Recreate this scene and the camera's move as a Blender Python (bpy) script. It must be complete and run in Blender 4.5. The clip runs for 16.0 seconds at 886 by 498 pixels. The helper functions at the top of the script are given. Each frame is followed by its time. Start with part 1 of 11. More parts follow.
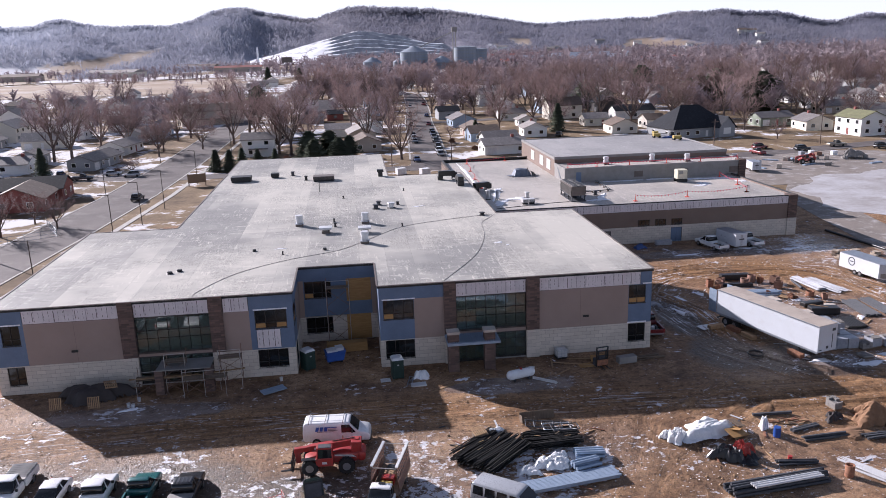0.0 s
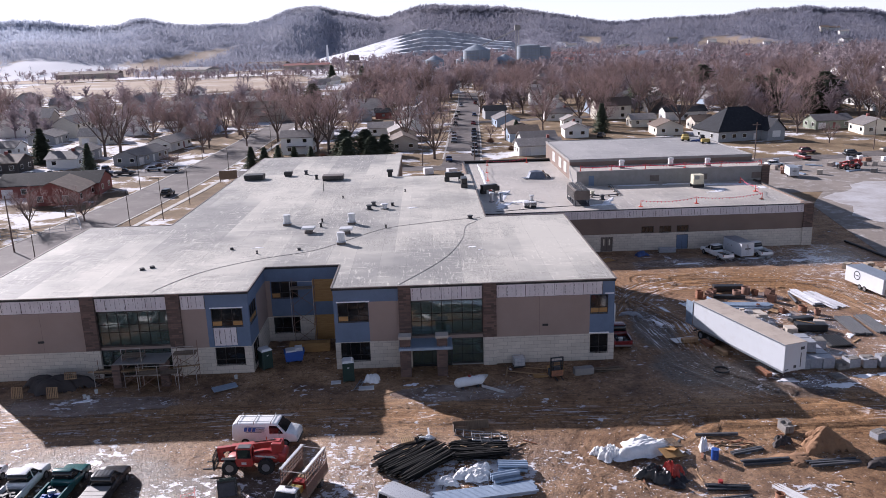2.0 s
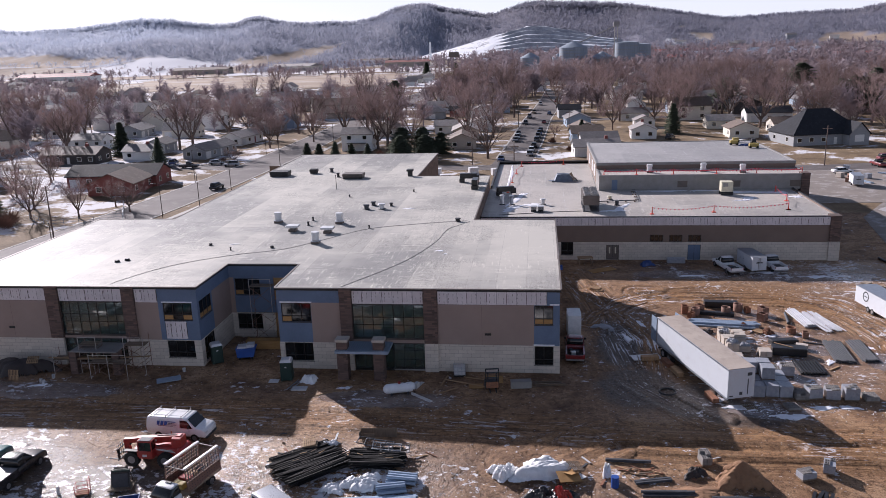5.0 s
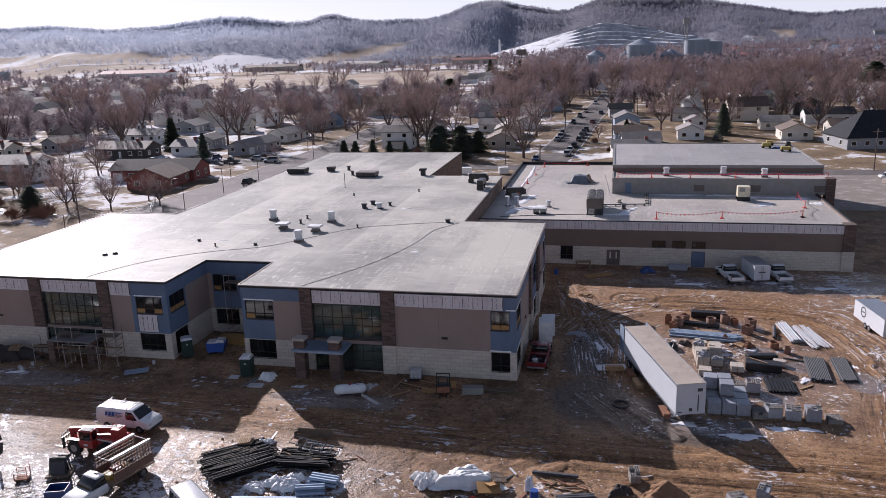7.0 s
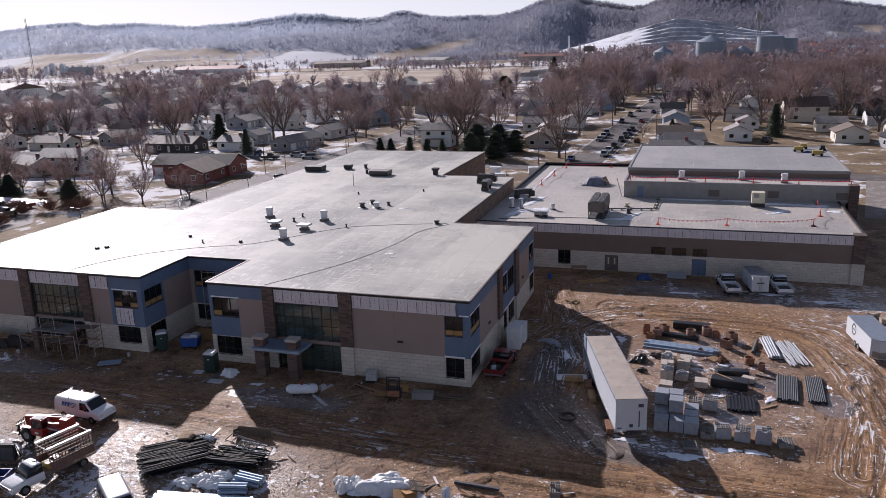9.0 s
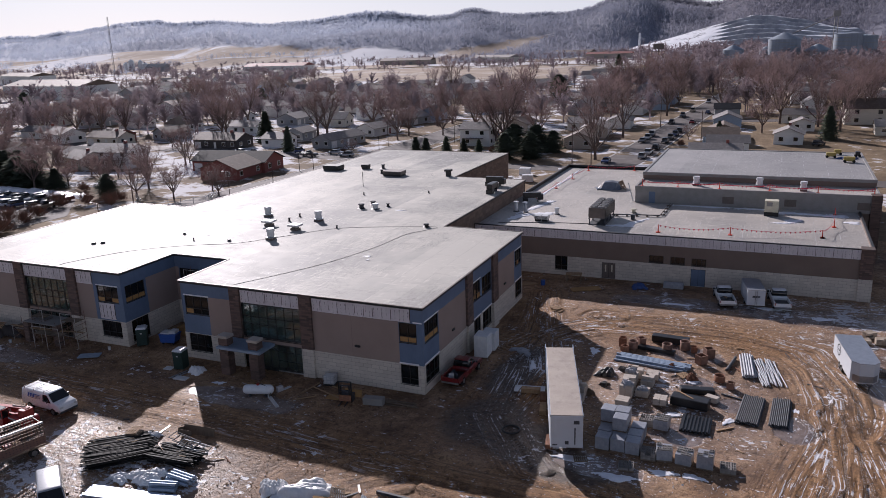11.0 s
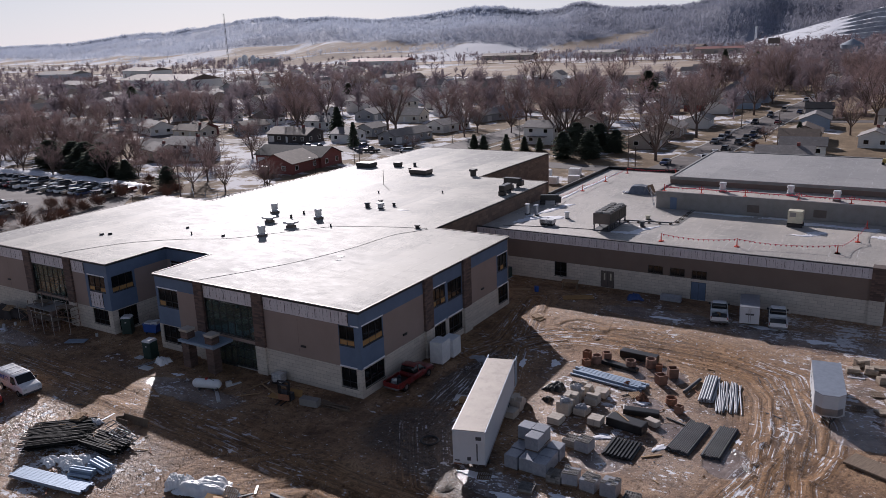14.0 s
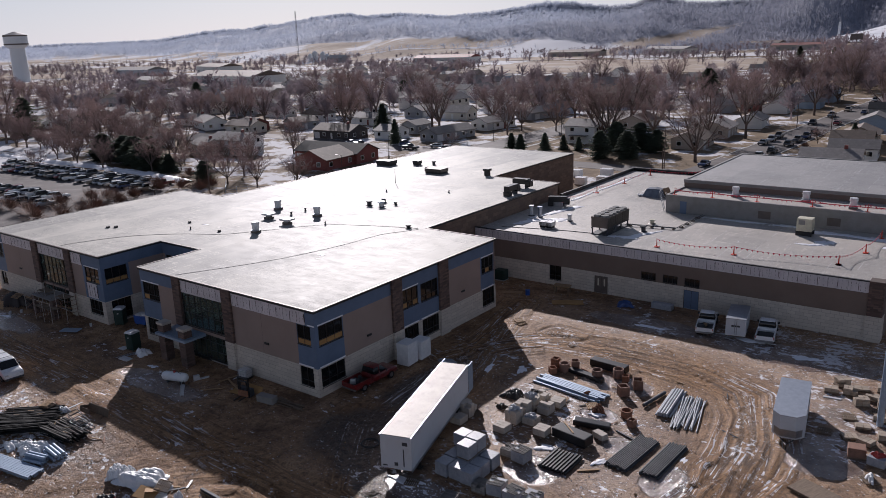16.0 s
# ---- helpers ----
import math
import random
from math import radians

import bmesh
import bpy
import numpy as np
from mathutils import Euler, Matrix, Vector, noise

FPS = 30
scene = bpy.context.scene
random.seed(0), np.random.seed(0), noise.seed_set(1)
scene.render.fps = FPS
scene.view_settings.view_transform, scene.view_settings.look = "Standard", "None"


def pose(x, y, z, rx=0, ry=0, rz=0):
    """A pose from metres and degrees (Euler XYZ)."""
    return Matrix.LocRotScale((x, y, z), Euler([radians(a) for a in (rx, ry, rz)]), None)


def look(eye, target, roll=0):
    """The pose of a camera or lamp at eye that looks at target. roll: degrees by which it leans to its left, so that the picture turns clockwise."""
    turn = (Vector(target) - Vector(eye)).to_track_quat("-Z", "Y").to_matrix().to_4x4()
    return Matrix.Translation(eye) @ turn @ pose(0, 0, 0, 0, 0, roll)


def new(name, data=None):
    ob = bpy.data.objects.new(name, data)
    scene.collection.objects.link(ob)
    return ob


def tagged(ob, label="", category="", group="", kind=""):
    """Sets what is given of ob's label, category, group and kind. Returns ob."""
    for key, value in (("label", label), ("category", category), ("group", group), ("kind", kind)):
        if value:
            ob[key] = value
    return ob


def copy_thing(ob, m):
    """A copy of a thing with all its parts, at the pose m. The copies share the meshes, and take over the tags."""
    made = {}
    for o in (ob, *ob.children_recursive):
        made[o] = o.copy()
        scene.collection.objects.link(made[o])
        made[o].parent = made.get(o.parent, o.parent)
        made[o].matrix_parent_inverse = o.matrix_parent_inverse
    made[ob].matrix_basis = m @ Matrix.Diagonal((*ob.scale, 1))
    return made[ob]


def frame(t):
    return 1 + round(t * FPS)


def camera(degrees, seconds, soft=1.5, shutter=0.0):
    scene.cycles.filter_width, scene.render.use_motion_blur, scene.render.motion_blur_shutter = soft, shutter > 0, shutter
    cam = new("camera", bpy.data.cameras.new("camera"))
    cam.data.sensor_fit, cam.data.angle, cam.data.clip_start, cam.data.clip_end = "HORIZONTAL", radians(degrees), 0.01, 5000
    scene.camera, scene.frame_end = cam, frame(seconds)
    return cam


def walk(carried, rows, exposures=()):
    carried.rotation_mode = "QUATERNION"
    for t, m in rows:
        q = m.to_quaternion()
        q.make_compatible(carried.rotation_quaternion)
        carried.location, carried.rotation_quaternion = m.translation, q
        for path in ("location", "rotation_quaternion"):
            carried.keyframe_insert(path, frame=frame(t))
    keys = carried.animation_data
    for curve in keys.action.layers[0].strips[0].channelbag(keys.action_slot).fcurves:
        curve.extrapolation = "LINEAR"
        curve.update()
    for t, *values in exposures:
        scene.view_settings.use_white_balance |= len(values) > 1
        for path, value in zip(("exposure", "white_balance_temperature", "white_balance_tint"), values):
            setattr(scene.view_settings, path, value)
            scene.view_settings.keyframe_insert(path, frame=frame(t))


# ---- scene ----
cam = camera(59.5, 16.0, soft=0.6)
METRES, EYE, TILT, LEAN, TURN = 89.94, 32.75, 0.806, 0.384, -6.5
ROWS = [
    (0.0, 0.0, 0.0, 0.0, -0.37, -15.72, 1.31),
    (0.5, 0.0325, 0.0017, 0.0004, 0.99, -15.72, 1.33),
    (1.0, 0.0657, 0.0045, 0.001, 2.36, -15.73, 1.35),
    (1.5, 0.099, 0.0087, 0.0015, 3.71, -15.74, 1.36),
    (2.0, 0.132, 0.0141, 0.0023, 5.1, -15.75, 1.37),
    (2.5, 0.1639, 0.0201, 0.0031, 6.47, -15.76, 1.39),
    (3.0, 0.1946, 0.0267, 0.003, 7.83, -15.76, 1.42),
    (3.5, 0.2251, 0.0339, 0.0026, 9.19, -15.76, 1.46),
    (4.0, 0.2551, 0.0417, 0.0025, 10.55, -15.77, 1.49),
    (6.5, 0.405, 0.0913, 0.0027, 17.49, -15.8, 1.7),
    (7.0, 0.4352, 0.1035, 0.0023, 18.87, -15.82, 1.7),
    (7.5, 0.4645, 0.1162, 0.0026, 20.26, -15.84, 1.7),
    (8.0, 0.4935, 0.1296, 0.0032, 21.64, -15.9, 1.74),
    (8.5, 0.522, 0.1436, 0.0042, 23.0, -15.92, 1.76),
    (9.0, 0.5494, 0.1583, 0.0043, 24.35, -15.93, 1.79),
    (11.5, 0.6787, 0.2413, 0.0093, 31.13, -16.0, 1.92),
    (12.0, 0.7023, 0.2593, 0.011, 32.52, -16.02, 1.98),
    (12.5, 0.725, 0.2775, 0.0116, 33.9, -16.04, 2.04),
    (13.0, 0.7477, 0.2962, 0.0106, 35.28, -16.05, 2.1),
    (13.5, 0.7708, 0.316, 0.0094, 36.67, -16.06, 2.17),
    (14.0, 0.7936, 0.3362, 0.0081, 38.06, -16.07, 2.22),
    (14.5, 0.8162, 0.3571, 0.0074, 39.43, -16.1, 2.27),
    (15.0, 0.8387, 0.3791, 0.0069, 40.81, -16.12, 2.3),
    (15.5, 0.8605, 0.4013, 0.0071, 42.17, -16.13, 2.36),
    (16.0, 0.8792, 0.4212, 0.0077, 43.51, -16.13, 2.36),
]
EXPOSURES = [(0.0, 0.92, 6050, 22), (4.0, 0.76, 6100, 22), (8.0, 0.47, 6150, 22), (12.0, 0.19, 6150, 21), (16.0, 0.0, 6150, 19)]
walk(cam, [(t, pose(0, 0, EYE, TILT, LEAN, TURN) @ pose(METRES * x, METRES * y, METRES * z, 90 + pitch, roll, yaw)) for t, x, y, z, yaw, pitch, roll in ROWS], EXPOSURES)
# ---- light ----
SUN_EL, SUN_AZ = 24.5, 45.0   # degrees; the sun stands ahead and to the left of the first view
SUN_DIR = Vector((-math.sin(radians(SUN_AZ)) * math.cos(radians(SUN_EL)), math.cos(radians(SUN_AZ)) * math.cos(radians(SUN_EL)), math.sin(radians(SUN_EL))))
world = bpy.data.worlds.new("winter_sky")
scene.world = world
world.use_nodes = True
wn = world.node_tree.nodes
sky = wn.new("ShaderNodeTexSky")
sky.sky_type, sky.sun_disc = "NISHITA", False
sky.sun_elevation, sky.sun_rotation = radians(SUN_EL), radians(-SUN_AZ)
sky.air_density, sky.dust_density, sky.ozone_density = 1.0, 0.35, 2.0
haze = wn.new("ShaderNodeHueSaturation")   # thin high cloud pales the sky's colour
haze.inputs["Saturation"].default_value = 0.72
world.node_tree.links.new(sky.outputs[0], haze.inputs["Color"])
veil = wn.new("ShaderNodeMix")   # winter haze, even and pale, towards the horizon
veil.data_type = "RGBA"
lift, height, spread = wn.new("ShaderNodeTexCoord"), wn.new("ShaderNodeSeparateXYZ"), wn.new("ShaderNodeMapRange")
spread.inputs["From Min"].default_value, spread.inputs["From Max"].default_value = 0.0, 0.30
spread.inputs["To Min"].default_value, spread.inputs["To Max"].default_value = 0.72, 0.0
world.node_tree.links.new(lift.outputs["Generated"], height.inputs[0])
world.node_tree.links.new(height.outputs[2], spread.inputs["Value"])
world.node_tree.links.new(spread.outputs[0], veil.inputs[0])
world.node_tree.links.new(haze.outputs[0], veil.inputs[6])
veil.inputs[7].default_value = (10.9, 11.7, 12.9, 1)
world.node_tree.links.new(veil.outputs[2], wn["Background"].inputs[0])
wn["Background"].inputs[1].default_value = 0.056
sun_data = bpy.data.lights.new("sun", "SUN")
sun_data.energy, sun_data.angle, sun_data.color = 4.8, radians(0.6), (1.0, 0.95, 0.88)
sun = new("sun", sun_data)
sun.matrix_world = look(SUN_DIR * 200, (0, 0, 0))

# ---- materials ----
MATS = {}


def ramp(nt, fac, stops):
    r = nt.nodes.new("ShaderNodeValToRGB")
    while len(r.color_ramp.elements) < len(stops):
        r.color_ramp.elements.new(0.5)
    for e, (p, c) in zip(r.color_ramp.elements, stops):
        e.position, e.color = p, (*c, 1) if len(c) == 3 else c
    nt.links.new(fac, r.inputs[0])
    return r.outputs[0]


def noise_tex(nt, vec, scale, detail=4.0, rough=0.6, stretch=None):
    if stretch:
        mp = nt.nodes.new("ShaderNodeMapping")
        mp.inputs["Scale"].default_value = stretch
        nt.links.new(vec, mp.inputs[0])
        vec = mp.outputs[0]
    n = nt.nodes.new("ShaderNodeTexNoise")
    n.inputs["Scale"].default_value, n.inputs["Detail"].default_value, n.inputs["Roughness"].default_value = scale, detail, rough
    nt.links.new(vec, n.inputs["Vector"])
    return n.outputs[0]


def mixc(nt, fac, a, b, mode="MIX"):
    m = nt.nodes.new("ShaderNodeMix")
    m.data_type, m.blend_type = "RGBA", mode
    for sock, v in ((m.inputs[0], fac), (m.inputs[6], a), (m.inputs[7], b)):
        if isinstance(v, (int, float)):
            sock.default_value = v
        elif isinstance(v, tuple):
            sock.default_value = (*v, 1)
        else:
            nt.links.new(v, sock)
    return m.outputs[2]


def maths(nt, op, a, b=0.0):
    m = nt.nodes.new("ShaderNodeMath")
    m.operation = op
    for sock, v in ((m.inputs[0], a), (m.inputs[1], b)):
        if isinstance(v, (int, float)):
            sock.default_value = v
        else:
            nt.links.new(v, sock)
    return m.outputs[0]


def bumped(nt, bsdf, height, strength=0.3, dist=0.02):
    b = nt.nodes.new("ShaderNodeBump")
    b.inputs["Strength"].default_value, b.inputs["Distance"].default_value = strength, dist
    nt.links.new(height, b.inputs["Height"])
    nt.links.new(b.outputs[0], bsdf.inputs["Normal"])


def begin(name):
    m = bpy.data.materials.new(name)
    m.use_nodes = True
    nt = m.node_tree
    MATS[name] = m
    return m, nt, nt.nodes["Principled BSDF"], nt.nodes.new("ShaderNodeTexCoord").outputs["Object"]


def surface(name, col, col2=None, scale=1.5, rough=0.7, metal=0.0, bump=0.15, fine=12.0, spec=0.5, vary=0.0, stretch=None, dirt=None, coat=0.0):
    """A painted, cast or natural surface: two colours mixed by a coarse and a fine grain, with fine relief."""
    m, nt, b, oc = begin(name)
    col2 = col2 or tuple(c * 0.8 for c in col)
    big = noise_tex(nt, oc, scale, 5, 0.6, stretch)
    small = noise_tex(nt, oc, fine, 3, 0.6, stretch)
    f = maths(nt, "ADD", maths(nt, "MULTIPLY", big, 0.65), maths(nt, "MULTIPLY", small, 0.35))
    c = ramp(nt, f, [(0.36, col2), (0.62, col)])
    if dirt:
        c = mixc(nt, ramp(nt, noise_tex(nt, oc, scale * 2.3, 6, 0.7), [(0.52, (0, 0, 0)), (0.72, (0.8, 0.8, 0.8))]), c, dirt)
    if vary:
        info = nt.nodes.new("ShaderNodeObjectInfo").outputs["Random"]
        hsv = nt.nodes.new("ShaderNodeHueSaturation")
        nt.links.new(maths(nt, "ADD", maths(nt, "MULTIPLY", info, vary), 1 - vary / 2), hsv.inputs["Value"])
        nt.links.new(c, hsv.inputs["Color"])
        c = hsv.outputs[0]
    nt.links.new(c, b.inputs["Base Color"])
    rr = maths(nt, "ADD", maths(nt, "MULTIPLY", small, 0.25), rough - 0.125)
    nt.links.new(rr, b.inputs["Roughness"])
    b.inputs["Metallic"].default_value, b.inputs["Specular IOR Level"].default_value = metal, spec
    b.inputs["Coat Weight"].default_value = coat
    if bump:
        bumped(nt, b, small, bump, 0.02)
    return m


def block_wall(name, col, col2, mortar, w, h, rough=0.85, bump=0.5, msize=0.012, row=0.5):
    """Coursed masonry; the course pattern follows the wall whichever way it faces."""
    m, nt, b, oc = begin(name)
    sep = nt.nodes.new("ShaderNodeSeparateXYZ")
    nt.links.new(nt.nodes.new("ShaderNodeNewGeometry").outputs["Position"], sep.inputs[0])
    com = nt.nodes.new("ShaderNodeCombineXYZ")
    nt.links.new(maths(nt, "ADD", sep.outputs[0], sep.outputs[1]), com.inputs[0])
    nt.links.new(sep.outputs[2], com.inputs[1])
    br = nt.nodes.new("ShaderNodeTexBrick")
    nt.links.new(com.outputs[0], br.inputs["Vector"])
    br.offset = row
    for k, v in (("Scale", 1.0), ("Mortar Size", msize), ("Brick Width", w), ("Row Height", h), ("Bias", 0.0), ("Mortar Smooth", 0.2)):
        br.inputs[k].default_value = v
    br.inputs["Color1"].default_value, br.inputs["Color2"].default_value, br.inputs["Mortar"].default_value = (*col, 1), (*col2, 1), (*mortar, 1)
    big = noise_tex(nt, com.outputs[0], 0.6, 5)
    c = mixc(nt, 0.25, br.outputs["Color"], ramp(nt, big, [(0.3, tuple(x * 0.75 for x in col2)), (0.7, col)]))
    nt.links.new(c, b.inputs["Base Color"])
    b.inputs["Roughness"].default_value = rough
    small = noise_tex(nt, com.outputs[0], 25, 3)
    hgt = maths(nt, "ADD", maths(nt, "MULTIPLY", br.outputs["Fac"], -1.0), maths(nt, "MULTIPLY", small, 0.4))
    bumped(nt, b, hgt, bump, 0.015)
    return m


def glass(name, tint, rough=0.02):
    m, nt, b, oc = begin(name)
    b.inputs["Base Color"].default_value = (*tint, 1)
    b.inputs["Transmission Weight"].default_value, b.inputs["Roughness"].default_value, b.inputs["IOR"].default_value = 0.8, rough, 1.9
    bumped(nt, b, noise_tex(nt, oc, 0.35, 2), 0.06, 0.05)
    return m


def dark_glass(name, col=(0.012, 0.014, 0.016)):
    m, nt, b, oc = begin(name)
    nt.links.new(ramp(nt, noise_tex(nt, oc, 0.8, 3), [(0.3, tuple(c * 0.5 for c in col)), (0.7, col)]), b.inputs["Base Color"])
    b.inputs["Roughness"].default_value, b.inputs["Specular IOR Level"].default_value = 0.06, 0.6
    return m


block_wall("cream_block", (0.63, 0.56, 0.48), (0.51, 0.45, 0.385), (0.27, 0.24, 0.21), 0.9, 0.4, 0.85, 0.5, 0.016)
block_wall("dark_brick", (0.19, 0.118, 0.095), (0.062, 0.043, 0.038), (0.09, 0.068, 0.06), 0.75, 0.2, 0.85, 0.6, 0.014, 0.37)
block_wall("old_stone", (0.25, 0.17, 0.125), (0.13, 0.09, 0.07), (0.12, 0.09, 0.075), 1.3, 0.55, 0.9, 0.6, 0.03, 0.4)
surface("tan_panel", (0.320, 0.240, 0.208), (0.280, 0.210, 0.180), 0.35, 0.85, bump=0.1, fine=40)
surface("brown_panel", (0.205, 0.150, 0.122), (0.175, 0.126, 0.102), 0.35, 0.85, bump=0.1, fine=40)
surface("blue_membrane", (0.125, 0.175, 0.265), (0.098, 0.14, 0.215), 0.7, 0.6, bump=0.15, fine=8)
surface("insulation_white", (0.70, 0.64, 0.645), (0.58, 0.52, 0.53), 0.8, 0.7, bump=0.1, vary=0.10)
surface("insulation_side", (0.10, 0.08, 0.075), rough=0.9)
surface("plywood", (0.42, 0.24, 0.09), (0.31, 0.165, 0.055), 1.2, 0.75, stretch=(1, 1, 6))
surface("black_edge", (0.018, 0.018, 0.02), rough=0.55)
surface("bronze_frame", (0.035, 0.03, 0.028), rough=0.45, metal=0.3)
surface("stone_cap", (0.50, 0.44, 0.38), rough=0.8)
surface("cut_stone", (0.42, 0.345, 0.27), (0.29, 0.235, 0.18), 1.5, 0.85, bump=0.25, vary=0.35)
surface("concrete", (0.42, 0.40, 0.38), (0.33, 0.31, 0.29), 0.6, 0.85)
surface("steel_galv", (0.42, 0.45, 0.50), (0.33, 0.36, 0.41), 2.0, 0.42, 0.75, 0.05)
surface("bin_steel", (0.27, 0.31, 0.36), (0.20, 0.235, 0.28), 0.15, 0.6, 0.2, 0.05, fine=1.0, stretch=(3, 3, 0.3))
surface("steel_blue", (0.34, 0.42, 0.52), (0.24, 0.31, 0.41), 2.0, 0.48, 0.35, 0.05, stretch=(1, 6, 1))
surface("conduit", (0.40, 0.41, 0.44), (0.27, 0.28, 0.31), 2.0, 0.6, 0.1, 0.05, vary=0.3)
surface("steel_white", (0.66, 0.66, 0.66), (0.52, 0.52, 0.53), 2.0, 0.45, 0.3, 0.05)
surface("black_plastic", (0.02, 0.02, 0.022), (0.012, 0.012, 0.013), 2.0, 0.38, bump=0.05)
surface("stud_black", (0.022, 0.021, 0.021), (0.012, 0.012, 0.012), 2.0, 0.7, bump=0.05, spec=0.2)
surface("grey_pipe", (0.075, 0.078, 0.088), (0.045, 0.048, 0.055), 2.0, 0.62, spec=0.3)
surface("trailer_white", (0.56, 0.585, 0.62), (0.53, 0.555, 0.59), 0.4, 0.5, bump=0.02, dirt=(0.50, 0.51, 0.53))
surface("trailer_roof", (0.44, 0.375, 0.315), (0.33, 0.275, 0.23), 0.5, 0.58, 0.0, 0.05, dirt=(0.26, 0.22, 0.19))
surface("wood", (0.40, 0.26, 0.14), (0.25, 0.15, 0.08), 1.5, 0.8, vary=0.35, stretch=(8, 1, 1))
surface("old_wood", (0.22, 0.16, 0.11), (0.12, 0.085, 0.06), 1.5, 0.85, vary=0.4, stretch=(8, 1, 1))
surface("rust", (0.30, 0.13, 0.07), (0.16, 0.075, 0.045), 3.0, 0.85, bump=0.2, vary=0.3)
surface("clay", (0.27, 0.145, 0.10), (0.17, 0.09, 0.062), 2.0, 0.8, vary=0.3)
surface("block_grey", (0.245, 0.231, 0.218), (0.184, 0.170, 0.160), 3.0, 0.9, bump=0.3, vary=0.25)
surface("wrap_grey", (0.330, 0.343, 0.376), (0.238, 0.251, 0.284), 2.5, 0.32, bump=0.3, fine=6, vary=0.2)
surface("white_sheet", (0.80, 0.80, 0.80), (0.66, 0.67, 0.68), 1.5, 0.38, bump=0.3, fine=5)
surface("black_sheet", (0.018, 0.017, 0.018), (0.010, 0.010, 0.010), 1.5, 0.35, bump=0.4, fine=5)
surface("tarp_brown", (0.045, 0.034, 0.032), (0.028, 0.022, 0.021), 0.8, 0.75, bump=0.4, fine=4)
surface("tarp_blue", (0.025, 0.06, 0.20), rough=0.5)
surface("cover_blue", (0.17, 0.20, 0.25), (0.10, 0.12, 0.16), 1.2, 0.6, bump=0.35, fine=5)
surface("red_paint", (0.38, 0.028, 0.022), (0.29, 0.02, 0.016), 1.2, 0.4, bump=0.04, coat=0.3, dirt=(0.22, 0.06, 0.045))
surface("orange_safety", (0.72, 0.085, 0.045), rough=0.6)
surface("pink_tape", (0.70, 0.06, 0.10), rough=0.5)
surface("yellow_paint", (0.42, 0.31, 0.08), rough=0.5)
surface("cream_paint", (0.62, 0.58, 0.44), rough=0.5)
surface("hvac_grey", (0.28, 0.27, 0.26), (0.22, 0.21, 0.20), 1.0, 0.55, 0.2)
surface("hvac_brown", (0.16, 0.13, 0.115), (0.11, 0.09, 0.08), 1.0, 0.55, 0.2)
surface("rubber", (0.016, 0.016, 0.016), rough=0.8)
surface("rim", (0.32, 0.32, 0.33), rough=0.35, metal=0.8)
surface("green_plastic", (0.014, 0.04, 0.034), rough=0.45)
surface("blue_plastic", (0.02, 0.08, 0.33), rough=0.45)
surface("tank_white", (0.72, 0.74, 0.76), (0.62, 0.63, 0.64), 1.2, 0.4)
surface("scaffold_steel", (0.50, 0.47, 0.44), (0.36, 0.32, 0.29), 3.0, 0.55, 0.3)
surface("scaffold_rust", (0.20, 0.11, 0.08), rough=0.7)
surface("bark", (0.17, 0.125, 0.105), (0.10, 0.072, 0.062), 2.5, 0.95, bump=0.4, vary=0.4)
surface("dry_leaf", (0.25, 0.145, 0.105), (0.15, 0.085, 0.062), 1.5, 0.9, bump=0.0, vary=0.3)
surface("asphalt", (0.145, 0.128, 0.122), (0.095, 0.083, 0.080), 0.10, 0.8, bump=0.2, fine=5, spec=0.2, dirt=(0.22, 0.20, 0.19))
surface("curb_concrete", (0.42, 0.40, 0.37), (0.32, 0.30, 0.28), 0.4, 0.85)
surface("gravel", (0.24, 0.205, 0.18), (0.165, 0.14, 0.122), 0.15, 0.85, bump=0.4, fine=3, dirt=(0.50, 0.485, 0.48))
surface("soil", (0.27, 0.155, 0.085), (0.19, 0.105, 0.06), 0.8, 0.95, bump=0.5, fine=6)
surface("lamp_pole", (0.05, 0.04, 0.035), rough=0.5, metal=0.4)
glass("curtain_glass", (0.20, 0.30, 0.27))
dark_glass("window_glass")
dark_glass("car_glass", (0.02, 0.022, 0.024))
surface("inside_wall", (0.20, 0.18, 0.155), rough=0.9)
for nm, c in (("siding_white", (0.74, 0.73, 0.70)), ("siding_cream", (0.66, 0.61, 0.52)), ("siding_grey", (0.30, 0.31, 0.32)), ("siding_tan", (0.43, 0.37, 0.31)), ("siding_blue", (0.30, 0.38, 0.48)), ("siding_green", (0.27, 0.31, 0.24)), ("siding_brick", (0.23, 0.070, 0.058)), ("siding_charcoal", (0.060, 0.052, 0.050))):
    surface(nm, c, tuple(x * 0.88 for x in c), 0.5, 0.75, bump=0.1, stretch=(1, 1, 9))
for nm, c in (("shingle_grey", (0.17, 0.155, 0.15)), ("shingle_dark", (0.030, 0.032, 0.038)), ("shingle_brown", (0.15, 0.11, 0.085)), ("shingle_light", (0.27, 0.245, 0.23)), ("shingle_olive", (0.17, 0.17, 0.09))):
    surface(nm, c, tuple(x * 0.75 for x in c), 0.6, 0.72, bump=0.25, fine=9, spec=0.1 if nm == "shingle_dark" else 0.45, dirt=tuple(min(0.7, x * 1.7) for x in c))
CAR_COLOURS = {"white": (0.78, 0.78, 0.78), "silver": (0.42, 0.43, 0.45), "black": (0.012, 0.012, 0.014), "grey": (0.10, 0.105, 0.115), "red": (0.17, 0.010, 0.012), "teal": (0.012, 0.105, 0.105), "blue": (0.025, 0.05, 0.14), "tan": (0.33, 0.27, 0.20)}
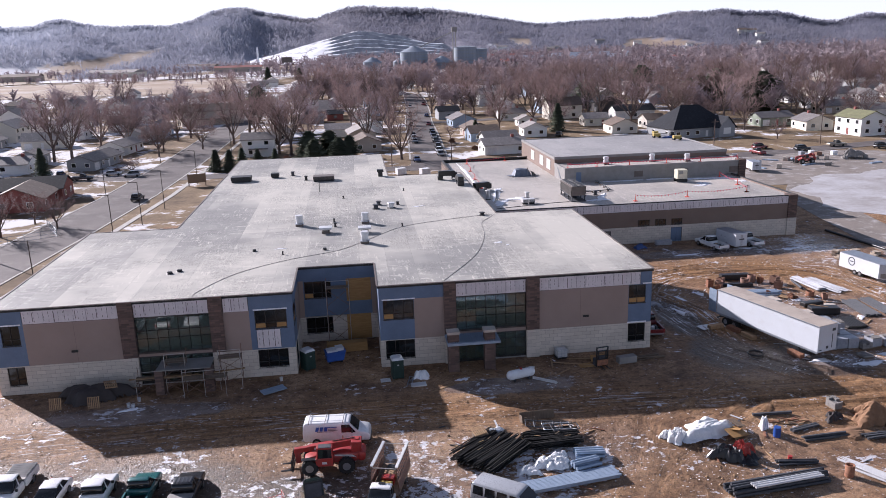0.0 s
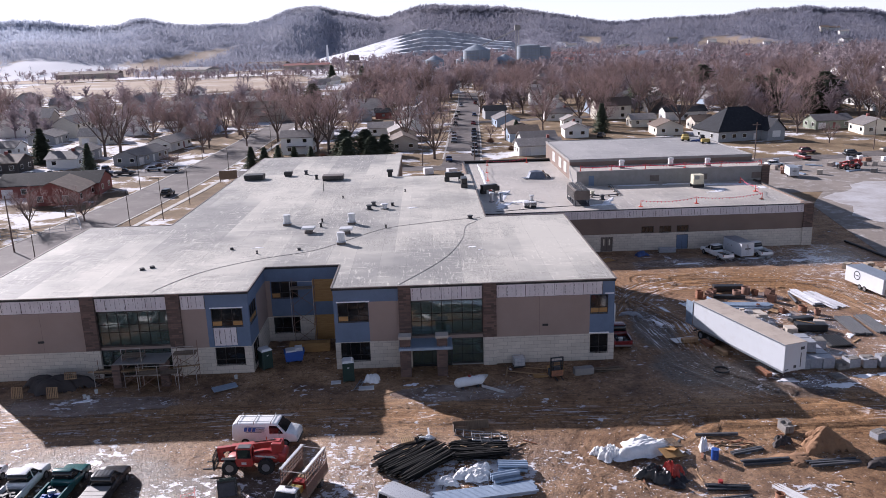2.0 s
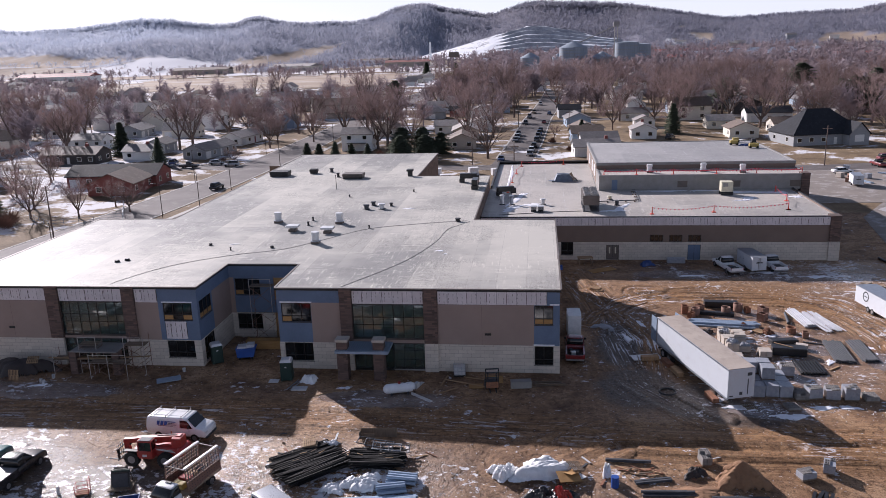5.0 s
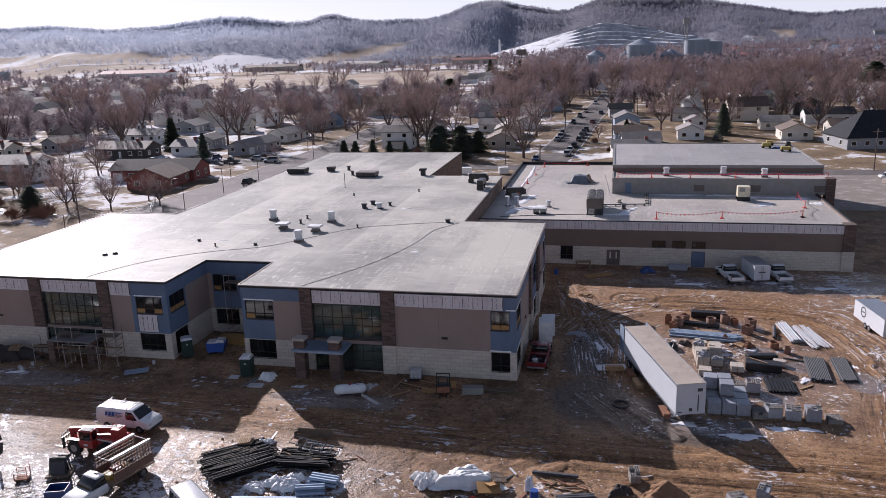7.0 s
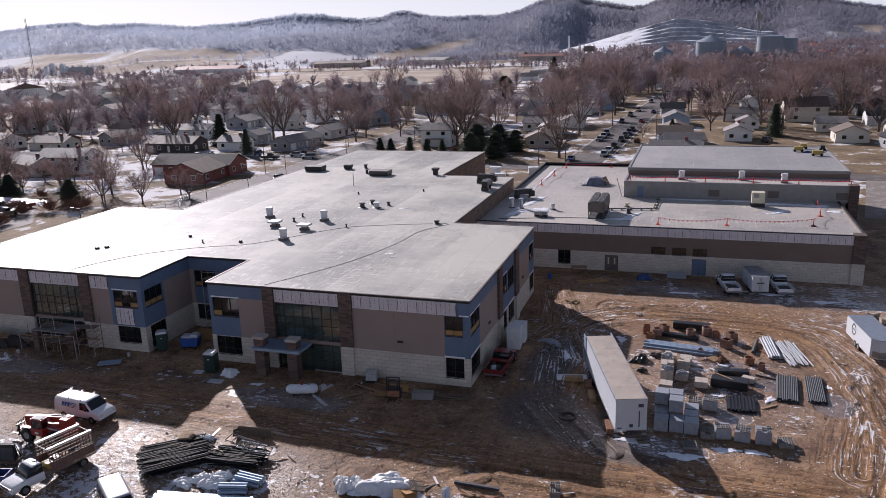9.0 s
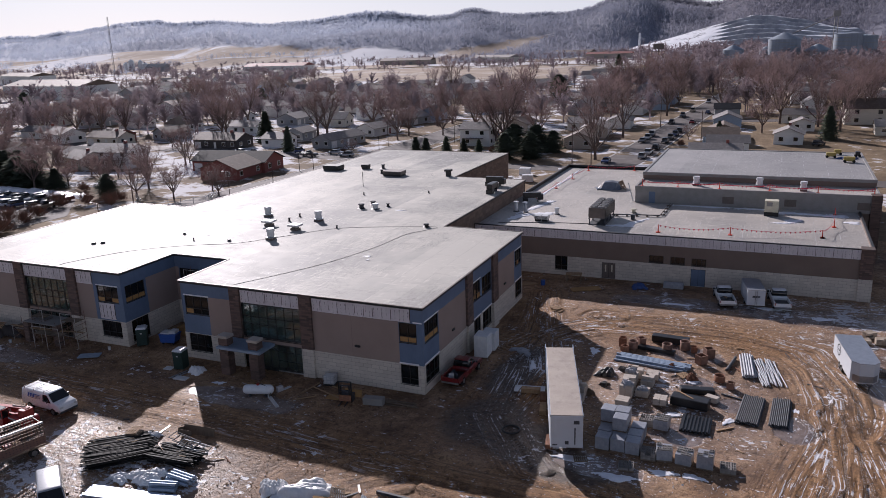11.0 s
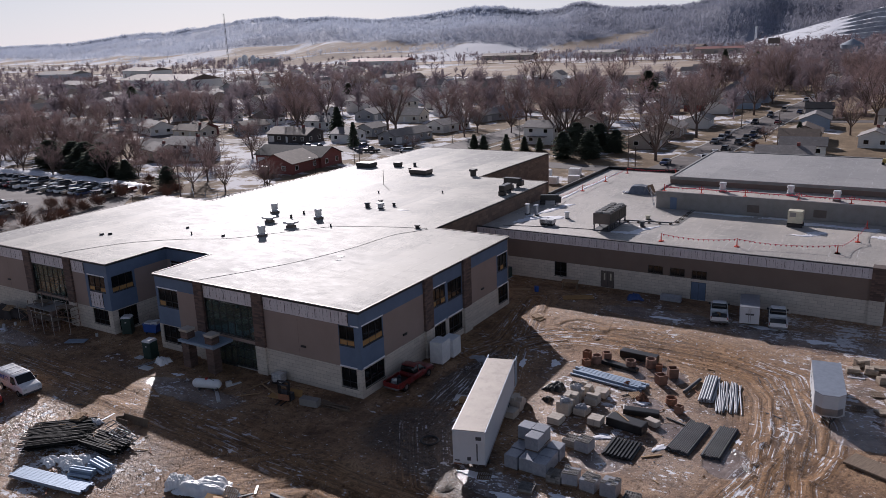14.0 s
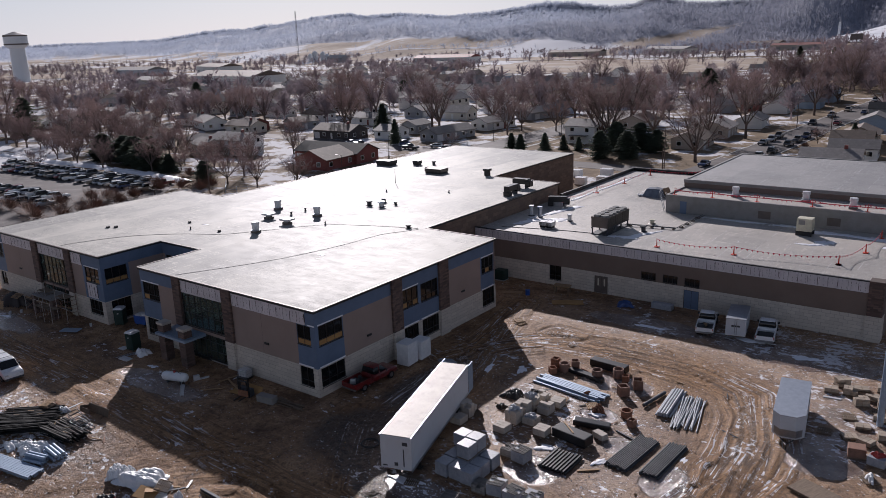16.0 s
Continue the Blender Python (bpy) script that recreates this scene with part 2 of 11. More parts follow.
for nm, c in CAR_COLOURS.items():
    surface("car_" + nm, c, tuple(x * 0.93 for x in c), 0.6, 0.3, 0.25 if nm in ("silver", "grey") else 0.0, 0.0, coat=0.6, dirt=tuple(x * 0.6 + 0.08 for x in c))


def dirt_material():
    """Churned brown earth with frozen puddles, thin snow and wheel ruts that follow the haul lanes."""
    m, nt, b, _ = begin("dirt")
    pos = nt.nodes.new("ShaderNodeNewGeometry").outputs["Position"]

    def laid(key):
        at = nt.nodes.new("ShaderNodeAttribute")
        at.attribute_name = key
        return at.outputs["Fac"]
    rut, lane, which, snowy, ice, wet = laid("rut"), laid("lane"), laid("which"), laid("snowy"), laid("ice"), laid("wet")
    sep = nt.nodes.new("ShaderNodeSeparateXYZ")
    nt.links.new(pos, sep.inputs[0])
    com = nt.nodes.new("ShaderNodeCombineXYZ")
    nt.links.new(maths(nt, "ADD", maths(nt, "MULTIPLY", lane, 1.9), which), com.inputs[0])
    nt.links.new(maths(nt, "MULTIPLY", maths(nt, "ADD", sep.outputs[0], sep.outputs[1]), 0.09), com.inputs[1])
    streak = noise_tex(nt, com.outputs[0], 1.5, 5, 0.65)
    streak2 = noise_tex(nt, com.outputs[0], 2.7, 4, 0.6)
    n0 = noise_tex(nt, pos, 0.055, 5, 0.6)
    n2 = noise_tex(nt, pos, 0.33, 8, 0.68)
    n3 = noise_tex(nt, pos, 1.9, 7, 0.72)
    n4 = noise_tex(nt, pos, 7.0, 4, 0.7)
    warm = ramp(nt, n2, [(0.34, (0.140, 0.078, 0.043)), (0.48, (0.305, 0.178, 0.098)), (0.62, (0.460, 0.290, 0.168))])
    grey = ramp(nt, n2, [(0.34, (0.105, 0.062, 0.042)), (0.50, (0.240, 0.146, 0.092)), (0.64, (0.380, 0.246, 0.158))])
    c = mixc(nt, ramp(nt, n0, [(0.46, (0, 0, 0)), (0.58, (1, 1, 1))]), warm, grey)
    tracks = ramp(nt, streak, [(0.36, (0.070, 0.037, 0.020)), (0.46, (0.215, 0.112, 0.050)), (0.55, (0.410, 0.228, 0.105)), (0.66, (0.230, 0.130, 0.068))])
    c = mixc(nt, maths(nt, "MULTIPLY", rut, 0.85), c, tracks)
    c = mixc(nt, ramp(nt, n3, [(0.39, (0.7, 0.7, 0.7)), (0.47, (0, 0, 0))]), c, (0.075, 0.042, 0.025))
    c = mixc(nt, ramp(nt, n3, [(0.57, (0, 0, 0)), (0.66, (0.55, 0.55, 0.55))]), c, (0.430, 0.275, 0.155))
    c = mixc(nt, ramp(nt, n4, [(0.38, (0.6, 0.6, 0.6)), (0.50, (0, 0, 0))]), c, (0.075, 0.044, 0.028))
    # soaked mud: darker, with a ragged edge
    soak = ramp(nt, maths(nt, "ADD", maths(nt, "MULTIPLY", n2, 0.45), maths(nt, "MULTIPLY", wet, 0.6)), [(0.40, (0, 0, 0)), (0.58, (0.85, 0.85, 0.85))])
    c = mixc(nt, soak, c, ramp(nt, n3, [(0.40, (0.026, 0.019, 0.016)), (0.60, (0.095, 0.066, 0.050))]))
    # sheets of frozen meltwater: smooth, grey-brown and slick
    pud = ramp(nt, maths(nt, "ADD", maths(nt, "ADD", maths(nt, "MULTIPLY", noise_tex(nt, pos, 0.32, 6, 0.65), 0.6), maths(nt, "MULTIPLY", ice, 0.42)), maths(nt, "MULTIPLY", n3, 0.10)), [(0.515, (0, 0, 0)), (0.55, (1, 1, 1))])
    c = mixc(nt, maths(nt, "MULTIPLY", pud, 0.70), c, ramp(nt, n2, [(0.38, (0.125, 0.098, 0.090)), (0.62, (0.300, 0.255, 0.240))]))
    # thin snow in ragged flakes, and white lines left in the ruts
    sn = maths(nt, "ADD", maths(nt, "MULTIPLY", noise_tex(nt, pos, 0.22, 4, 0.6), 0.42), maths(nt, "MULTIPLY", noise_tex(nt, pos, 1.15, 6, 0.66, (1, 1.6, 1)), 0.58))
    snow = ramp(nt, maths(nt, "ADD", sn, maths(nt, "MULTIPLY", snowy, 0.095)), [(0.606, (0, 0, 0)), (0.622, (1, 1, 1))])
    fleck = ramp(nt, maths(nt, "ADD", noise_tex(nt, pos, 2.6, 5, 0.62, (1, 1.9, 1)), maths(nt, "MULTIPLY", snowy, 0.070)), [(0.668, (0, 0, 0)), (0.684, (0.95, 0.95, 0.95))])
    line = maths(nt, "MULTIPLY", maths(nt, "MULTIPLY", ramp(nt, rut, [(0.62, (0, 0, 0)), (0.8, (1, 1, 1))]), ramp(nt, streak2, [(0.572, (0, 0, 0)), (0.596, (1, 1, 1))])), ramp(nt, maths(nt, "ADD", maths(nt, "MULTIPLY", n0, 0.5), maths(nt, "MULTIPLY", n3, 0.5)), [(0.47, (0, 0, 0)), (0.52, (1, 1, 1))]))
    white = maths(nt, "MAXIMUM", maths(nt, "MAXIMUM", maths(nt, "MULTIPLY", snow, 0.9), fleck), line)
    c = mixc(nt, white, c, (0.68, 0.67, 0.70))
    nt.links.new(c, b.inputs["Base Color"])
    damp = maths(nt, "MAXIMUM", maths(nt, "MAXIMUM", pud, maths(nt, "MULTIPLY", snowy, 0.85)), maths(nt, "MULTIPLY", soak, 0.6))
    nt.links.new(maths(nt, "SUBTRACT", maths(nt, "ADD", 0.56, maths(nt, "MULTIPLY", n2, 0.24)), maths(nt, "MULTIPLY", damp, 0.46)), b.inputs["Roughness"])
    nt.links.new(maths(nt, "ADD", 0.12, maths(nt, "MULTIPLY", maths(nt, "MAXIMUM", damp, white), 0.6)), b.inputs["Specular IOR Level"])
    iced = maths(nt, "SUBTRACT", 1.0, maths(nt, "MULTIPLY", pud, 0.6))
    relief = maths(nt, "ADD", maths(nt, "ADD", n3, maths(nt, "MULTIPLY", n4, 0.35)), maths(nt, "MULTIPLY", maths(nt, "MULTIPLY", rut, streak), 1.6))
    hump = noise_tex(nt, pos, 0.85, 5, 0.6, (1, 1.7, 1))
    relief = maths(nt, "ADD", relief, maths(nt, "MULTIPLY", maths(nt, "MULTIPLY", hump, snowy), 1.6))
    bumped(nt, b, maths(nt, "MULTIPLY", relief, iced), 0.95, 0.17)


def lawn_material():
    m, nt, b, _ = begin("lawn")
    pos = nt.nodes.new("ShaderNodeNewGeometry").outputs["Position"]
    n1, n2, n3 = noise_tex(nt, pos, 0.012, 5), noise_tex(nt, pos, 0.09, 6, 0.7), noise_tex(nt, pos, 2.0, 3)
    c = ramp(nt, n2, [(0.34, (0.12, 0.084, 0.055)), (0.54, (0.25, 0.180, 0.112)), (0.70, (0.37, 0.28, 0.180))])
    c = mixc(nt, ramp(nt, n3, [(0.35, (0.5, 0.5, 0.5)), (0.6, (0, 0, 0))]), c, (0.10, 0.075, 0.05))
    f = maths(nt, "ADD", maths(nt, "MULTIPLY", n1, 0.45), maths(nt, "MULTIPLY", n2, 0.55))
    side = nt.nodes.new("ShaderNodeSeparateXYZ")   # the snow lies thicker on the western blocks
    nt.links.new(pos, side.inputs[0])
    f = maths(nt, "SUBTRACT", f, maths(nt, "MAXIMUM", -0.022, maths(nt, "MINIMUM", 0.03, maths(nt, "MULTIPLY", side.outputs[0], 0.0003))))
    c = mixc(nt, ramp(nt, f, [(0.52, (0, 0, 0)), (0.55, (0.9, 0.9, 0.9))]), c, (0.66, 0.66, 0.69))
    nt.links.new(c, b.inputs["Base Color"])
    b.inputs["Roughness"].default_value, b.inputs["Specular IOR Level"].default_value = 0.9, 0.12
    bumped(nt, b, n3, 0.5, 0.08)
    return m


def roof_material(name, light, dark, lane, length, rough, patch=0.5, spec=0.4, worn=0.0):
    """Single-ply membrane: sheets laid in lanes of lighter and darker age, seams, flaking frost and stains."""
    m, nt, b, _ = begin(name)
    pos = nt.nodes.new("ShaderNodeNewGeometry").outputs["Position"]
    mp = nt.nodes.new("ShaderNodeMapping")
    mp.inputs["Rotation"].default_value = (0, 0, radians(90))
    nt.links.new(pos, mp.inputs[0])
    along = mp.outputs[0]

    def sheets(w, h, mortar, bias=0.0, off=0.43):
        br = nt.nodes.new("ShaderNodeTexBrick")
        nt.links.new(along, br.inputs["Vector"])
        br.offset = off
        for k, v in (("Scale", 1.0), ("Mortar Size", mortar), ("Brick Width", w), ("Row Height", h), ("Mortar Smooth", 0.3), ("Bias", bias)):
            br.inputs[k].default_value = v
        br.inputs["Color1"].default_value, br.inputs["Color2"].default_value, br.inputs["Mortar"].default_value = (0, 0, 0, 1), (1, 1, 1, 1), (0.5, 0.5, 0.5, 1)
        return br.outputs["Color"], br.outputs["Fac"]
    big, _f = sheets(length, lane * 2.5, 0.0)
    small, seam = sheets(length * 0.37, lane, 0.012)
    n1 = noise_tex(nt, pos, 0.06, 4, 0.6)
    n2 = noise_tex(nt, pos, 0.4, 6, 0.7, (1, 2.0, 1))
    fx = noise_tex(nt, pos, 1.0, 5, 0.75, (0.35, 3.2, 1))
    fy = noise_tex(nt, pos, 1.0, 5, 0.75, (3.2, 0.35, 1))
    tone = maths(nt, "ADD", maths(nt, "MULTIPLY", big, 0.19), maths(nt, "ADD", maths(nt, "MULTIPLY", small, 0.10), maths(nt, "MULTIPLY", n1, 0.95)))
    c = mixc(nt, ramp(nt, tone, [(0.50, (0, 0, 0)), (0.78, (patch, patch, patch))]), light, dark)
    flake = ramp(nt, maths(nt, "MAXIMUM", fx, fy), [(0.585, (0, 0, 0)), (0.61, (0.85, 0.85, 0.85))])
    flake = maths(nt, "MULTIPLY", flake, ramp(nt, noise_tex(nt, pos, 0.11, 3, 0.5), [(0.42, (0, 0, 0)), (0.52, (1, 1, 1))]))
    c = mixc(nt, maths(nt, "MULTIPLY", flake, 0.8), c, tuple(min(0.78, x * 1.3) for x in light))
    for grain in (fx, fy):   # hairline wear along and across the sheets
        hair = ramp(nt, grain, [(0.478, (0, 0, 0)), (0.494, (1, 1, 1)), (0.510, (0, 0, 0))])
        c = mixc(nt, maths(nt, "MULTIPLY", hair, ramp(nt, noise_tex(nt, pos, 0.09, 4, 0.6), [(0.46, (0, 0, 0)), (0.56, (0.8, 0.8, 0.8))])), c, tuple(x * 0.55 for x in dark))
    c = mixc(nt, ramp(nt, n2, [(0.60, (0, 0, 0)), (0.74, (0.5, 0.5, 0.5))]), c, tuple(x * 0.8 for x in dark))
    if worn:   # an older roof: frost along the laps, blotches, and speckled dirt
        c = mixc(nt, ramp(nt, noise_tex(nt, pos, 2.6, 6, 0.8), [(0.56, (0, 0, 0)), (0.66, (worn, worn, worn))]), c, tuple(x * 0.62 for x in dark))
        c = mixc(nt, ramp(nt, noise_tex(nt, pos, 1.7, 7, 0.8), [(0.60, (0, 0, 0)), (0.64, (worn, worn, worn))]), c, (0.74, 0.74, 0.77))
        lap = ramp(nt, noise_tex(nt, pos, 0.5, 5, 0.7), [(0.48, (0, 0, 0)), (0.54, (1, 1, 1))])
        c = mixc(nt, maths(nt, "MULTIPLY", sheets(length * 3, lane, 0.035)[1], lap), c, (0.64, 0.63, 0.64))
    c = mixc(nt, maths(nt, "MULTIPLY", seam, 0.6), c, tuple(x * 0.5 for x in dark))
    nt.links.new(c, b.inputs["Base Color"])
    nt.links.new(maths(nt, "ADD", maths(nt, "MULTIPLY", n2, 0.25), rough - 0.125), b.inputs["Roughness"])
    b.inputs["Specular IOR Level"].default_value = spec
    bumped(nt, b, maths(nt, "ADD", maths(nt, "MULTIPLY", seam, 0.5), maths(nt, "ADD", n2, maths(nt, "MULTIPLY", flake, 0.4))), 0.25, 0.03)
    return m


dirt_material()
lawn_material()
roof_material("roof_light", (0.50, 0.475, 0.425), (0.215, 0.213, 0.208), 3.05, 30.0, 0.60, 0.8, 0.13)
roof_material("roof_old", (0.47, 0.43, 0.385), (0.30, 0.282, 0.262), 3.0, 14.0, 0.55, 0.7, worn=0.4)
roof_material("roof_gym", (0.38, 0.36, 0.345), (0.25, 0.24, 0.235), 3.6, 40.0, 0.5, 0.7, worn=0.35)
surface("frost", (0.84, 0.84, 0.87), (0.70, 0.71, 0.75), 1.0, 0.5, bump=0.2)
surface("snow_ice", (0.50, 0.49, 0.50), (0.30, 0.27, 0.255), 0.09, 0.5, bump=0.2, fine=0.9, dirt=(0.24, 0.20, 0.175))


def airy(nt, b, colour, share):
    """Sprays of thin twigs let light through from behind."""
    tr, mx = nt.nodes.new("ShaderNodeBsdfTranslucent"), nt.nodes.new("ShaderNodeMixShader")
    nt.links.new(colour, tr.inputs[0])
    mx.inputs[0].default_value = share
    nt.links.new(b.outputs[0], mx.inputs[1])
    nt.links.new(tr.outputs[0], mx.inputs[2])
    nt.links.new(mx.outputs[0], nt.nodes["Material Output"].inputs[0])


def twiggy(name, col, col2, scale, fine, vary):
    m = surface(name, col, col2, scale, 0.95, bump=0.0, fine=fine, spec=0.1, vary=vary)
    b = m.node_tree.nodes["Principled BSDF"]
    airy(m.node_tree, b, b.inputs["Base Color"].links[0].from_socket, 0.25)


def far_wood_material():
    """Bare hardwood crowns, painted blue-grey for distance haze; frost and haze together pale the exposed western
    ridges.
    """
    m, nt, b, _ = begin("hill_trees")
    pos = nt.nodes.new("ShaderNodeNewGeometry").outputs["Position"]
    island = nt.nodes.new("ShaderNodeNewGeometry").outputs["Random Per Island"]
    n = noise_tex(nt, pos, 0.008, 5, 0.6)
    mix = maths(nt, "ADD", maths(nt, "MULTIPLY", n, 0.7), maths(nt, "MULTIPLY", island, 0.3))
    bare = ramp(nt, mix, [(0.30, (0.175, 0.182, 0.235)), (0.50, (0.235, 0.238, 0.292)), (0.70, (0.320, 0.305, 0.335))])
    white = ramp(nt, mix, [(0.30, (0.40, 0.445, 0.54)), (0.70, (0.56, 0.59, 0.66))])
    rime_haze = nt.nodes.new("ShaderNodeAttribute")
    rime_haze.attribute_name = "rime_haze"
    c = mixc(nt, rime_haze.outputs["Fac"], bare, white)
    nt.links.new(c, b.inputs["Base Color"])
    b.inputs["Roughness"].default_value, b.inputs["Specular IOR Level"].default_value = 0.95, 0.1
    airy(nt, b, c, 0.5)


def slope_material():
    """Hillside: leaf litter under thin snow in the woods, tinted blue-grey as painted haze; tan stubble and drifted
    snow where it is open.
    """
    m, nt, b, _ = begin("far_slope")
    pos = nt.nodes.new("ShaderNodeNewGeometry").outputs["Position"]
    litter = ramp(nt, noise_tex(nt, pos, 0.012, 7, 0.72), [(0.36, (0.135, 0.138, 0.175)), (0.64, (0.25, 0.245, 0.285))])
    n = noise_tex(nt, pos, 0.006, 6, 0.7, (1, 0.35, 1))
    field = ramp(nt, n, [(0.36, (0.23, 0.18, 0.14)), (0.47, (0.36, 0.29, 0.23)), (0.52, (0.42, 0.36, 0.31)), (0.56, (0.62, 0.62, 0.65))])
    at = nt.nodes.new("ShaderNodeAttribute")
    at.attribute_name = "open"
    rime_haze = nt.nodes.new("ShaderNodeAttribute")
    rime_haze.attribute_name = "rime_haze"
    # pale bluish floor: frost and painted haze in one colour
    floor = mixc(nt, rime_haze.outputs["Fac"], litter, (0.50, 0.53, 0.61))
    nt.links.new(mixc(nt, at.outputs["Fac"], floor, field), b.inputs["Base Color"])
    b.inputs["Roughness"].default_value, b.inputs["Specular IOR Level"].default_value = 0.95, 0.1


def quarry_material():
    """Cut rock: snow lies on the benches, the steep faces stay dark."""
    m, nt, b, _ = begin("quarry_rock")
    geo = nt.nodes.new("ShaderNodeNewGeometry")
    sep = nt.nodes.new("ShaderNodeSeparateXYZ")
    nt.links.new(geo.outputs["Normal"], sep.inputs[0])
    n = noise_tex(nt, geo.outputs["Position"], 0.05, 6, 0.75)
    rock = ramp(nt, n, [(0.38, (0.27, 0.275, 0.30)), (0.62, (0.50, 0.49, 0.50))])
    flat = ramp(nt, maths(nt, "ADD", sep.outputs[2], maths(nt, "MULTIPLY", maths(nt, "SUBTRACT", n, 0.5), 0.5)), [(0.89, (0, 0, 0)), (0.95, (1, 1, 1))])
    nt.links.new(mixc(nt, flat, rock, (0.74, 0.75, 0.79)), b.inputs["Base Color"])
    b.inputs["Roughness"].default_value, b.inputs["Specular IOR Level"].default_value = 0.9, 0.1


twiggy("needles", (0.150, 0.170, 0.118), (0.085, 0.102, 0.074), 1.5, 9.0, 0.4)
twiggy("twig", (0.31, 0.225, 0.212), (0.18, 0.125, 0.120), 0.5, 12.0, 0.45)
far_wood_material()
slope_material()
quarry_material()
# valley crowns, paled and blued to paint in some distance haze
twiggy("mid_woods", (0.36, 0.300, 0.315), (0.22, 0.175, 0.190), 0.02, 0.2, 0.0)
surface("far_snow", (0.72, 0.72, 0.75), (0.46, 0.42, 0.40), 0.03, 0.9, bump=0.0, fine=0.2, spec=0.1, stretch=(1, 2.5, 1))
surface("far_field", (0.42, 0.34, 0.27), (0.30, 0.235, 0.18), 0.012, 0.9, bump=0.0, fine=0.15, spec=0.1, dirt=(0.56, 0.52, 0.48), stretch=(1, 2.5, 1))


# ---- building blocks ----
class Geo:
    """Collects boxes, tubes and sheets into one mesh."""

    def __init__(self):
        self.v, self.f, self.smooth = [], [], []

    def add(self, verts, faces, smooth=False, m=None):
        n = len(self.v)
        self.v += [tuple(m @ Vector(p)) for p in verts] if m is not None else [tuple(p) for p in verts]
        self.f += [tuple(n + i for i in f) for f in faces]
        self.smooth += [smooth] * len(faces)
        return self

    def box(self, x0, x1, y0, y1, z0, z1, m=None, ch=0.0):
        if ch <= 0:
            v = [(x, y, z) for z in (z0, z1) for y in (y0, y1) for x in (x0, x1)]
            f = [(0, 2, 3, 1), (4, 5, 7, 6), (0, 1, 5, 4), (2, 6, 7, 3), (0, 4, 6, 2), (1, 3, 7, 5)]
            return self.add(v, f, False, m)
        bm = bmesh.new()
        bmesh.ops.create_cube(bm, size=1.0)
        for q in bm.verts:
            q.co = ((x0 + x1) / 2 + q.co.x * (x1 - x0), (y0 + y1) / 2 + q.co.y * (y1 - y0), (z0 + z1) / 2 + q.co.z * (z1 - z0))
        bmesh.ops.bevel(bm, geom=bm.edges[:], offset=ch, segments=2, affect="EDGES", profile=0.5)
        self.take(bm, m)
        return self

    def take(self, bm, m=None, smooth=False):
        bm.verts.index_update()
        self.add([tuple(q.co) for q in bm.verts], [tuple(q.index for q in f.verts) for f in bm.faces], smooth, m)
        bm.free()
        return self

    def tube(self, p, q, r0, r1=None, n=8, caps=True, m=None, smooth=True):
        p, q = Vector(p), Vector(q)
        r1 = r0 if r1 is None else r1
        d = (q - p).normalized() if (q - p).length > 1e-9 else Vector((0, 0, 1))
        a = d.orthogonal().normalized()
        b = d.cross(a)
        v = []
        for c, r in ((p, r0), (q, r1)):
            for i in range(n):
                w = 2 * math.pi * i / n
                v.append(c + a * (r * math.cos(w)) + b * (r * math.sin(w)))
        self.add(v, [(i, (i + 1) % n, n + (i + 1) % n, n + i) for i in range(n)], smooth, m)
        if caps:
            self.add(v[:n], [tuple(reversed(range(n)))], False, m)
            self.add(v[n:], [tuple(range(n))], False, m)
        return self

    def prism(self, poly, z0, z1, m=None):
        n = len(poly)
        v = [(x, y, z0) for x, y in poly] + [(x, y, z1) for x, y in poly]
        f = [tuple(reversed(range(n))), tuple(range(n, 2 * n))] + [(i, (i + 1) % n, n + (i + 1) % n, n + i) for i in range(n)]
        return self.add(v, f, False, m)

    def extrude_y(self, poly, y0, y1, m=None, smooth=False):
        """A profile in x and z drawn out along y."""
        n = len(poly)
        v = [(x, y0, z) for x, z in poly] + [(x, y1, z) for x, z in poly]
        return self.add(v, [tuple(range(n)), tuple(reversed(range(n, 2 * n)))] + [(i, n + i, n + (i + 1) % n, (i + 1) % n) for i in range(n)], smooth, m)

    def sphere(self, c, r, seg=12, rings=8, m=None, squash=(1, 1, 1)):
        v, f = [], []
        for j in range(rings + 1):
            t = math.pi * j / rings
            for i in range(seg):
                p = 2 * math.pi * i / seg
                v.append((c[0] + r * squash[0] * math.sin(t) * math.cos(p), c[1] + r * squash[1] * math.sin(t) * math.sin(p), c[2] + r * squash[2] * math.cos(t)))
        for j in range(rings):
            for i in range(seg):
                f.append((j * seg + i, (j + 1) * seg + i, (j + 1) * seg + (i + 1) % seg, j * seg + (i + 1) % seg))
        return self.add(v, f, True, m)

    def mesh(self, name):
        me = bpy.data.meshes.new(name)
        me.from_pydata(self.v, [], self.f)
        me.polygons.foreach_set("use_smooth", self.smooth)
        me.update()
        return me


def part(name, geo, material, parent=None, label="", m=None):
    me = geo.mesh(name)
    me.materials.append(MATS[material])
    ob = new(name, me)
    if parent is not None:
        ob.parent = parent
    if m is not None:
        ob.matrix_basis = m
    if label:
        ob["label"] = label
    return ob


def shared(name, source, parent, m):
    """Another object on the same mesh data."""
    ob = new(name, source.data)
    ob.parent, ob.matrix_basis = parent, m
    return ob


def fall(y):
    """The yard falls gently towards its near edge."""
    return -0.10 * min(13.0, max(0.0, 63.0 - y))


def settle(m):
    """Stand a thing from the level survey grid on the falling near yard."""
    x, y = m.translation.x, m.translation.y
    if not (-60 < x < 95 and 20 < y < 63):
        return m
    drop = 0.0
    for _ in range(4):
        drop = -fall(y + (y - 1.0) * drop / 33)
    k = drop / 33
    return Matrix.Translation(((x - 6.0) * k, (y - 1.0) * k, -drop)) @ m


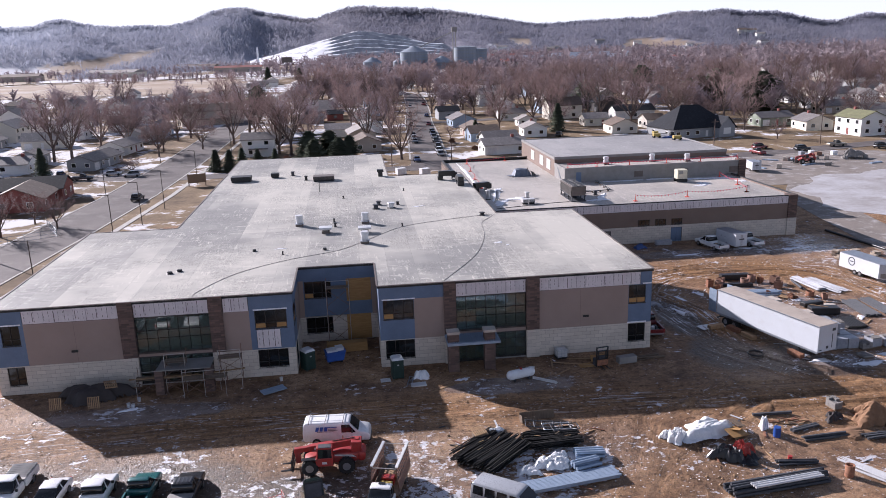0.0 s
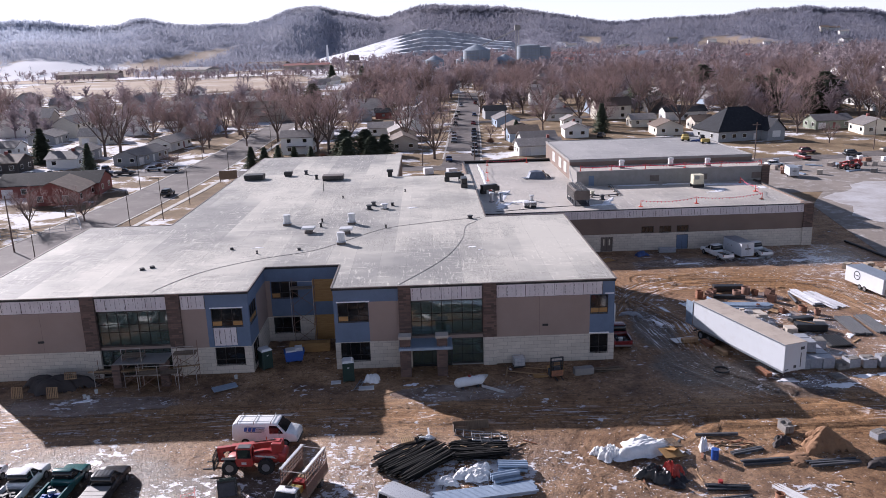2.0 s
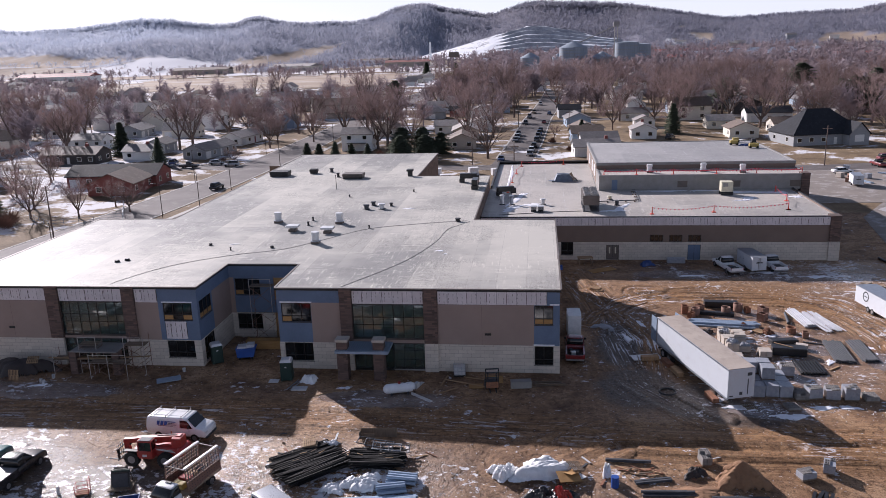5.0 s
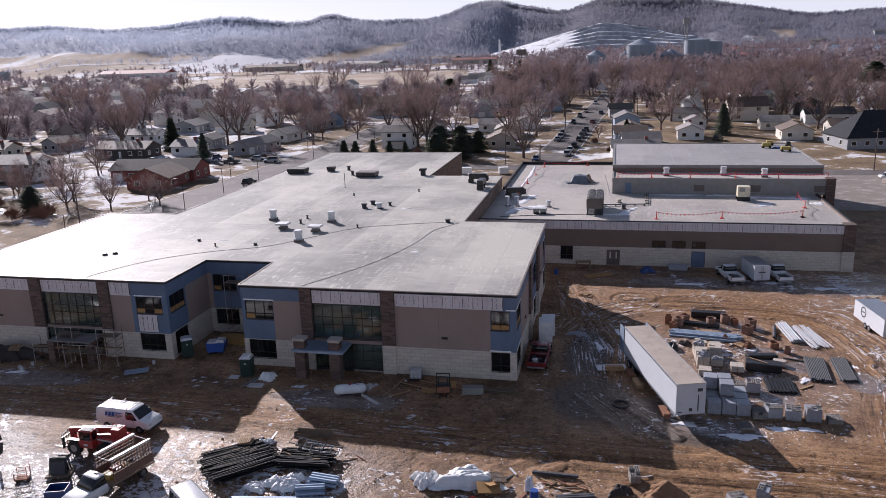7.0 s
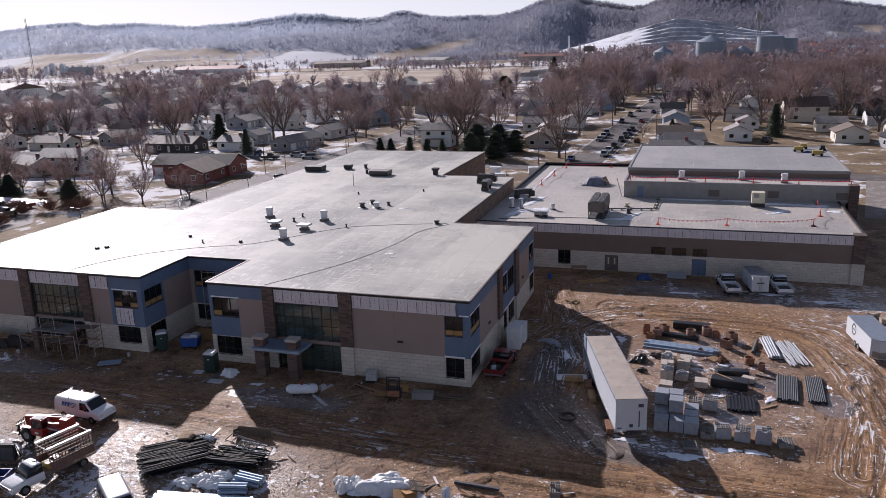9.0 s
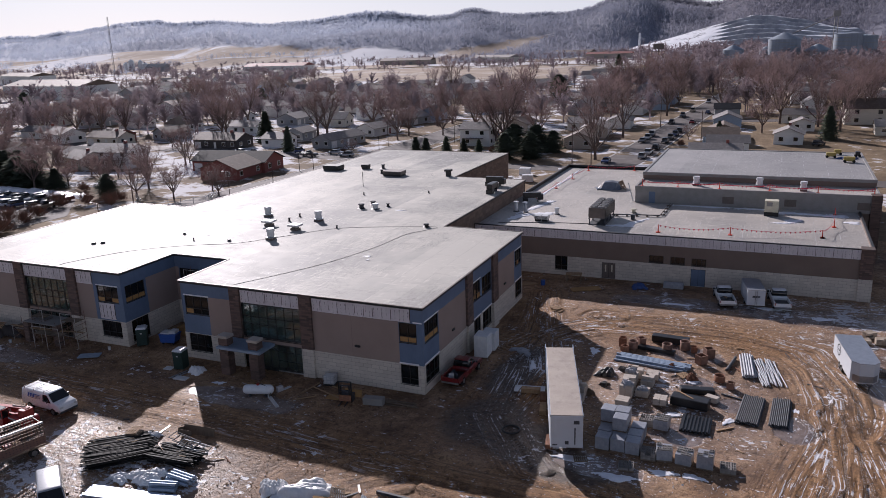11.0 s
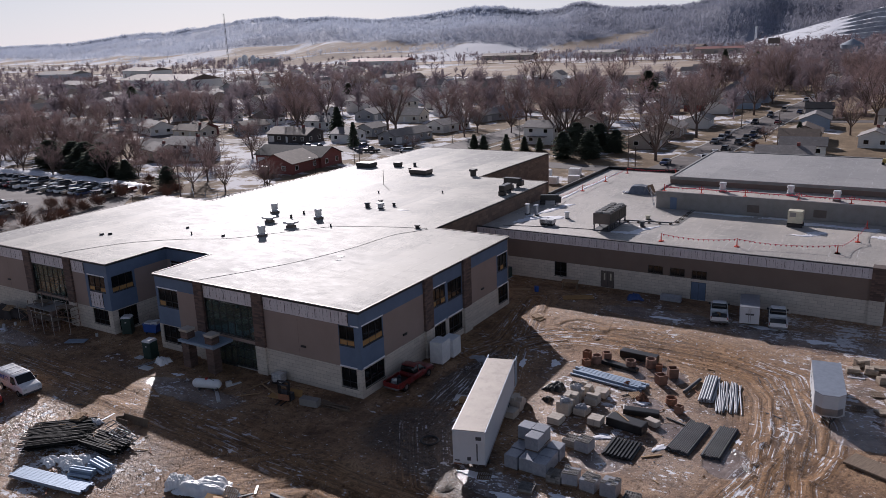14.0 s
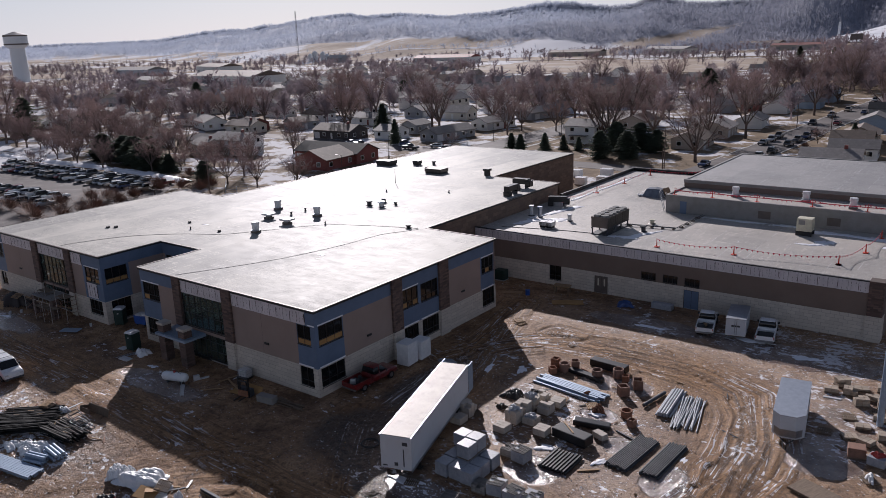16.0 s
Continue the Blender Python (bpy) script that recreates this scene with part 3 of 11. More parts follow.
def thing(name, label, category, m=None, group="", kind=""):
    ob = new(name)
    ob.empty_display_size = 0.3
    if m is not None:
        ob.matrix_basis = settle(m)
    return tagged(ob, label, category, group, kind)


def single(name, geo, material, label, category, m=None, group="", kind=""):
    return tagged(part(name, geo, material, None, "", None if m is None else settle(m)), label, category, group, kind)


# ---- ground ----
def rise(x, y):
    """The valley floor climbs gently away from the site."""
    return min(14.0, 0.012 * max(0.0, math.hypot(x - 20, y - 40) - 200))


def value_noise(x, y, seed):
    """Smooth value noise on arrays."""
    xi, yi = np.floor(x).astype(np.int64), np.floor(y).astype(np.int64)
    fx, fy = x - xi, y - yi
    fx, fy = fx * fx * (3 - 2 * fx), fy * fy * (3 - 2 * fy)

    def h(i, j):
        k = (i * 374761393 + j * 668265263 + seed * 974711) & 0x7FFFFFFF
        k = ((k ^ (k >> 13)) * 1274126177) & 0x7FFFFFFF
        return ((k ^ (k >> 16)) & 0xFFFF) / 65535.0
    return (h(xi, yi) * (1 - fx) + h(xi + 1, yi) * fx) * (1 - fy) + (h(xi, yi + 1) * (1 - fx) + h(xi + 1, yi + 1) * fx) * fy


def fractal(x, y, scale, seed, octaves=4):
    s, a, t = 0.0, 0.5, 0.0
    for o in range(octaves):
        s = s + a * value_noise(x * scale * 2 ** o + 17.3 * o, y * scale * 2 ** o + 5.1 * o, seed + o)
        t, a = t + a, a * 0.5
    return s / t


def away(px, py, line):
    """Distance of points from a polyline."""
    best = np.full(px.shape, 1e9)
    for (ax, ay), (bx, by) in zip(line[:-1], line[1:]):
        dx, dy = bx - ax, by - ay
        t = np.clip(((px - ax) * dx + (py - ay) * dy) / (dx * dx + dy * dy), 0, 1)
        best = np.minimum(best, np.hypot(px - ax - t * dx, py - ay - t * dy))
    return best


def arc(cx, cy, r, a0, a1, n=14, sy=1.0):
    return [(cx + r * math.cos(radians(a0 + (a1 - a0) * i / n)), cy + sy * r * math.sin(radians(a0 + (a1 - a0) * i / n))) for i in range(n + 1)]


HAUL = [
    [(-60, 66), (-30, 66.5), (0, 66), (20, 65), (40, 63.5), (70, 64), (110, 70)],
    [(-40, 63), (-5, 64.5), (25, 63), (45, 61.5), (75, 61), (110, 64)],
    [(33, 110), (36, 96), (37.5, 84), (38.5, 74), (44, 66), (60, 62)],
    [(35, 104), (38.5, 92), (40.5, 86), (40, 74), (46, 65)],
    arc(52, 86, 15.5, 175, -20, 16, 1.05) + [(67, 72), (64, 60), (60, 52)],
    arc(52, 86, 18, 165, -25, 16, 1.0) + [(69, 70), (67, 58)],
    [(20, 48), (26, 60), (34, 66)], [(5, 48), (22, 52), (36, 62), (50, 62)],
    [(66, 84), (67, 70), (66, 58), (60, 48)], [(68, 84), (70, 70), (74, 60)],
    [(40, 98), (44.5, 100), (53, 100.2), (59.3, 99.3), (63.2, 97.4), (65.4, 93.5), (66.4, 87.2), (66.6, 80), (64, 68)],
    [(42, 103), (52, 102.5), (60, 101.5), (65.4, 98.8), (68, 90.4), (68.5, 81.8), (67.5, 66)],
]


def build_ground():
    xs = np.concatenate([[-5000, -3500, -2500, -1800, -1300, -1000], np.arange(-800, -60, 20.0), np.arange(-60, 36, 0.36), np.arange(36, 72, 0.24), np.arange(72, 92, 0.36), np.arange(92, 140, 3.0), np.arange(140, 800, 22.0), [1000, 1300, 1800, 2500, 3500, 5000]])
    ys = np.concatenate([[-2500, -1200, -600, -300, -150, -60, 0, 20], np.arange(30, 46, 2.0), np.arange(46, 119, 0.33), np.arange(119, 200, 4.0), np.arange(200, 1200, 25.0), [1400, 1800, 2400, 3200, 4000, 5000]])
    gx, gy = np.meshgrid(xs, ys)
    r = np.hypot(gx - 20, gy - 40)
    z = np.minimum(14.0, 0.012 * np.maximum(0, r - 200))
    site = ((gx > -37) & (gx < 92) & (gy > 30) & (gy < 119)).astype(float)
    lane = np.full(gx.shape, 50.0)
    which = np.zeros(gx.shape)
    rut = np.zeros(gx.shape)
    for k, line in enumerate(HAUL):
        d = away(gx, gy, line) + 1.0 * (fractal(gx, gy, 0.1, 40 + k, 2) - 0.5)
        which = np.where(d < lane, k * 3.7, which)
        lane = np.minimum(lane, d)
        rut = np.maximum(rut, (0.45 if k in (6, 7) else 0.75 if k < 2 else 1.0) * np.exp(-(d / 2.9) ** 2))
    groove = (value_noise(lane * 1.9 + which, 0.03 * (gx + gy) + which, 15) - 0.5) * rut * np.clip(1.2 - lane / 5, 0, 1)
    # where snow, ice and litter lie: round the stored material and in the long shade of the walls
    snowy = np.zeros(gx.shape)
    for cx, cy, rx, ry, a in ((14, 55, 9, 6, 0.95), (4, 57, 6, 5, 0.85), (32, 53, 10, 6, 0.55), (53, 84, 9, 9, 0.6), (62, 78, 5, 5, 0.5), (-22, 60, 14, 6, 0.4), (56, 110, 20, 6, 0.6), (-24, 69, 12, 3, 0.55), (40, 67, 7, 3, 0.45), (72, 96, 8, 12, 0.55), (-1, 51, 9, 6, 1.0), (50, 68.5, 5, 3, 0.9), (-10, 52, 6, 5, 0.9), (14, 69, 8, 3, 0.6), (68, 112, 10, 8, 0.9), (38, 88, 4, 10, 0.5)):
        snowy = np.maximum(snowy, a * np.exp(-((gx - cx) / rx) ** 2 - ((gy - cy) / ry) ** 2))
    snowy = np.clip(snowy * (0.5 + 1.1 * fractal(gx, gy, 0.09, 31, 3)) * (1 - 0.55 * np.clip(rut, 0, 1)), 0, 1)
    rough = fractal(gx, gy, 0.9, 3, 3) - 0.5
    soft = fractal(gx, gy, 0.11, 9, 3) - 0.5
    near_wall = np.clip(np.minimum(np.abs(gy - 75.8), np.abs(gx - 30.8)) / 3.0, 0.2, 1)
    z = z + site * near_wall * (0.10 * rough + 0.16 * soft + 0.46 * groove) - 0.03 * site
    z = z - 0.10 * np.clip(63.0 - gy, 0, 13) * np.clip((gx + 120) / 60, 0, 1) * np.clip((160 - gx) / 60, 0, 1)
    ny, nx = gx.shape
    co = np.stack([gx, gy, z], -1).reshape(-1, 3)
    idx = np.arange(nx * ny).reshape(ny, nx)
    quads = np.stack([idx[:-1, :-1], idx[:-1, 1:], idx[1:, 1:], idx[1:, :-1]], -1).reshape(-1, 4)
    me = bpy.data.meshes.new("ground")
    me.vertices.add(len(co))
    me.vertices.foreach_set("co", co.ravel())
    me.loops.add(quads.size)
    me.loops.foreach_set("vertex_index", quads.ravel().astype(np.int32))
    me.polygons.add(len(quads))
    me.polygons.foreach_set("loop_start", np.arange(0, quads.size, 4, dtype=np.int32))
    cx, cy = gx[:-1, :-1].ravel(), gy[:-1, :-1].ravel()
    edge = fractal(cx, cy, 0.2, 77, 3) * 5 - 2.5
    dirt = (cx > -38 + edge) & (cx < 95 + edge) & (cy > -60) & (cy < 150)
    me.polygons.foreach_set("material_index", np.where(dirt, 0, 1).astype(np.int32))
    me.polygons.foreach_set("use_smooth", np.ones(len(quads), bool))
    me.update(calc_edges=True)
    wet = np.zeros(gx.shape)
    for cx, cy, rx, ry in ((38.5, 73.0, 4.5, 5.5), (43.0, 70.5, 5.0, 4.0), (46.6, 67.6, 4.5, 2.6), (37.5, 84.0, 2.5, 8.0), (-6, 53.5, 9, 4), (-18, 56.0, 10, 5), (-30, 55.0, 8, 7)):
        wet = np.maximum(wet, np.exp(-((gx - cx) / rx) ** 2 - ((gy - cy) / ry) ** 2))
    frozen = np.zeros(gx.shape)
    for cx, cy, rx, ry in ((54.5, 76.0, 2.6, 2.2), (53.6, 94.0, 4.0, 2.2), (58.8, 83.3, 2.0, 1.6), (72.7, 91.0, 3.4, 4.2), (63.8, 80.0, 1.8, 2.6), (54.8, 87.2, 2.0, 1.4), (49, 68.6, 4.0, 1.6), (14, 69, 7.0, 2.0), (66, 110, 9, 3.0), (50, 111, 9, 2.2), (-22, 69, 9, 2.0)):
        frozen = np.maximum(frozen, np.exp(-(((gx - cx) / rx) ** 2 + ((gy - cy) / ry) ** 2) ** 1.5))
    for key, val in (("rut", rut), ("lane", lane), ("which", which), ("snowy", snowy), ("ice", frozen), ("wet", wet)):
        me.attributes.new(key, "FLOAT", "POINT").data.foreach_set("value", val.ravel().astype(np.float32))
    me.materials.append(MATS["dirt"])
    me.materials.append(MATS["lawn"])
    return tagged(new("ground", me), "churned brown frozen earth with ice, ruts and dry lawn beyond", "ground", kind="structure")


build_ground()


def ribbon(name, line, width, z, material, label, category="road", th=0.06):
    """A flat strip of paving along a line, following the rise of the land."""
    g, pts = Geo(), []
    for (ax, ay), (bx, by) in zip(line[:-1], line[1:]):
        n = max(1, int(math.hypot(bx - ax, by - ay) / 12))
        pts += [(ax + (bx - ax) * i / n, ay + (by - ay) * i / n) for i in range(n)]
    pts.append(line[-1])
    v, f = [], []
    for i, (x, y) in enumerate(pts):
        a, b = pts[max(0, i - 1)], pts[min(len(pts) - 1, i + 1)]
        dx, dy = b[0] - a[0], b[1] - a[1]
        le = math.hypot(dx, dy)
        nx, ny = -dy / le * width / 2, dx / le * width / 2
        zz = rise(x, y) + z
        v += [(x + nx, y + ny, zz - th), (x + nx, y + ny, zz), (x - nx, y - ny, zz), (x - nx, y - ny, zz - th)]
        if i:
            o = 4 * i - 4
            f += [(o + k, o + (k + 1) % 4, o + 4 + (k + 1) % 4, o + 4 + k) for k in range(3)]
    g.add(v, f)
    return single(name, g, material, label, category, kind="structure")


# ---- the school under construction: shell and facades ----
ROOF = 8.95
FRONT, RIGHT, LEFT, NOTCH = 75.8, 30.8, -36.2, 84.6
NL, NR = -7.05, 1.7
school = thing("school_building", "unfinished two-storey school with tan panels, cream block and flat roof", "school building", pose(0, 95, 0))
INV = pose(0, -95, 0)


class Face:
    """One facade: u runs along the wall, d into it, z up."""

    def __init__(self, m, root, inv):
        self.m, self.root = inv @ m, root

    def sheet(self, u0, u1, z0, z1, holes, d0, th):
        """One connected slab with openings cut through it."""
        us = sorted({round(u, 4) for u in (u0, u1, *[min(max(h[k], u0), u1) for h in holes for k in (0, 1)])})
        zs = sorted({round(z, 4) for z in (z0, z1, *[min(max(h[k], z0), z1) for h in holes for k in (2, 3)])})
        keep = {(i, k) for i in range(len(us) - 1) for k in range(len(zs) - 1) if not any(h[0] < (us[i] + us[i + 1]) / 2 < h[1] and h[2] < (zs[k] + zs[k + 1]) / 2 < h[3] for h in holes)}
        v, f, ids = [], [], {}

        def at(i, k, s):
            if (i, k, s) not in ids:
                ids[i, k, s] = len(v)
                v.append((us[i], d0 + th * s, zs[k]))
            return ids[i, k, s]
        for i, k in sorted(keep):
            f.append((at(i, k, 0), at(i + 1, k, 0), at(i + 1, k + 1, 0), at(i, k + 1, 0)))
            f.append((at(i, k, 1), at(i, k + 1, 1), at(i + 1, k + 1, 1), at(i + 1, k, 1)))
            if (i - 1, k) not in keep:
                f.append((at(i, k, 0), at(i, k + 1, 0), at(i, k + 1, 1), at(i, k, 1)))
            if (i + 1, k) not in keep:
                f.append((at(i + 1, k, 0), at(i + 1, k, 1), at(i + 1, k + 1, 1), at(i + 1, k + 1, 0)))
            if (i, k - 1) not in keep:
                f.append((at(i, k, 0), at(i, k, 1), at(i + 1, k, 1), at(i + 1, k, 0)))
            if (i, k + 1) not in keep:
                f.append((at(i, k + 1, 0), at(i + 1, k + 1, 0), at(i + 1, k + 1, 1), at(i, k + 1, 1)))
        return Geo().add(v, f, False, self.m)

    def panel(self, name, material, u0, u1, z0, z1, holes=(), d0=0.0, th=0.3, label=""):
        return part(name, self.sheet(u0, u1, z0, z1, holes, d0, th), material, self.root, label)

    def window(self, u0, u1, z0, z1, nu=3, split=0.3, ply=(), deep=0.10, pane="window_glass", rows=None, label=""):
        """Frame with mullions, panes set back in it, a lower row of vents; ply lists the (column, row) cells boarded up."""
        t = 0.07
        zs = [z0] + [z0 + (z1 - z0) * r for r in (rows or ((split,) if split else ()))] + [z1]
        w = (u1 - u0) / nu
        cells = {(i, k): (u0 + i * w + (t if i == 0 else t / 2), u0 + (i + 1) * w - (t if i == nu - 1 else t / 2), zs[k] + (t if k == 0 else t / 2), zs[k + 1] - (t if k == len(zs) - 2 else t / 2)) for i in range(nu) for k in range(len(zs) - 1)}
        fr = part("window", self.sheet(u0, u1, z0, z1, list(cells.values()), deep - 0.05, 0.14), "bronze_frame", self.root, label or "dark bronze window frame")
        for (i, k), (a, b, c, e) in cells.items():
            boarded = (i, k) in ply
            part("board" if boarded else "pane", Geo().box(a, b, deep - 0.03 if boarded else deep + 0.01, deep + 0.02, c, e, self.m), "plywood" if boarded else pane, fr, "plywood board" if boarded else "")
        part("sill", Geo().box(u0 - 0.03, u1 + 0.03, -0.05, deep - 0.051, z0 - 0.07, z0 - 0.005, self.m), "bronze_frame", fr)
        return fr

    def boards(self, u0, u1, z0, z1, n):
        """White insulation boards with dark taped joints."""
        w = (u1 - u0) / n
        for i in range(n):
            part("insulation_board", Geo().box(u0 + i * w + 0.012, u0 + (i + 1) * w - 0.012, -0.05 - 0.012 * ((i * 7) % 3), -0.002, z0 + 0.02, z1 - 0.02, self.m), "insulation_white", self.root)
        marks, k = Geo(), 0
        u = u0 + 0.22
        while u < u1 - 0.1:
            for a, b in ((0.14, 0.30), (0.42, 0.55), (0.68, 0.86)):
                k += 1
                if (k * 7) % 5:
                    z = z0 + (z1 - z0) * (a + 0.03 * ((k * 3) % 4 - 1.5))
                    marks.box(u - 0.016, u + 0.016, -0.078, -0.0765, z, z + (z1 - z0) * (b - a), self.m)
            u += 0.46
        part("marking", marks, "insulation_side", self.root, "rows of dark fixing marks")["kind"] = "stuff"
        for i in range(n + 1):
            part("joint_strip", Geo().box(u0 + i * w - 0.011 - 0.014 * (i % 2), u0 + i * w + 0.011 + 0.014 * (i % 2), -0.082, -0.001, z0 + 0.12 + 0.1 * (i % 3), z1 - 0.15 - 0.12 * (i % 2), self.m), "insulation_side", self.root, "dark joint between boards")

    def pilaster(self, u0, u1, zb=3.1, top=None, out=0.28):
        top = top or ROOF + 0.02
        part("pilaster", Geo().box(u0, u1, -out, 0.0, zb, top, self.m), "dark_brick", self.root, "dark brown brick pilaster")
        part("pilaster_base", Geo().box(u0, u1, -out - 0.04, 0.0, 0.0, zb, self.m), "cream_block", self.root, "cream block pier base")


def tape(face, u0, u1, z):
    part("flashing_tape", Geo().box(u0, u1, -0.03, -0.003, z, z + 0.13, face.m), "frost", face.root, "silver flashing tape")


S_TOP, W_TOP = 2.98, 7.25
# front, left wing; u = x
f = Face(pose(0, FRONT, 0, 0, 0, 0), school, INV)
WL = [(-35.25, -33.5, 5.15, 7.2), (-10.9, -7.7, 5.22, 7.16)]
WL2 = [(-35.25, -33.55, 0.95, 2.9), (-10.85, -7.8, 0.97, 2.92)]
f.panel("blue_wall", "blue_membrane", LEFT, -33.1, S_TOP, ROOF - 0.2, WL)
f.panel("tan_wall", "tan_panel", -33.1, -24.0, S_TOP, 7.3)
f.panel("sheathing", "insulation_side", -33.1, -24.0, 7.3, ROOF - 0.2)
f.boards(-33.05, -24.02, 7.33, 8.72, 9)
f.panel("block_wall", "cream_block", LEFT, -24.0, 0, S_TOP, WL2, -0.04, 0.34)
for h in WL[:1]:
    f.window(*h, nu=2)
    f.window(*WL2[0], nu=2)
f.pilaster(-24.0, -22.6)
f.panel("sheathing", "insulation_side", -22.6, -15.3, 7.25, ROOF - 0.2)
f.boards(-22.55, -15.35, 7.28, 8.8, 7)
f.window(-22.6, -15.3, 3.45, 7.22, nu=7, rows=(0.40, 0.62), deep=0.12, pane="curtain_glass", label="bronze curtain wall with green tinted glass")
f.panel("spandrel", "tan_panel", -22.6, -15.3, 3.05, 3.45, d0=0.02)
f.window(-22.6, -15.3, 0.25, 3.03, nu=7, rows=(0.35, 0.72), deep=0.12, pane="curtain_glass")
f.panel("kerb", "concrete", -22.6, -15.3, 0, 0.22)
f.pilaster(-15.3, -13.95)
f.panel("sheathing", "insulation_side", -13.95, -11.4, 7.2, ROOF - 0.2)
f.boards(-13.9, -11.42, 7.2, 8.84, 3)
f.panel("tan_wall", "tan_panel", -13.95, -11.4, S_TOP, 7.2)
f.panel("blue_wall", "blue_membrane", -11.4, NL, S_TOP, ROOF - 0.2, WL[1:] + [(-10.8, -8.45, 3.12, 5.1)])
f.panel("sheathing", "insulation_side", -10.8, -8.45, 3.12, 5.1, d0=0.01, th=0.2)
f.boards(-10.8, -8.45, 3.12, 5.1, 4)
f.panel("block_wall", "cream_block", -13.95, NL + 0.04, 0, S_TOP, WL2[1:], -0.04, 0.34)
f.window(*WL[1], nu=3, ply=((0, 0), (2, 0)))
f.window(*WL2[1], nu=3)
tape(f, -11.0, -7.6, 7.18)
tape(f, -35.3, -33.3, 7.23)
# front, right wing
WR = [(2.1, 5.28, 5.22, 7.3), (28.28, 30.15, 5.22, 7.24)]
WR2 = [(2.2, 5.25, 0.88, 2.93), (28.3, 30.2, 0.86, 2.92)]
f.panel("blue_wall", "blue_membrane", NR, 5.3, S_TOP, W_TOP + 0.1, WR[:1])
f.panel("blue_wall", "blue_membrane", NR, 8.4, W_TOP + 0.1, ROOF - 0.2)
f.panel("tan_wall", "tan_panel", 5.3, 8.4, S_TOP, W_TOP + 0.1)
f.panel("block_wall", "cream_block", NR - 0.04, 8.4, 0, S_TOP, WR2[:1], -0.04, 0.34)
f.window(*WR[0], nu=3, ply=((0, 0),))
f.window(*WR2[0], nu=3)
tape(f, 2.0, 5.4, 7.32)
f.pilaster(8.4, 9.65)
f.panel("sheathing", "insulation_side", 9.65, 17.1, 7.25, ROOF - 0.2)
f.boards(9.7, 17.06, 7.28, 8.8, 7)
f.window(9.65, 17.1, 3.5, 7.22, nu=7, rows=(0.40, 0.62), deep=0.12, pane="curtain_glass", label="bronze curtain wall with green tinted glass")
f.panel("spandrel", "tan_panel", 9.65, 17.1, 3.02, 3.5, d0=0.02)
f.window(13.8, 17.1, 0.25, 3.0, nu=3, rows=(0.35, 0.72), deep=0.12, pane="curtain_glass")
f.window(9.65, 13.8, 0.05, 3.0, nu=4, rows=(0.74,), deep=0.30, pane="curtain_glass", label="bronze entrance doors and sidelights")
f.panel("kerb", "concrete", 13.8, 17.1, 0, 0.22)
f.pilaster(17.1, 18.5)
f.panel("sheathing", "insulation_side", 18.5, 29.55, 7.28, ROOF - 0.2)
f.boards(18.55, 29.5, 7.3, 8.7, 11)
f.panel("tan_wall", "tan_panel", 18.5, 28.25, S_TOP, 7.28)
f.panel("blue_wall", "blue_membrane", 28.25, RIGHT, S_TOP, 7.28, WR[1:])
f.panel("blue_wall", "blue_membrane", 29.55, RIGHT, 7.28, ROOF - 0.2)
f.panel("block_wall", "cream_block", 18.5, RIGHT + 0.04, 0, S_TOP, WR2[1:], -0.04, 0.34)
f.window(*WR[1], nu=2, ply=((0, 0), (1, 0)))
f.window(*WR2[1], nu=2)
tape(f, 28.2, 30.3, 2.99)
tape(f, 29.8, 30.75, 7.3)
for u, z in ((-28.6, 4.2), (23.6, 4.15)):
    part("vent_hood", Geo().box(u - 0.3, u + 0.3, -0.12, -0.002, z - 0.1, z + 0.1, f.m), "black_edge", school, "small black wall vent")
for u in (-28.4, 23.0):
    part("panel_joint", Geo().box(u - 0.012, u + 0.012, -0.004, -0.001, S_TOP, 7.26, f.m), "brown_panel", school)
# right side; u = y
f = Face(pose(RIGHT, 0, 0, 0, 0, 90), school, INV)
END = 106.8
HU = [(76.25, 79.5, 5.2, 7.28), (88.6, 91.4, 5.1, 7.25), (91.9, 95.0, 5.0, 7.15), (103.85, 106.4, 5.05, 7.1)]
HL = [(76.2, 79.5, 0.9, 2.9), (88.5, 91.3, 0.8, 2.9), (91.95, 95.0, 0.8, 2.9), (103.9, 106.5, 0.75, 2.95)]
f.panel("blue_wall", "blue_membrane", FRONT + 0.3, 79.6, S_TOP, W_TOP + 0.1, HU[:1])
f.panel("blue_wall", "blue_membrane", FRONT + 0.3, END, W_TOP + 0.1, ROOF - 0.2)
f.panel("tan_wall", "tan_panel", 79.6, 86.9, S_TOP, W_TOP + 0.1)
f.panel("blue_wall", "blue_membrane", 88.5, 95.1, S_TOP, W_TOP + 0.1, HU[1:3])
f.panel("tan_wall", "tan_panel", 96.8, 103.6, S_TOP, W_TOP + 0.1)
f.panel("blue_wall", "blue_membrane", 103.6, END, S_TOP, W_TOP + 0.1, HU[3:])
f.panel("block_wall", "cream_block", FRONT + 0.3, 86.9, 0, S_TOP, HL[:1], -0.04, 0.34)
f.panel("block_wall", "cream_block", 88.5, 95.1, 0, S_TOP, HL[1:3], -0.04, 0.34)
f.panel("block_wall", "cream_block", 96.8, END, 0, S_TOP, HL[3:], -0.04, 0.34)
f.panel("backing_wall", "tan_panel", 86.9, 88.5, 0, ROOF - 0.2)
f.panel("backing_wall", "tan_panel", 95.1, 96.8, 0, ROOF - 0.2)
f.pilaster(86.9, 88.5)
f.pilaster(95.1, 96.8)
f.window(*HU[0], nu=3, ply=((0, 0), (1, 0), (2, 0)))
f.window(*HU[1], nu=3, ply=((0, 0), (2, 0)))
f.window(*HU[2], nu=3)
f.window(*HU[3], nu=3, ply=((1, 0),))
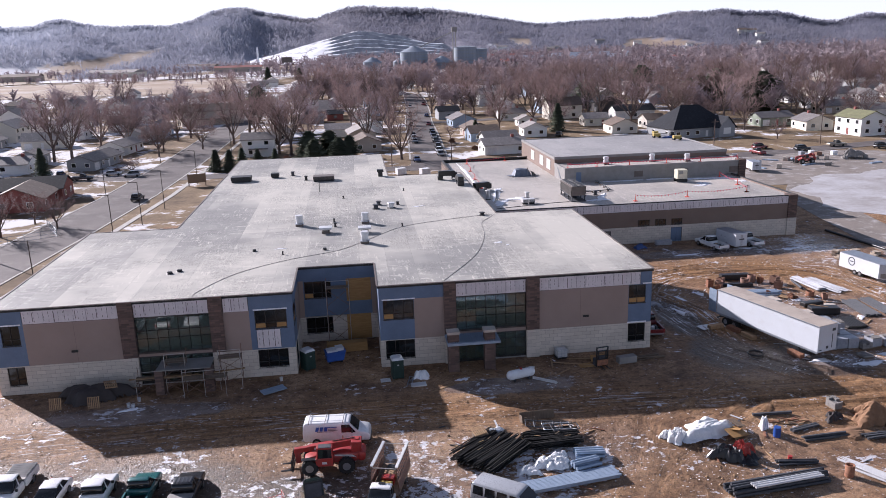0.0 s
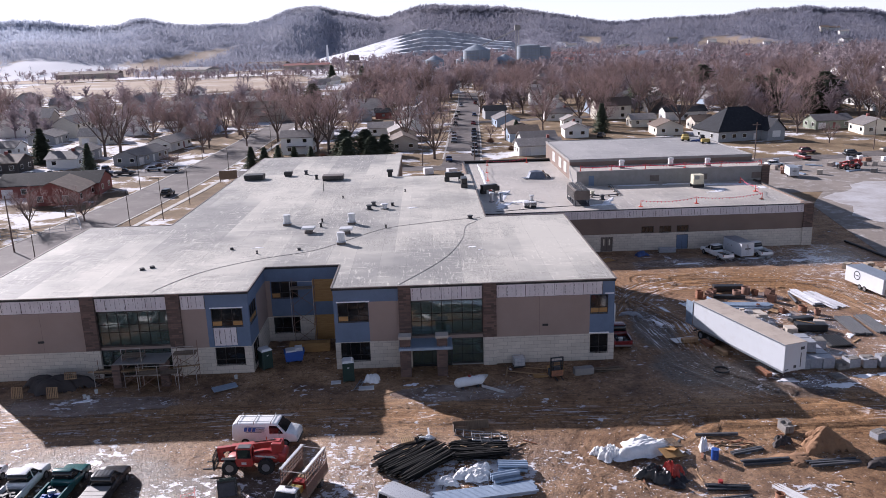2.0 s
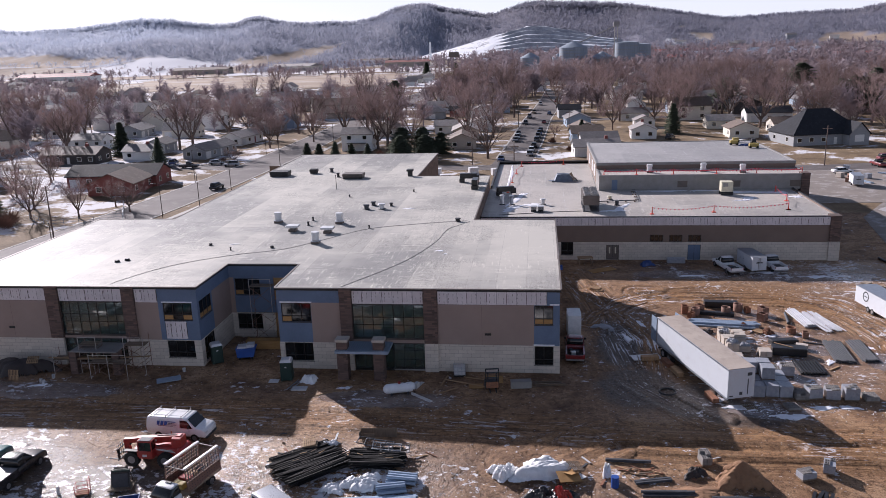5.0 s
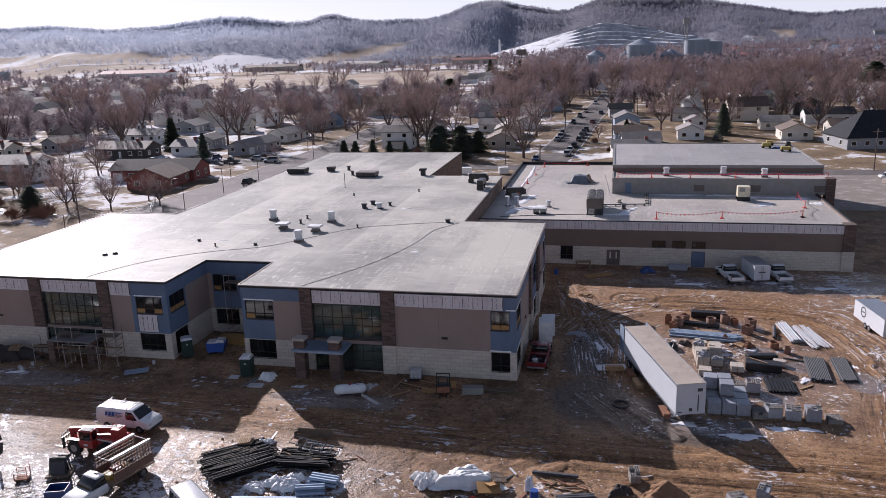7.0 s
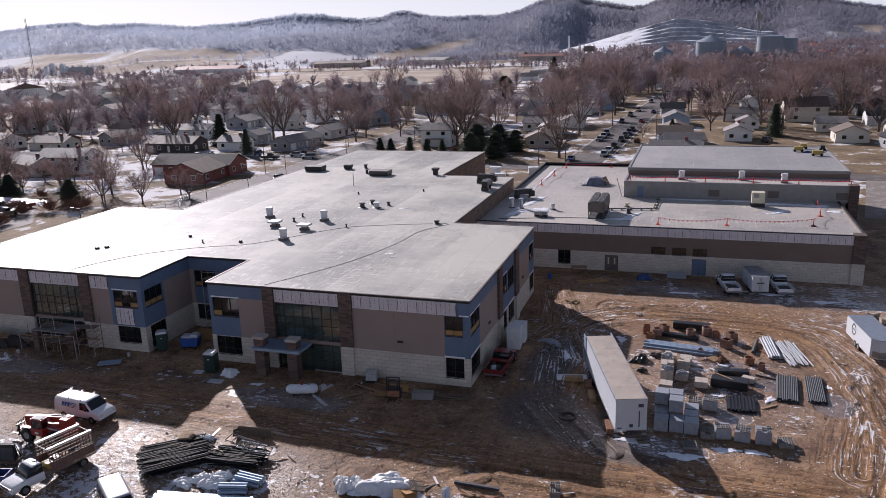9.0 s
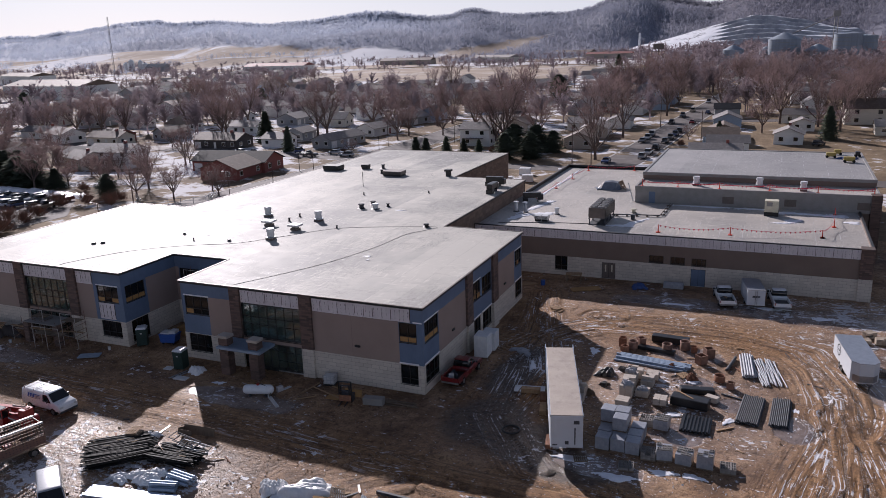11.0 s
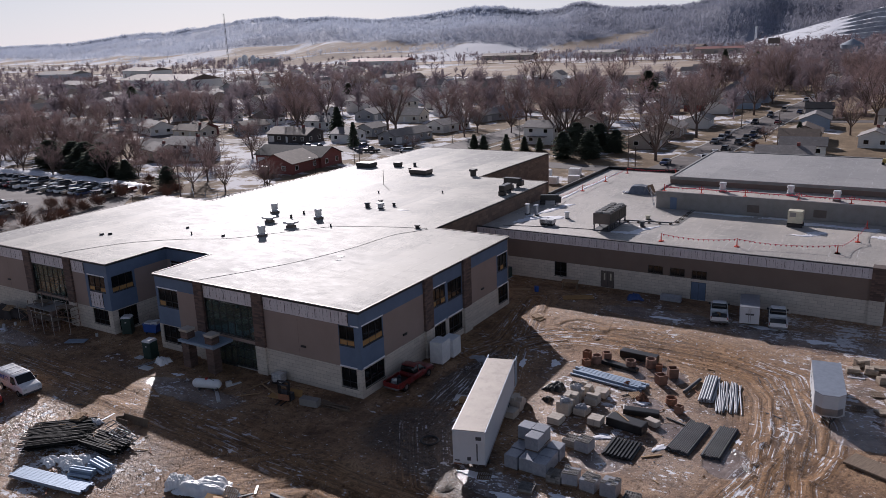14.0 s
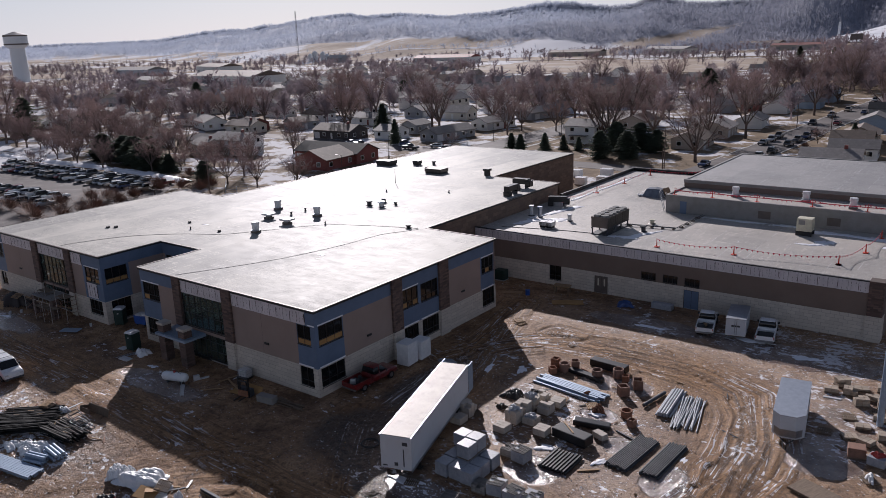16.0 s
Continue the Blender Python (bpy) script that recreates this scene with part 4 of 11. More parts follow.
for h in HL:
    f.window(*h, nu=3)
    tape(f, h[0] - 0.1, h[1] + 0.1, 3.0)
for h in (HU[0], HU[1], HU[3]):
    tape(f, h[0] - 0.1, h[1] + 0.1, h[3] + 0.03)
for u in (83.2, 99.8):
    part("vent_hood", Geo().box(u - 0.3, u + 0.3, -0.12, -0.002, 4.0, 4.2, f.m), "black_edge", school, "small black wall vent")
# notch: left return, back and right return
f = Face(pose(NL, 0, 0, 0, 0, 90), school, INV)
f.panel("blue_wall", "blue_membrane", FRONT + 0.3, NOTCH, 7.3, ROOF - 0.2)
f.panel("blue_wall", "blue_membrane", FRONT + 0.3, 79.6, S_TOP, 7.3, [(76.3, 79.3, 5.2, 7.2)])
f.panel("tan_wall", "tan_panel", 79.6, NOTCH, S_TOP, 7.3)
f.panel("block_wall", "cream_block", FRONT + 0.3, NOTCH, 0, S_TOP, [(76.6, 79.3, 0.3, 2.9)], -0.04, 0.34)
f.window(76.3, 79.3, 5.2, 7.2, nu=3, ply=((0, 0), (1, 0), (2, 0)))
f.window(76.6, 79.3, 0.3, 2.9, nu=3)
f = Face(pose(0, NOTCH, 0, 0, 0, 0), school, INV)
HB = [(-6.4, -3.4, 5.2, 7.18), (-1.7, 1.1, 4.65, 7.3), (-6.4, -3.4, 1.0, 2.9), (-1.8, 0.95, 0.05, 3.05)]
f.panel("blue_wall", "blue_membrane", NL, NR, 7.3, ROOF - 0.2)
f.panel("tan_wall", "tan_panel", NL, -6.5, S_TOP, 7.3)
f.panel("blue_wall", "blue_membrane", -6.5, 1.15, 3.05, 7.3, HB[:2])
f.panel("tan_wall", "tan_panel", 1.15, NR, S_TOP, 7.3)
f.panel("block_wall", "cream_block", NL, NR, 0, S_TOP, HB[2:], -0.04, 0.34)
f.window(*HB[0], nu=3, ply=((0, 0),))
f.window(*HB[2], nu=3)
f.panel("plywood_sheet", "plywood", *HB[1], d0=-0.02, th=0.05, label="weathered plywood sheet over an opening")
f.panel("plywood_sheet", "plywood", *HB[3], d0=-0.06, th=0.05, label="weathered plywood sheet over an opening")
f = Face(pose(NR, 0, 0, 0, 0, -90), school, INV)
f.panel("blue_wall", "blue_membrane", -NOTCH, -FRONT - 0.3, S_TOP, ROOF - 0.2)
f.panel("block_wall", "cream_block", -NOTCH, -FRONT - 0.3, 0, S_TOP, (), -0.04, 0.34)

# outer walls away from the yard, inner floor and partitions
g = Geo()
MAIN_R, MAIN_Y, BACK_R, BACK_Y, STEP_X, STEP_Y = 19.7, 143.5, 6.1, 174.3, -24.6, 108.0
for a, b in (((LEFT, FRONT + 0.3), (LEFT, STEP_Y)), ((LEFT, STEP_Y), (STEP_X, STEP_Y)), ((STEP_X, STEP_Y), (STEP_X, BACK_Y)), ((STEP_X, BACK_Y), (BACK_R, BACK_Y))):
    x0, x1, y0, y1 = min(a[0], b[0]), max(a[0], b[0]), min(a[1], b[1]), max(a[1], b[1])
    g.box(x0, max(x1, x0 + 0.3), y0, max(y1, y0 + 0.3), 0, ROOF - 0.2, INV)
part("rear_wall", g, "tan_panel", school)
g = Geo().box(MAIN_R - 0.3, MAIN_R, END, MAIN_Y, 0, ROOF - 0.25, INV).box(BACK_R, MAIN_R, MAIN_Y - 0.3, MAIN_Y, 0, ROOF - 0.25, INV).box(BACK_R - 0.3, BACK_R, MAIN_Y, BACK_Y, 0, ROOF - 0.25, INV)
part("old_stone_wall", g, "old_stone", school, "mottled brown stone wall")
part("rear_wall", Geo().box(MAIN_R, RIGHT, END - 0.3, END, 0, ROOF - 0.2, INV), "tan_panel", school)
g = Geo().box(LEFT + 0.3, NL - 0.3, FRONT + 0.9, 100, 3.3, 3.6, INV).box(NR + 0.3, RIGHT - 0.3, FRONT + 0.9, 100, 3.3, 3.6, INV)
part("upper_floor", g, "concrete", school)
g = Geo()
for x in (-24, -14, 8.6, 18):
    g.box(x, x + 0.2, FRONT + 2.6, 100, 0, ROOF - 0.35, INV)
g.box(LEFT + 0.3, NL - 0.3, 86, 86.2, 0, ROOF - 0.35, INV).box(NR + 0.3, RIGHT - 0.3, 86, 86.2, 0, ROOF - 0.35, INV)
part("partition", g, "inside_wall", school)
# roof: one membrane sheet with its black turned-down edge
OUT = 0.12
POLY = [(LEFT - OUT, FRONT - OUT), (NL + OUT, FRONT - OUT), (NL + OUT, NOTCH - OUT), (NR - OUT, NOTCH - OUT), (NR - OUT, FRONT - OUT), (RIGHT + OUT, FRONT - OUT), (RIGHT + OUT, END + OUT), (MAIN_R + OUT, END + OUT), (MAIN_R + OUT, MAIN_Y + OUT), (BACK_R + OUT, MAIN_Y + OUT), (BACK_R + OUT, BACK_Y + OUT), (STEP_X - OUT, BACK_Y + OUT), (STEP_X - OUT, STEP_Y + OUT), (LEFT - OUT, STEP_Y + OUT)]
part("roof", Geo().prism(POLY, ROOF - 0.06, ROOF, INV), "roof_light", school, "pale grey roof membrane in wide lanes")
part("roof_edge", Geo().prism([(x * 0.9995, (y - 95) * 0.9995 + 95) for x, y in POLY], ROOF - 0.26, ROOF - 0.062, INV), "black_edge", school, "black turned-down roof edge")
for (x0, y0), (x1, y1) in zip(POLY, POLY[1:] + POLY[:1]):
    if abs(x0 - x1) > abs(y0 - y1):
        g = Geo().box(min(x0, x1), max(x0, x1), y0 - 0.09, y0 + 0.09, ROOF, ROOF + 0.05, INV)
    else:
        g = Geo().box(x0 - 0.09, x0 + 0.09, min(y0, y1) + 0.09, max(y0, y1) - 0.09, ROOF, ROOF + 0.05, INV)
    part("roof_coping", g, "hvac_brown", school, "dark metal edge strip")

# ---- single-storey wing and its raised gymnasium ----
wing = thing("school_wing", "single-storey school wing with brown band and cream block base", "school building", pose(45, 118.4, 0))
WINV = pose(-45, -118.4, 0)
BX0, BX1, BY, BTOP, BBACK = MAIN_R + 0.02, 72.5, 118.4, 6.75, 173.8
f = Face(pose(0, BY, 0), wing, WINV)
HW = [(32.1, 33.95, 0.75, 2.8), (45.35, 47.3, 2.88, 3.9), (48.2, 50.1, 2.85, 3.9), (50.97, 52.85, 2.85, 3.88)]
DOORS = [(38.9, 40.8, 0.02, 2.35), (50.95, 52.84, 0.02, 2.4)]
f.panel("brown_wall", "brown_panel", BX0, 71.0, 2.78, 5.35, HW)
f.panel("sheathing", "insulation_side", BX0, 71.0, 5.35, BTOP - 0.1)
f.boards(BX0 + 0.1, 71.0, 5.37, BTOP - 0.12, 50)
f.panel("block_wall", "cream_block", BX0, 71.0, 0, 2.78, HW + DOORS, -0.04, 0.34)
f.window(*HW[0], nu=2)
for h in HW[1:]:
    f.window(*h, nu=3, split=0)
for k, (a, b, c, e) in enumerate(DOORS):
    d = part("door", Geo().box(a + 0.05, b - 0.05, 0.05, 0.11, c, e - 0.05, f.m), "blue_membrane" if k else "hvac_brown", wing, "closed steel door" if k else "closed double door with glazed lights")
    part("door_frame", Geo().box(a, a + 0.05, 0, 0.14, c, e, f.m).box(b - 0.05, b, 0, 0.14, c, e, f.m).box(a + 0.05, b - 0.05, 0, 0.14, e - 0.05, e, f.m).box((a + b) / 2 - 0.015, (a + b) / 2 + 0.015, 0.04, 0.12, c, e - 0.05, f.m), "bronze_frame", d)
    if not k:
        for u in (a + 0.42, a + 1.3):
            part("light", Geo().box(u, u + 0.2, 0.04, 0.06, 1.0, 2.0, f.m), "cream_paint", d, "tall narrow glazed light")
part("pilaster", Geo().box(71.0, BX1, -0.25, 1.3, 2.9, BTOP + 0.05, f.m), "dark_brick", wing, "dark brown brick corner pier")
part("pilaster_base", Geo().box(70.96, BX1 + 0.04, -0.29, 1.3, 0, 2.9, f.m), "cream_block", wing, "cream block pier base")
part("side_wall", Geo().box(BX1 - 0.3, BX1, BY + 1.3, 141, 0, BTOP - 0.15, WINV), "brown_panel", wing)
part("side_wall", Geo().box(BX0, BX0 + 0.3, MAIN_Y, BBACK, 0, BTOP - 0.15, WINV), "brown_panel", wing)
part("side_wall", Geo().box(BX0 + 0.3, 39.5, BBACK - 0.3, BBACK, 0, BTOP - 0.15, WINV), "brown_panel", wing)
part("roof", Geo().prism([(BX0, BY + 0.25), (BX1, BY + 0.25), (BX1, 149.0), (39.4, 149.0), (39.4, BBACK), (BX0, BBACK)], BTOP - 0.5, BTOP - 0.35, WINV), "roof_old", wing, "grey roof membrane with frost patches")
g = Geo().box(BX0, BX1, BY - 0.06, BY + 0.25, BTOP - 0.12, BTOP, WINV).box(BX1 - 0.25, BX1 + 0.03, BY + 0.25, 141, BTOP - 0.4, BTOP, WINV)
g.box(BX0 + 0.1, BX0 + 0.4, MAIN_Y + 0.2, BBACK, BTOP - 0.35, BTOP + 0.25, WINV).box(BX0 + 0.1, 39.4, BBACK - 0.3, BBACK + 0.02, BTOP - 0.35, BTOP + 0.25, WINV)
part("parapet_edge", g, "black_edge", wing, "dark metal parapet edge")
gym = thing("gymnasium", "raised brown gymnasium block with two roof levels and dark metal edges", "school building", pose(57, 142, BTOP - 0.35))
GINV = pose(-57, -142, -BTOP + 0.35)
CX0, CX1, C1Y, C2Y, CB, C1T, C2T = 39.4, 75.0, 141.3, 148.8, 178.8, 9.15, 10.25
part("wall", Geo().box(CX0, CX1, C1Y, C2Y, BTOP - 0.345, C1T - 0.75, GINV), "hvac_grey", gym, "grey brown lower wall")
part("fascia", Geo().box(CX0 - 0.05, CX1 + 0.05, C1Y - 0.06, C2Y - 0.002, C1T - 0.745, C1T - 0.3, GINV), "hvac_grey", gym)
part("parapet_edge", Geo().box(CX0 - 0.05, CX1 + 0.05, C1Y - 0.08, C1Y + 0.3, C1T - 0.298, C1T, GINV).box(CX0 - 0.05, CX0 + 0.25, C1Y + 0.3, C2Y - 0.05, C1T - 0.298, C1T, GINV).box(CX1 - 0.25, CX1 + 0.05, C1Y + 0.3, C2Y - 0.05, C1T - 0.298, C1T, GINV), "hvac_grey", gym)
part("roof", Geo().box(CX0 + 0.25, CX1 - 0.25, C1Y + 0.3, C2Y - 0.05, C1T - 0.29, C1T - 0.2, GINV), "roof_old", gym)
part("wall", Geo().box(CX0, CX1, C2Y, CB, 0.0, C2T - 0.5, GINV), "brown_panel", gym, "tan brown upper wall")
part("roof", Geo().box(CX0 + 0.3, CX1 - 0.3, C2Y + 0.3, CB - 0.3, C2T - 0.49, C2T - 0.12, GINV), "roof_gym", gym)
part("parapet_edge", Geo().box(CX0 - 0.06, CX1 + 0.06, C2Y - 0.06, C2Y + 0.3, C2T - 0.5, C2T, GINV).box(CX0 - 0.06, CX1 + 0.06, CB - 0.3, CB + 0.06, C2T - 0.5, C2T, GINV).box(CX0 - 0.06, CX0 + 0.3, C2Y + 0.3, CB - 0.3, C2T - 0.5, C2T, GINV).box(CX1 - 0.3, CX1 + 0.06, C2Y + 0.3, CB - 0.3, C2T - 0.5, C2T, GINV), "hvac_grey", gym, "grey metal roof edge")
part("pier", Geo().box(CX1 - 1.2, CX1 + 0.2, C1Y - 0.3, C1Y + 1.5, 0, C1T + 0.1, GINV), "dark_brick", gym, "dark brick corner pier")
for x in (53.0, 62.0, 72.0):
    part("louvre", Geo().box(x, x + 1.7, C1Y - 0.05, C1Y - 0.002, 6.9, 8.0, GINV), "hvac_brown", gym, "dark wall louvre")
part("door", Geo().box(41.6, 42.6, C1Y - 0.05, C1Y - 0.002, 6.42, 8.3, GINV), "blue_membrane", gym, "closed blue grey door")
for y in (152.0, 158.0, 166.0):
    part("window", Geo().box(CX0 - 0.06, CX0 - 0.002, y, y + 3.0, 7.2, 9.2, GINV), "steel_white", gym, "pale translucent window panel")

# ---- distance: hills and fields ----
SKYLINE = [(-40, 52), (-34.6, 56), (-33.4, 58), (-31.8, 48), (-30.8, 49), (-29, 60), (-28.1, 65), (-25.8, 66), (-24.7, 71), (-23.8, 68), (-21.7, 69), (-19.9, 62), (-16.4, 62), (-12.1, 59), (-9.3, 71), (-6.8, 84), (-4.4, 94), (-1.2, 99), (0.3, 103), (1.5, 101), (3.5, 85), (4.3, 85), (5.8, 94), (7.8, 106), (8.6, 110), (10.7, 98), (11.9, 82), (13.7, 72), (15, 73), (17.2, 71)]
SKYLINE += [(18.9, 76), (20.3, 84), (21, 80), (21.8, 74), (23.4, 73), (25, 78), (26.2, 84), (28, 86), (30.2, 79), (31.4, 75), (34.3, 72), (35.6, 73), (38.5, 85), (41.2, 83), (42.2, 91), (44.6, 88), (47.1, 77), (49.9, 64), (51.1, 68), (52.5, 67), (55.8, 52), (61.5, 54), (65.4, 51), (80, 55), (110, 60)]
CREST = [(-50, 1500), (-25, 1300), (-12, 1400), (-2, 1450), (7.5, 1600), (10, 1520), (13.5, 1390), (21, 1330), (27, 1394), (34, 1480), (40, 1700), (48, 1900), (55, 2400), (60, 3000), (110, 3000)]
FOOT = [(-50, 900), (-8, 960), (-5, 1130), (8, 1130), (12, 920), (18, 860), (24, 820), (44, 860), (52, 1050), (58, 1500), (110, 1500)]
EDGE = [(-50, 0.05), (10, 0.06), (14, 0.22), (20, 0.30), (26, 0.40), (34, 0.47), (44, 0.42), (52, 0.35), (60, 0.3), (110, 0.3)]   # how far up the slope the woods begin
HUB = (40.0, 15.0)


def polar(a, r):
    return HUB[0] - r * np.sin(np.radians(a)), HUB[1] + r * np.cos(np.radians(a))


def on(rows, a):
    return np.interp(a, [p for p, q in rows], [q for p, q in rows])


def slope_at(a, r):
    """Height of the hillside, how open it is (fields against woods) and how far up it lies; arrays in, arrays out."""
    top, crest, foot = on(SKYLINE, a) - 8.0, on(CREST, a), on(FOOT, a)
    x, y = polar(a, r)
    base = np.minimum(14.0, 0.012 * np.maximum(0, np.hypot(x - 20, y - 40) - 200)) - 0.5
    u = np.clip((r - foot) / (crest - foot), 0, 1)
    spur = 1 - np.abs(2 * fractal(x + 0.3 * y, y, 0.0036, 5, 3) - 1)
    fine = fractal(x, y, 0.012, 9, 3) - 0.5
    s = u * u * (3 - 2 * u)
    s = s ** 1.15 * (1 - 0.55 * (1 - spur) * np.sin(np.pi * u) ** 0.8) + 0.10 * fine * np.sin(np.pi * u)
    z = base + (top - base) * s
    z = np.minimum(z, 33 + (top - 33) * r / crest + 60 * (1 - u) ** 3)
    z = np.where(r > crest, top - 0.10 * (r - crest), z)
    edge = on(EDGE, a) + 0.22 * (fractal(x, y, 0.006, 13, 3) - 0.5)
    hi = np.interp(a, [14.4, 21.5], [38, 21])
    wedge = (a > 14.2) & (a < 23) & (z < hi) & (z > hi - 13 * np.clip((a - 14.0) / 2.5, 0, 1))
    glade = (fractal(x, y, 0.012, 33, 3) > 0.635) & (a < -8) & (u < 0.75)
    hedge = np.abs(fractal(x, y, 0.004, 41, 2) - 0.5) < 0.012
    bare = ((u < edge) & ~hedge & ((a > 22) | (u < 0.02))) | wedge | glade
    # share of pale colour: frost with painted haze, stronger towards the sunward west
    rime_haze = 0.22 * np.exp(-((a - 8.5) / 4.0) ** 2) + np.clip((a - 6) / 26, 0, 1) * (0.45 + 0.5 * u) + 0.35 * np.clip((a - 44) / 8, 0, 1) + 0.25 * np.clip((a - 10) / 6, 0, 1) * np.clip((u - 0.5) * 2, 0, 1)
    rime_haze = np.clip(rime_haze * (0.55 + 0.9 * fractal(x, y, 0.008, 51, 3)), 0, 1)
    return z, bare, u, rime_haze


def grid_mesh(name, X, Y, Z, material, keys=()):
    ny, nx = X.shape
    co = np.stack([X, Y, Z], -1).reshape(-1, 3)
    idx = np.arange(nx * ny).reshape(ny, nx)
    quads = np.stack([idx[:-1, :-1], idx[1:, :-1], idx[1:, 1:], idx[:-1, 1:]], -1).reshape(-1, 4)[:, ::-1]
    me = bpy.data.meshes.new(name)
    me.vertices.add(len(co))
    me.vertices.foreach_set("co", co.ravel())
    me.loops.add(quads.size)
    me.loops.foreach_set("vertex_index", quads.ravel().astype(np.int32))
    me.polygons.add(len(quads))
    me.polygons.foreach_set("loop_start", np.arange(0, quads.size, 4, dtype=np.int32))
    me.polygons.foreach_set("use_smooth", np.ones(len(quads), bool))
    me.update(calc_edges=True)
    for key, val in keys:
        me.attributes.new(key, "FLOAT", "POINT").data.foreach_set("value", np.asarray(val, np.float32).ravel())
    me.materials.append(MATS[material])
    return new(name, me)


def triangles(name, V, F, material):
    me = bpy.data.meshes.new(name)
    me.vertices.add(len(V))
    me.vertices.foreach_set("co", V.astype(np.float32).ravel())
    me.loops.add(F.size)
    me.loops.foreach_set("vertex_index", F.astype(np.int32).ravel())
    me.polygons.add(len(F))
    me.polygons.foreach_set("loop_start", np.arange(0, F.size, 3, dtype=np.int32))
    me.update(calc_edges=True)
    me.materials.append(MATS[material])
    return new(name, me)


def build_hills():
    """Wooded bluffs round the valley, rising behind low farm slopes."""
    A, R = np.meshgrid(np.arange(-48, 100, 0.4), np.concatenate([np.arange(760, 1760, 14.0), [1800, 1900, 2000, 2200, 2400, 2700, 3000, 3300]]))
    Z, bare, u, rime_haze = slope_at(A, R)
    X, Y = polar(A, R)
    tagged(grid_mesh("hills", X, Y, Z - 0.3, "far_slope", (("open", bare), ("rime_haze", rime_haze))), "hazy wooded bluffs with snowy fields at their foot", "hills", kind="structure")
    # the cut quarry on the near shoulder: a snowy ramp and rock benches
    A, R = np.meshgrid(np.arange(-6.5, 9.6, 0.12), np.arange(1030, 1215, 2.0))
    X, Y = polar(A, R)
    q = np.interp(A, [-6.5, -5, -3, 0, 1.5, 4, 7, 9.6], [12, 33, 40, 51, 52, 39, 23, 12])
    w = np.clip((R - 1040 - 16 * (fractal(X, Y, 0.02, 61, 3) - 0.5)) / 125, 0, 1)
    n = 7 * w + 1.6 * (fractal(X, Y, 0.015, 62, 3) - 0.5)
    stair = np.clip((np.floor(n) + np.clip((n - np.floor(n)) * 4.5 - 3.5, 0, 1)) / 7, 0, 1)
    smooth = np.clip((A - 2.6) / 1.2, 0, 1)
    Zq = 12 + (q - 12) * (stair * (1 - smooth) + w * smooth) + 1.5 * (fractal(X, Y, 0.05, 63, 2) - 0.5)
    Zq = np.where((R > 1205) | (A < -6.3) | (A > 9.3), 4, Zq)
    tagged(grid_mesh("quarry", X, Y, Zq, "quarry_rock"), "snow-covered quarry benches cut into the hillside", "quarry", kind="structure")
    # the wood on the slopes: close rounded crowns, and sprays of branches along the skyline
    rng = np.random.RandomState(4)
    n = 56000
    a = rng.uniform(-42, 76, n)
    cr, ft = on(CREST, a), on(FOOT, a)
    r = ft + (cr - ft + 20) * rng.uniform(0, 1, n) ** 0.8
    line = rng.uniform(0, 1, n) < 0.13
    r = np.where(line, cr + rng.uniform(-30, 12, n), r)
    z, bare, u, rime_haze = slope_at(a, r)
    x, y = polar(a, r)
    shut = (a > -6.4) & (a < 9.2) & (r > 1025) & (r < 1212)
    keep = ~shut & (~bare | (rng.uniform(0, 1, n) < 0.012))

    def spots(mask):
        return [k[mask] for k in (r, z, rime_haze, x, y)]
    def sprays(name, mask, k, size, slim):
        """Bare trees: a trunk and k thin boughs each."""
        r1, z1, rime_haze1, x1, y1 = spots(mask)
        m = len(r1)
        h = rng.uniform(9, 15, m) * size * np.where(r1 > 1900, 1.5, 1.0)
        wd = h * rng.uniform(0.50, 0.74, m)
        th, el, reach = rng.uniform(0, 2 * np.pi, (m, k)), rng.uniform(-0.10, 0.78, (m, k)) * 1.5, rng.uniform(0.55, 1.0, (m, k))
        ca, sa = np.cos(th), np.sin(th)
        root = np.stack([x1, y1, z1 + 0.28 * h], -1)[:, None, :] * np.ones((1, k, 1))
        tip = np.stack([np.cos(el) * ca * wd[:, None] * reach, np.cos(el) * sa * wd[:, None] * reach, np.sin(el) * 0.66 * h[:, None] * reach], -1)
        side = np.stack([-sa, ca, rng.uniform(-0.6, 0.6, (m, k))], -1) * (slim * wd[:, None, None])
        tri = np.stack([root - [0, 0, 1.0], root + tip + side, root + tip * 1.05 - side], 2)
        trunk = np.stack([np.stack([x1 - 0.3, y1, z1 - 1], -1), np.stack([x1 + 0.3, y1, z1 - 1], -1), np.stack([x1, y1, z1 + 0.6 * h], -1)], 1)[:, None]
        V = np.concatenate([tri, trunk], 1).reshape(-1, 3)
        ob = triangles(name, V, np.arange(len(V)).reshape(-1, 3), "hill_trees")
        ob.data.attributes.new("rime_haze", "FLOAT", "POINT").data.foreach_set("value", np.repeat(rime_haze1, (k + 1) * 3).astype(np.float32))
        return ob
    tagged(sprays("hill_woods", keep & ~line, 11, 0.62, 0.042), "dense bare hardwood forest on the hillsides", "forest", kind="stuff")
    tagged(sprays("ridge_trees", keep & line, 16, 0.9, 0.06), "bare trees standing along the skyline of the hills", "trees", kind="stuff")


build_hills()


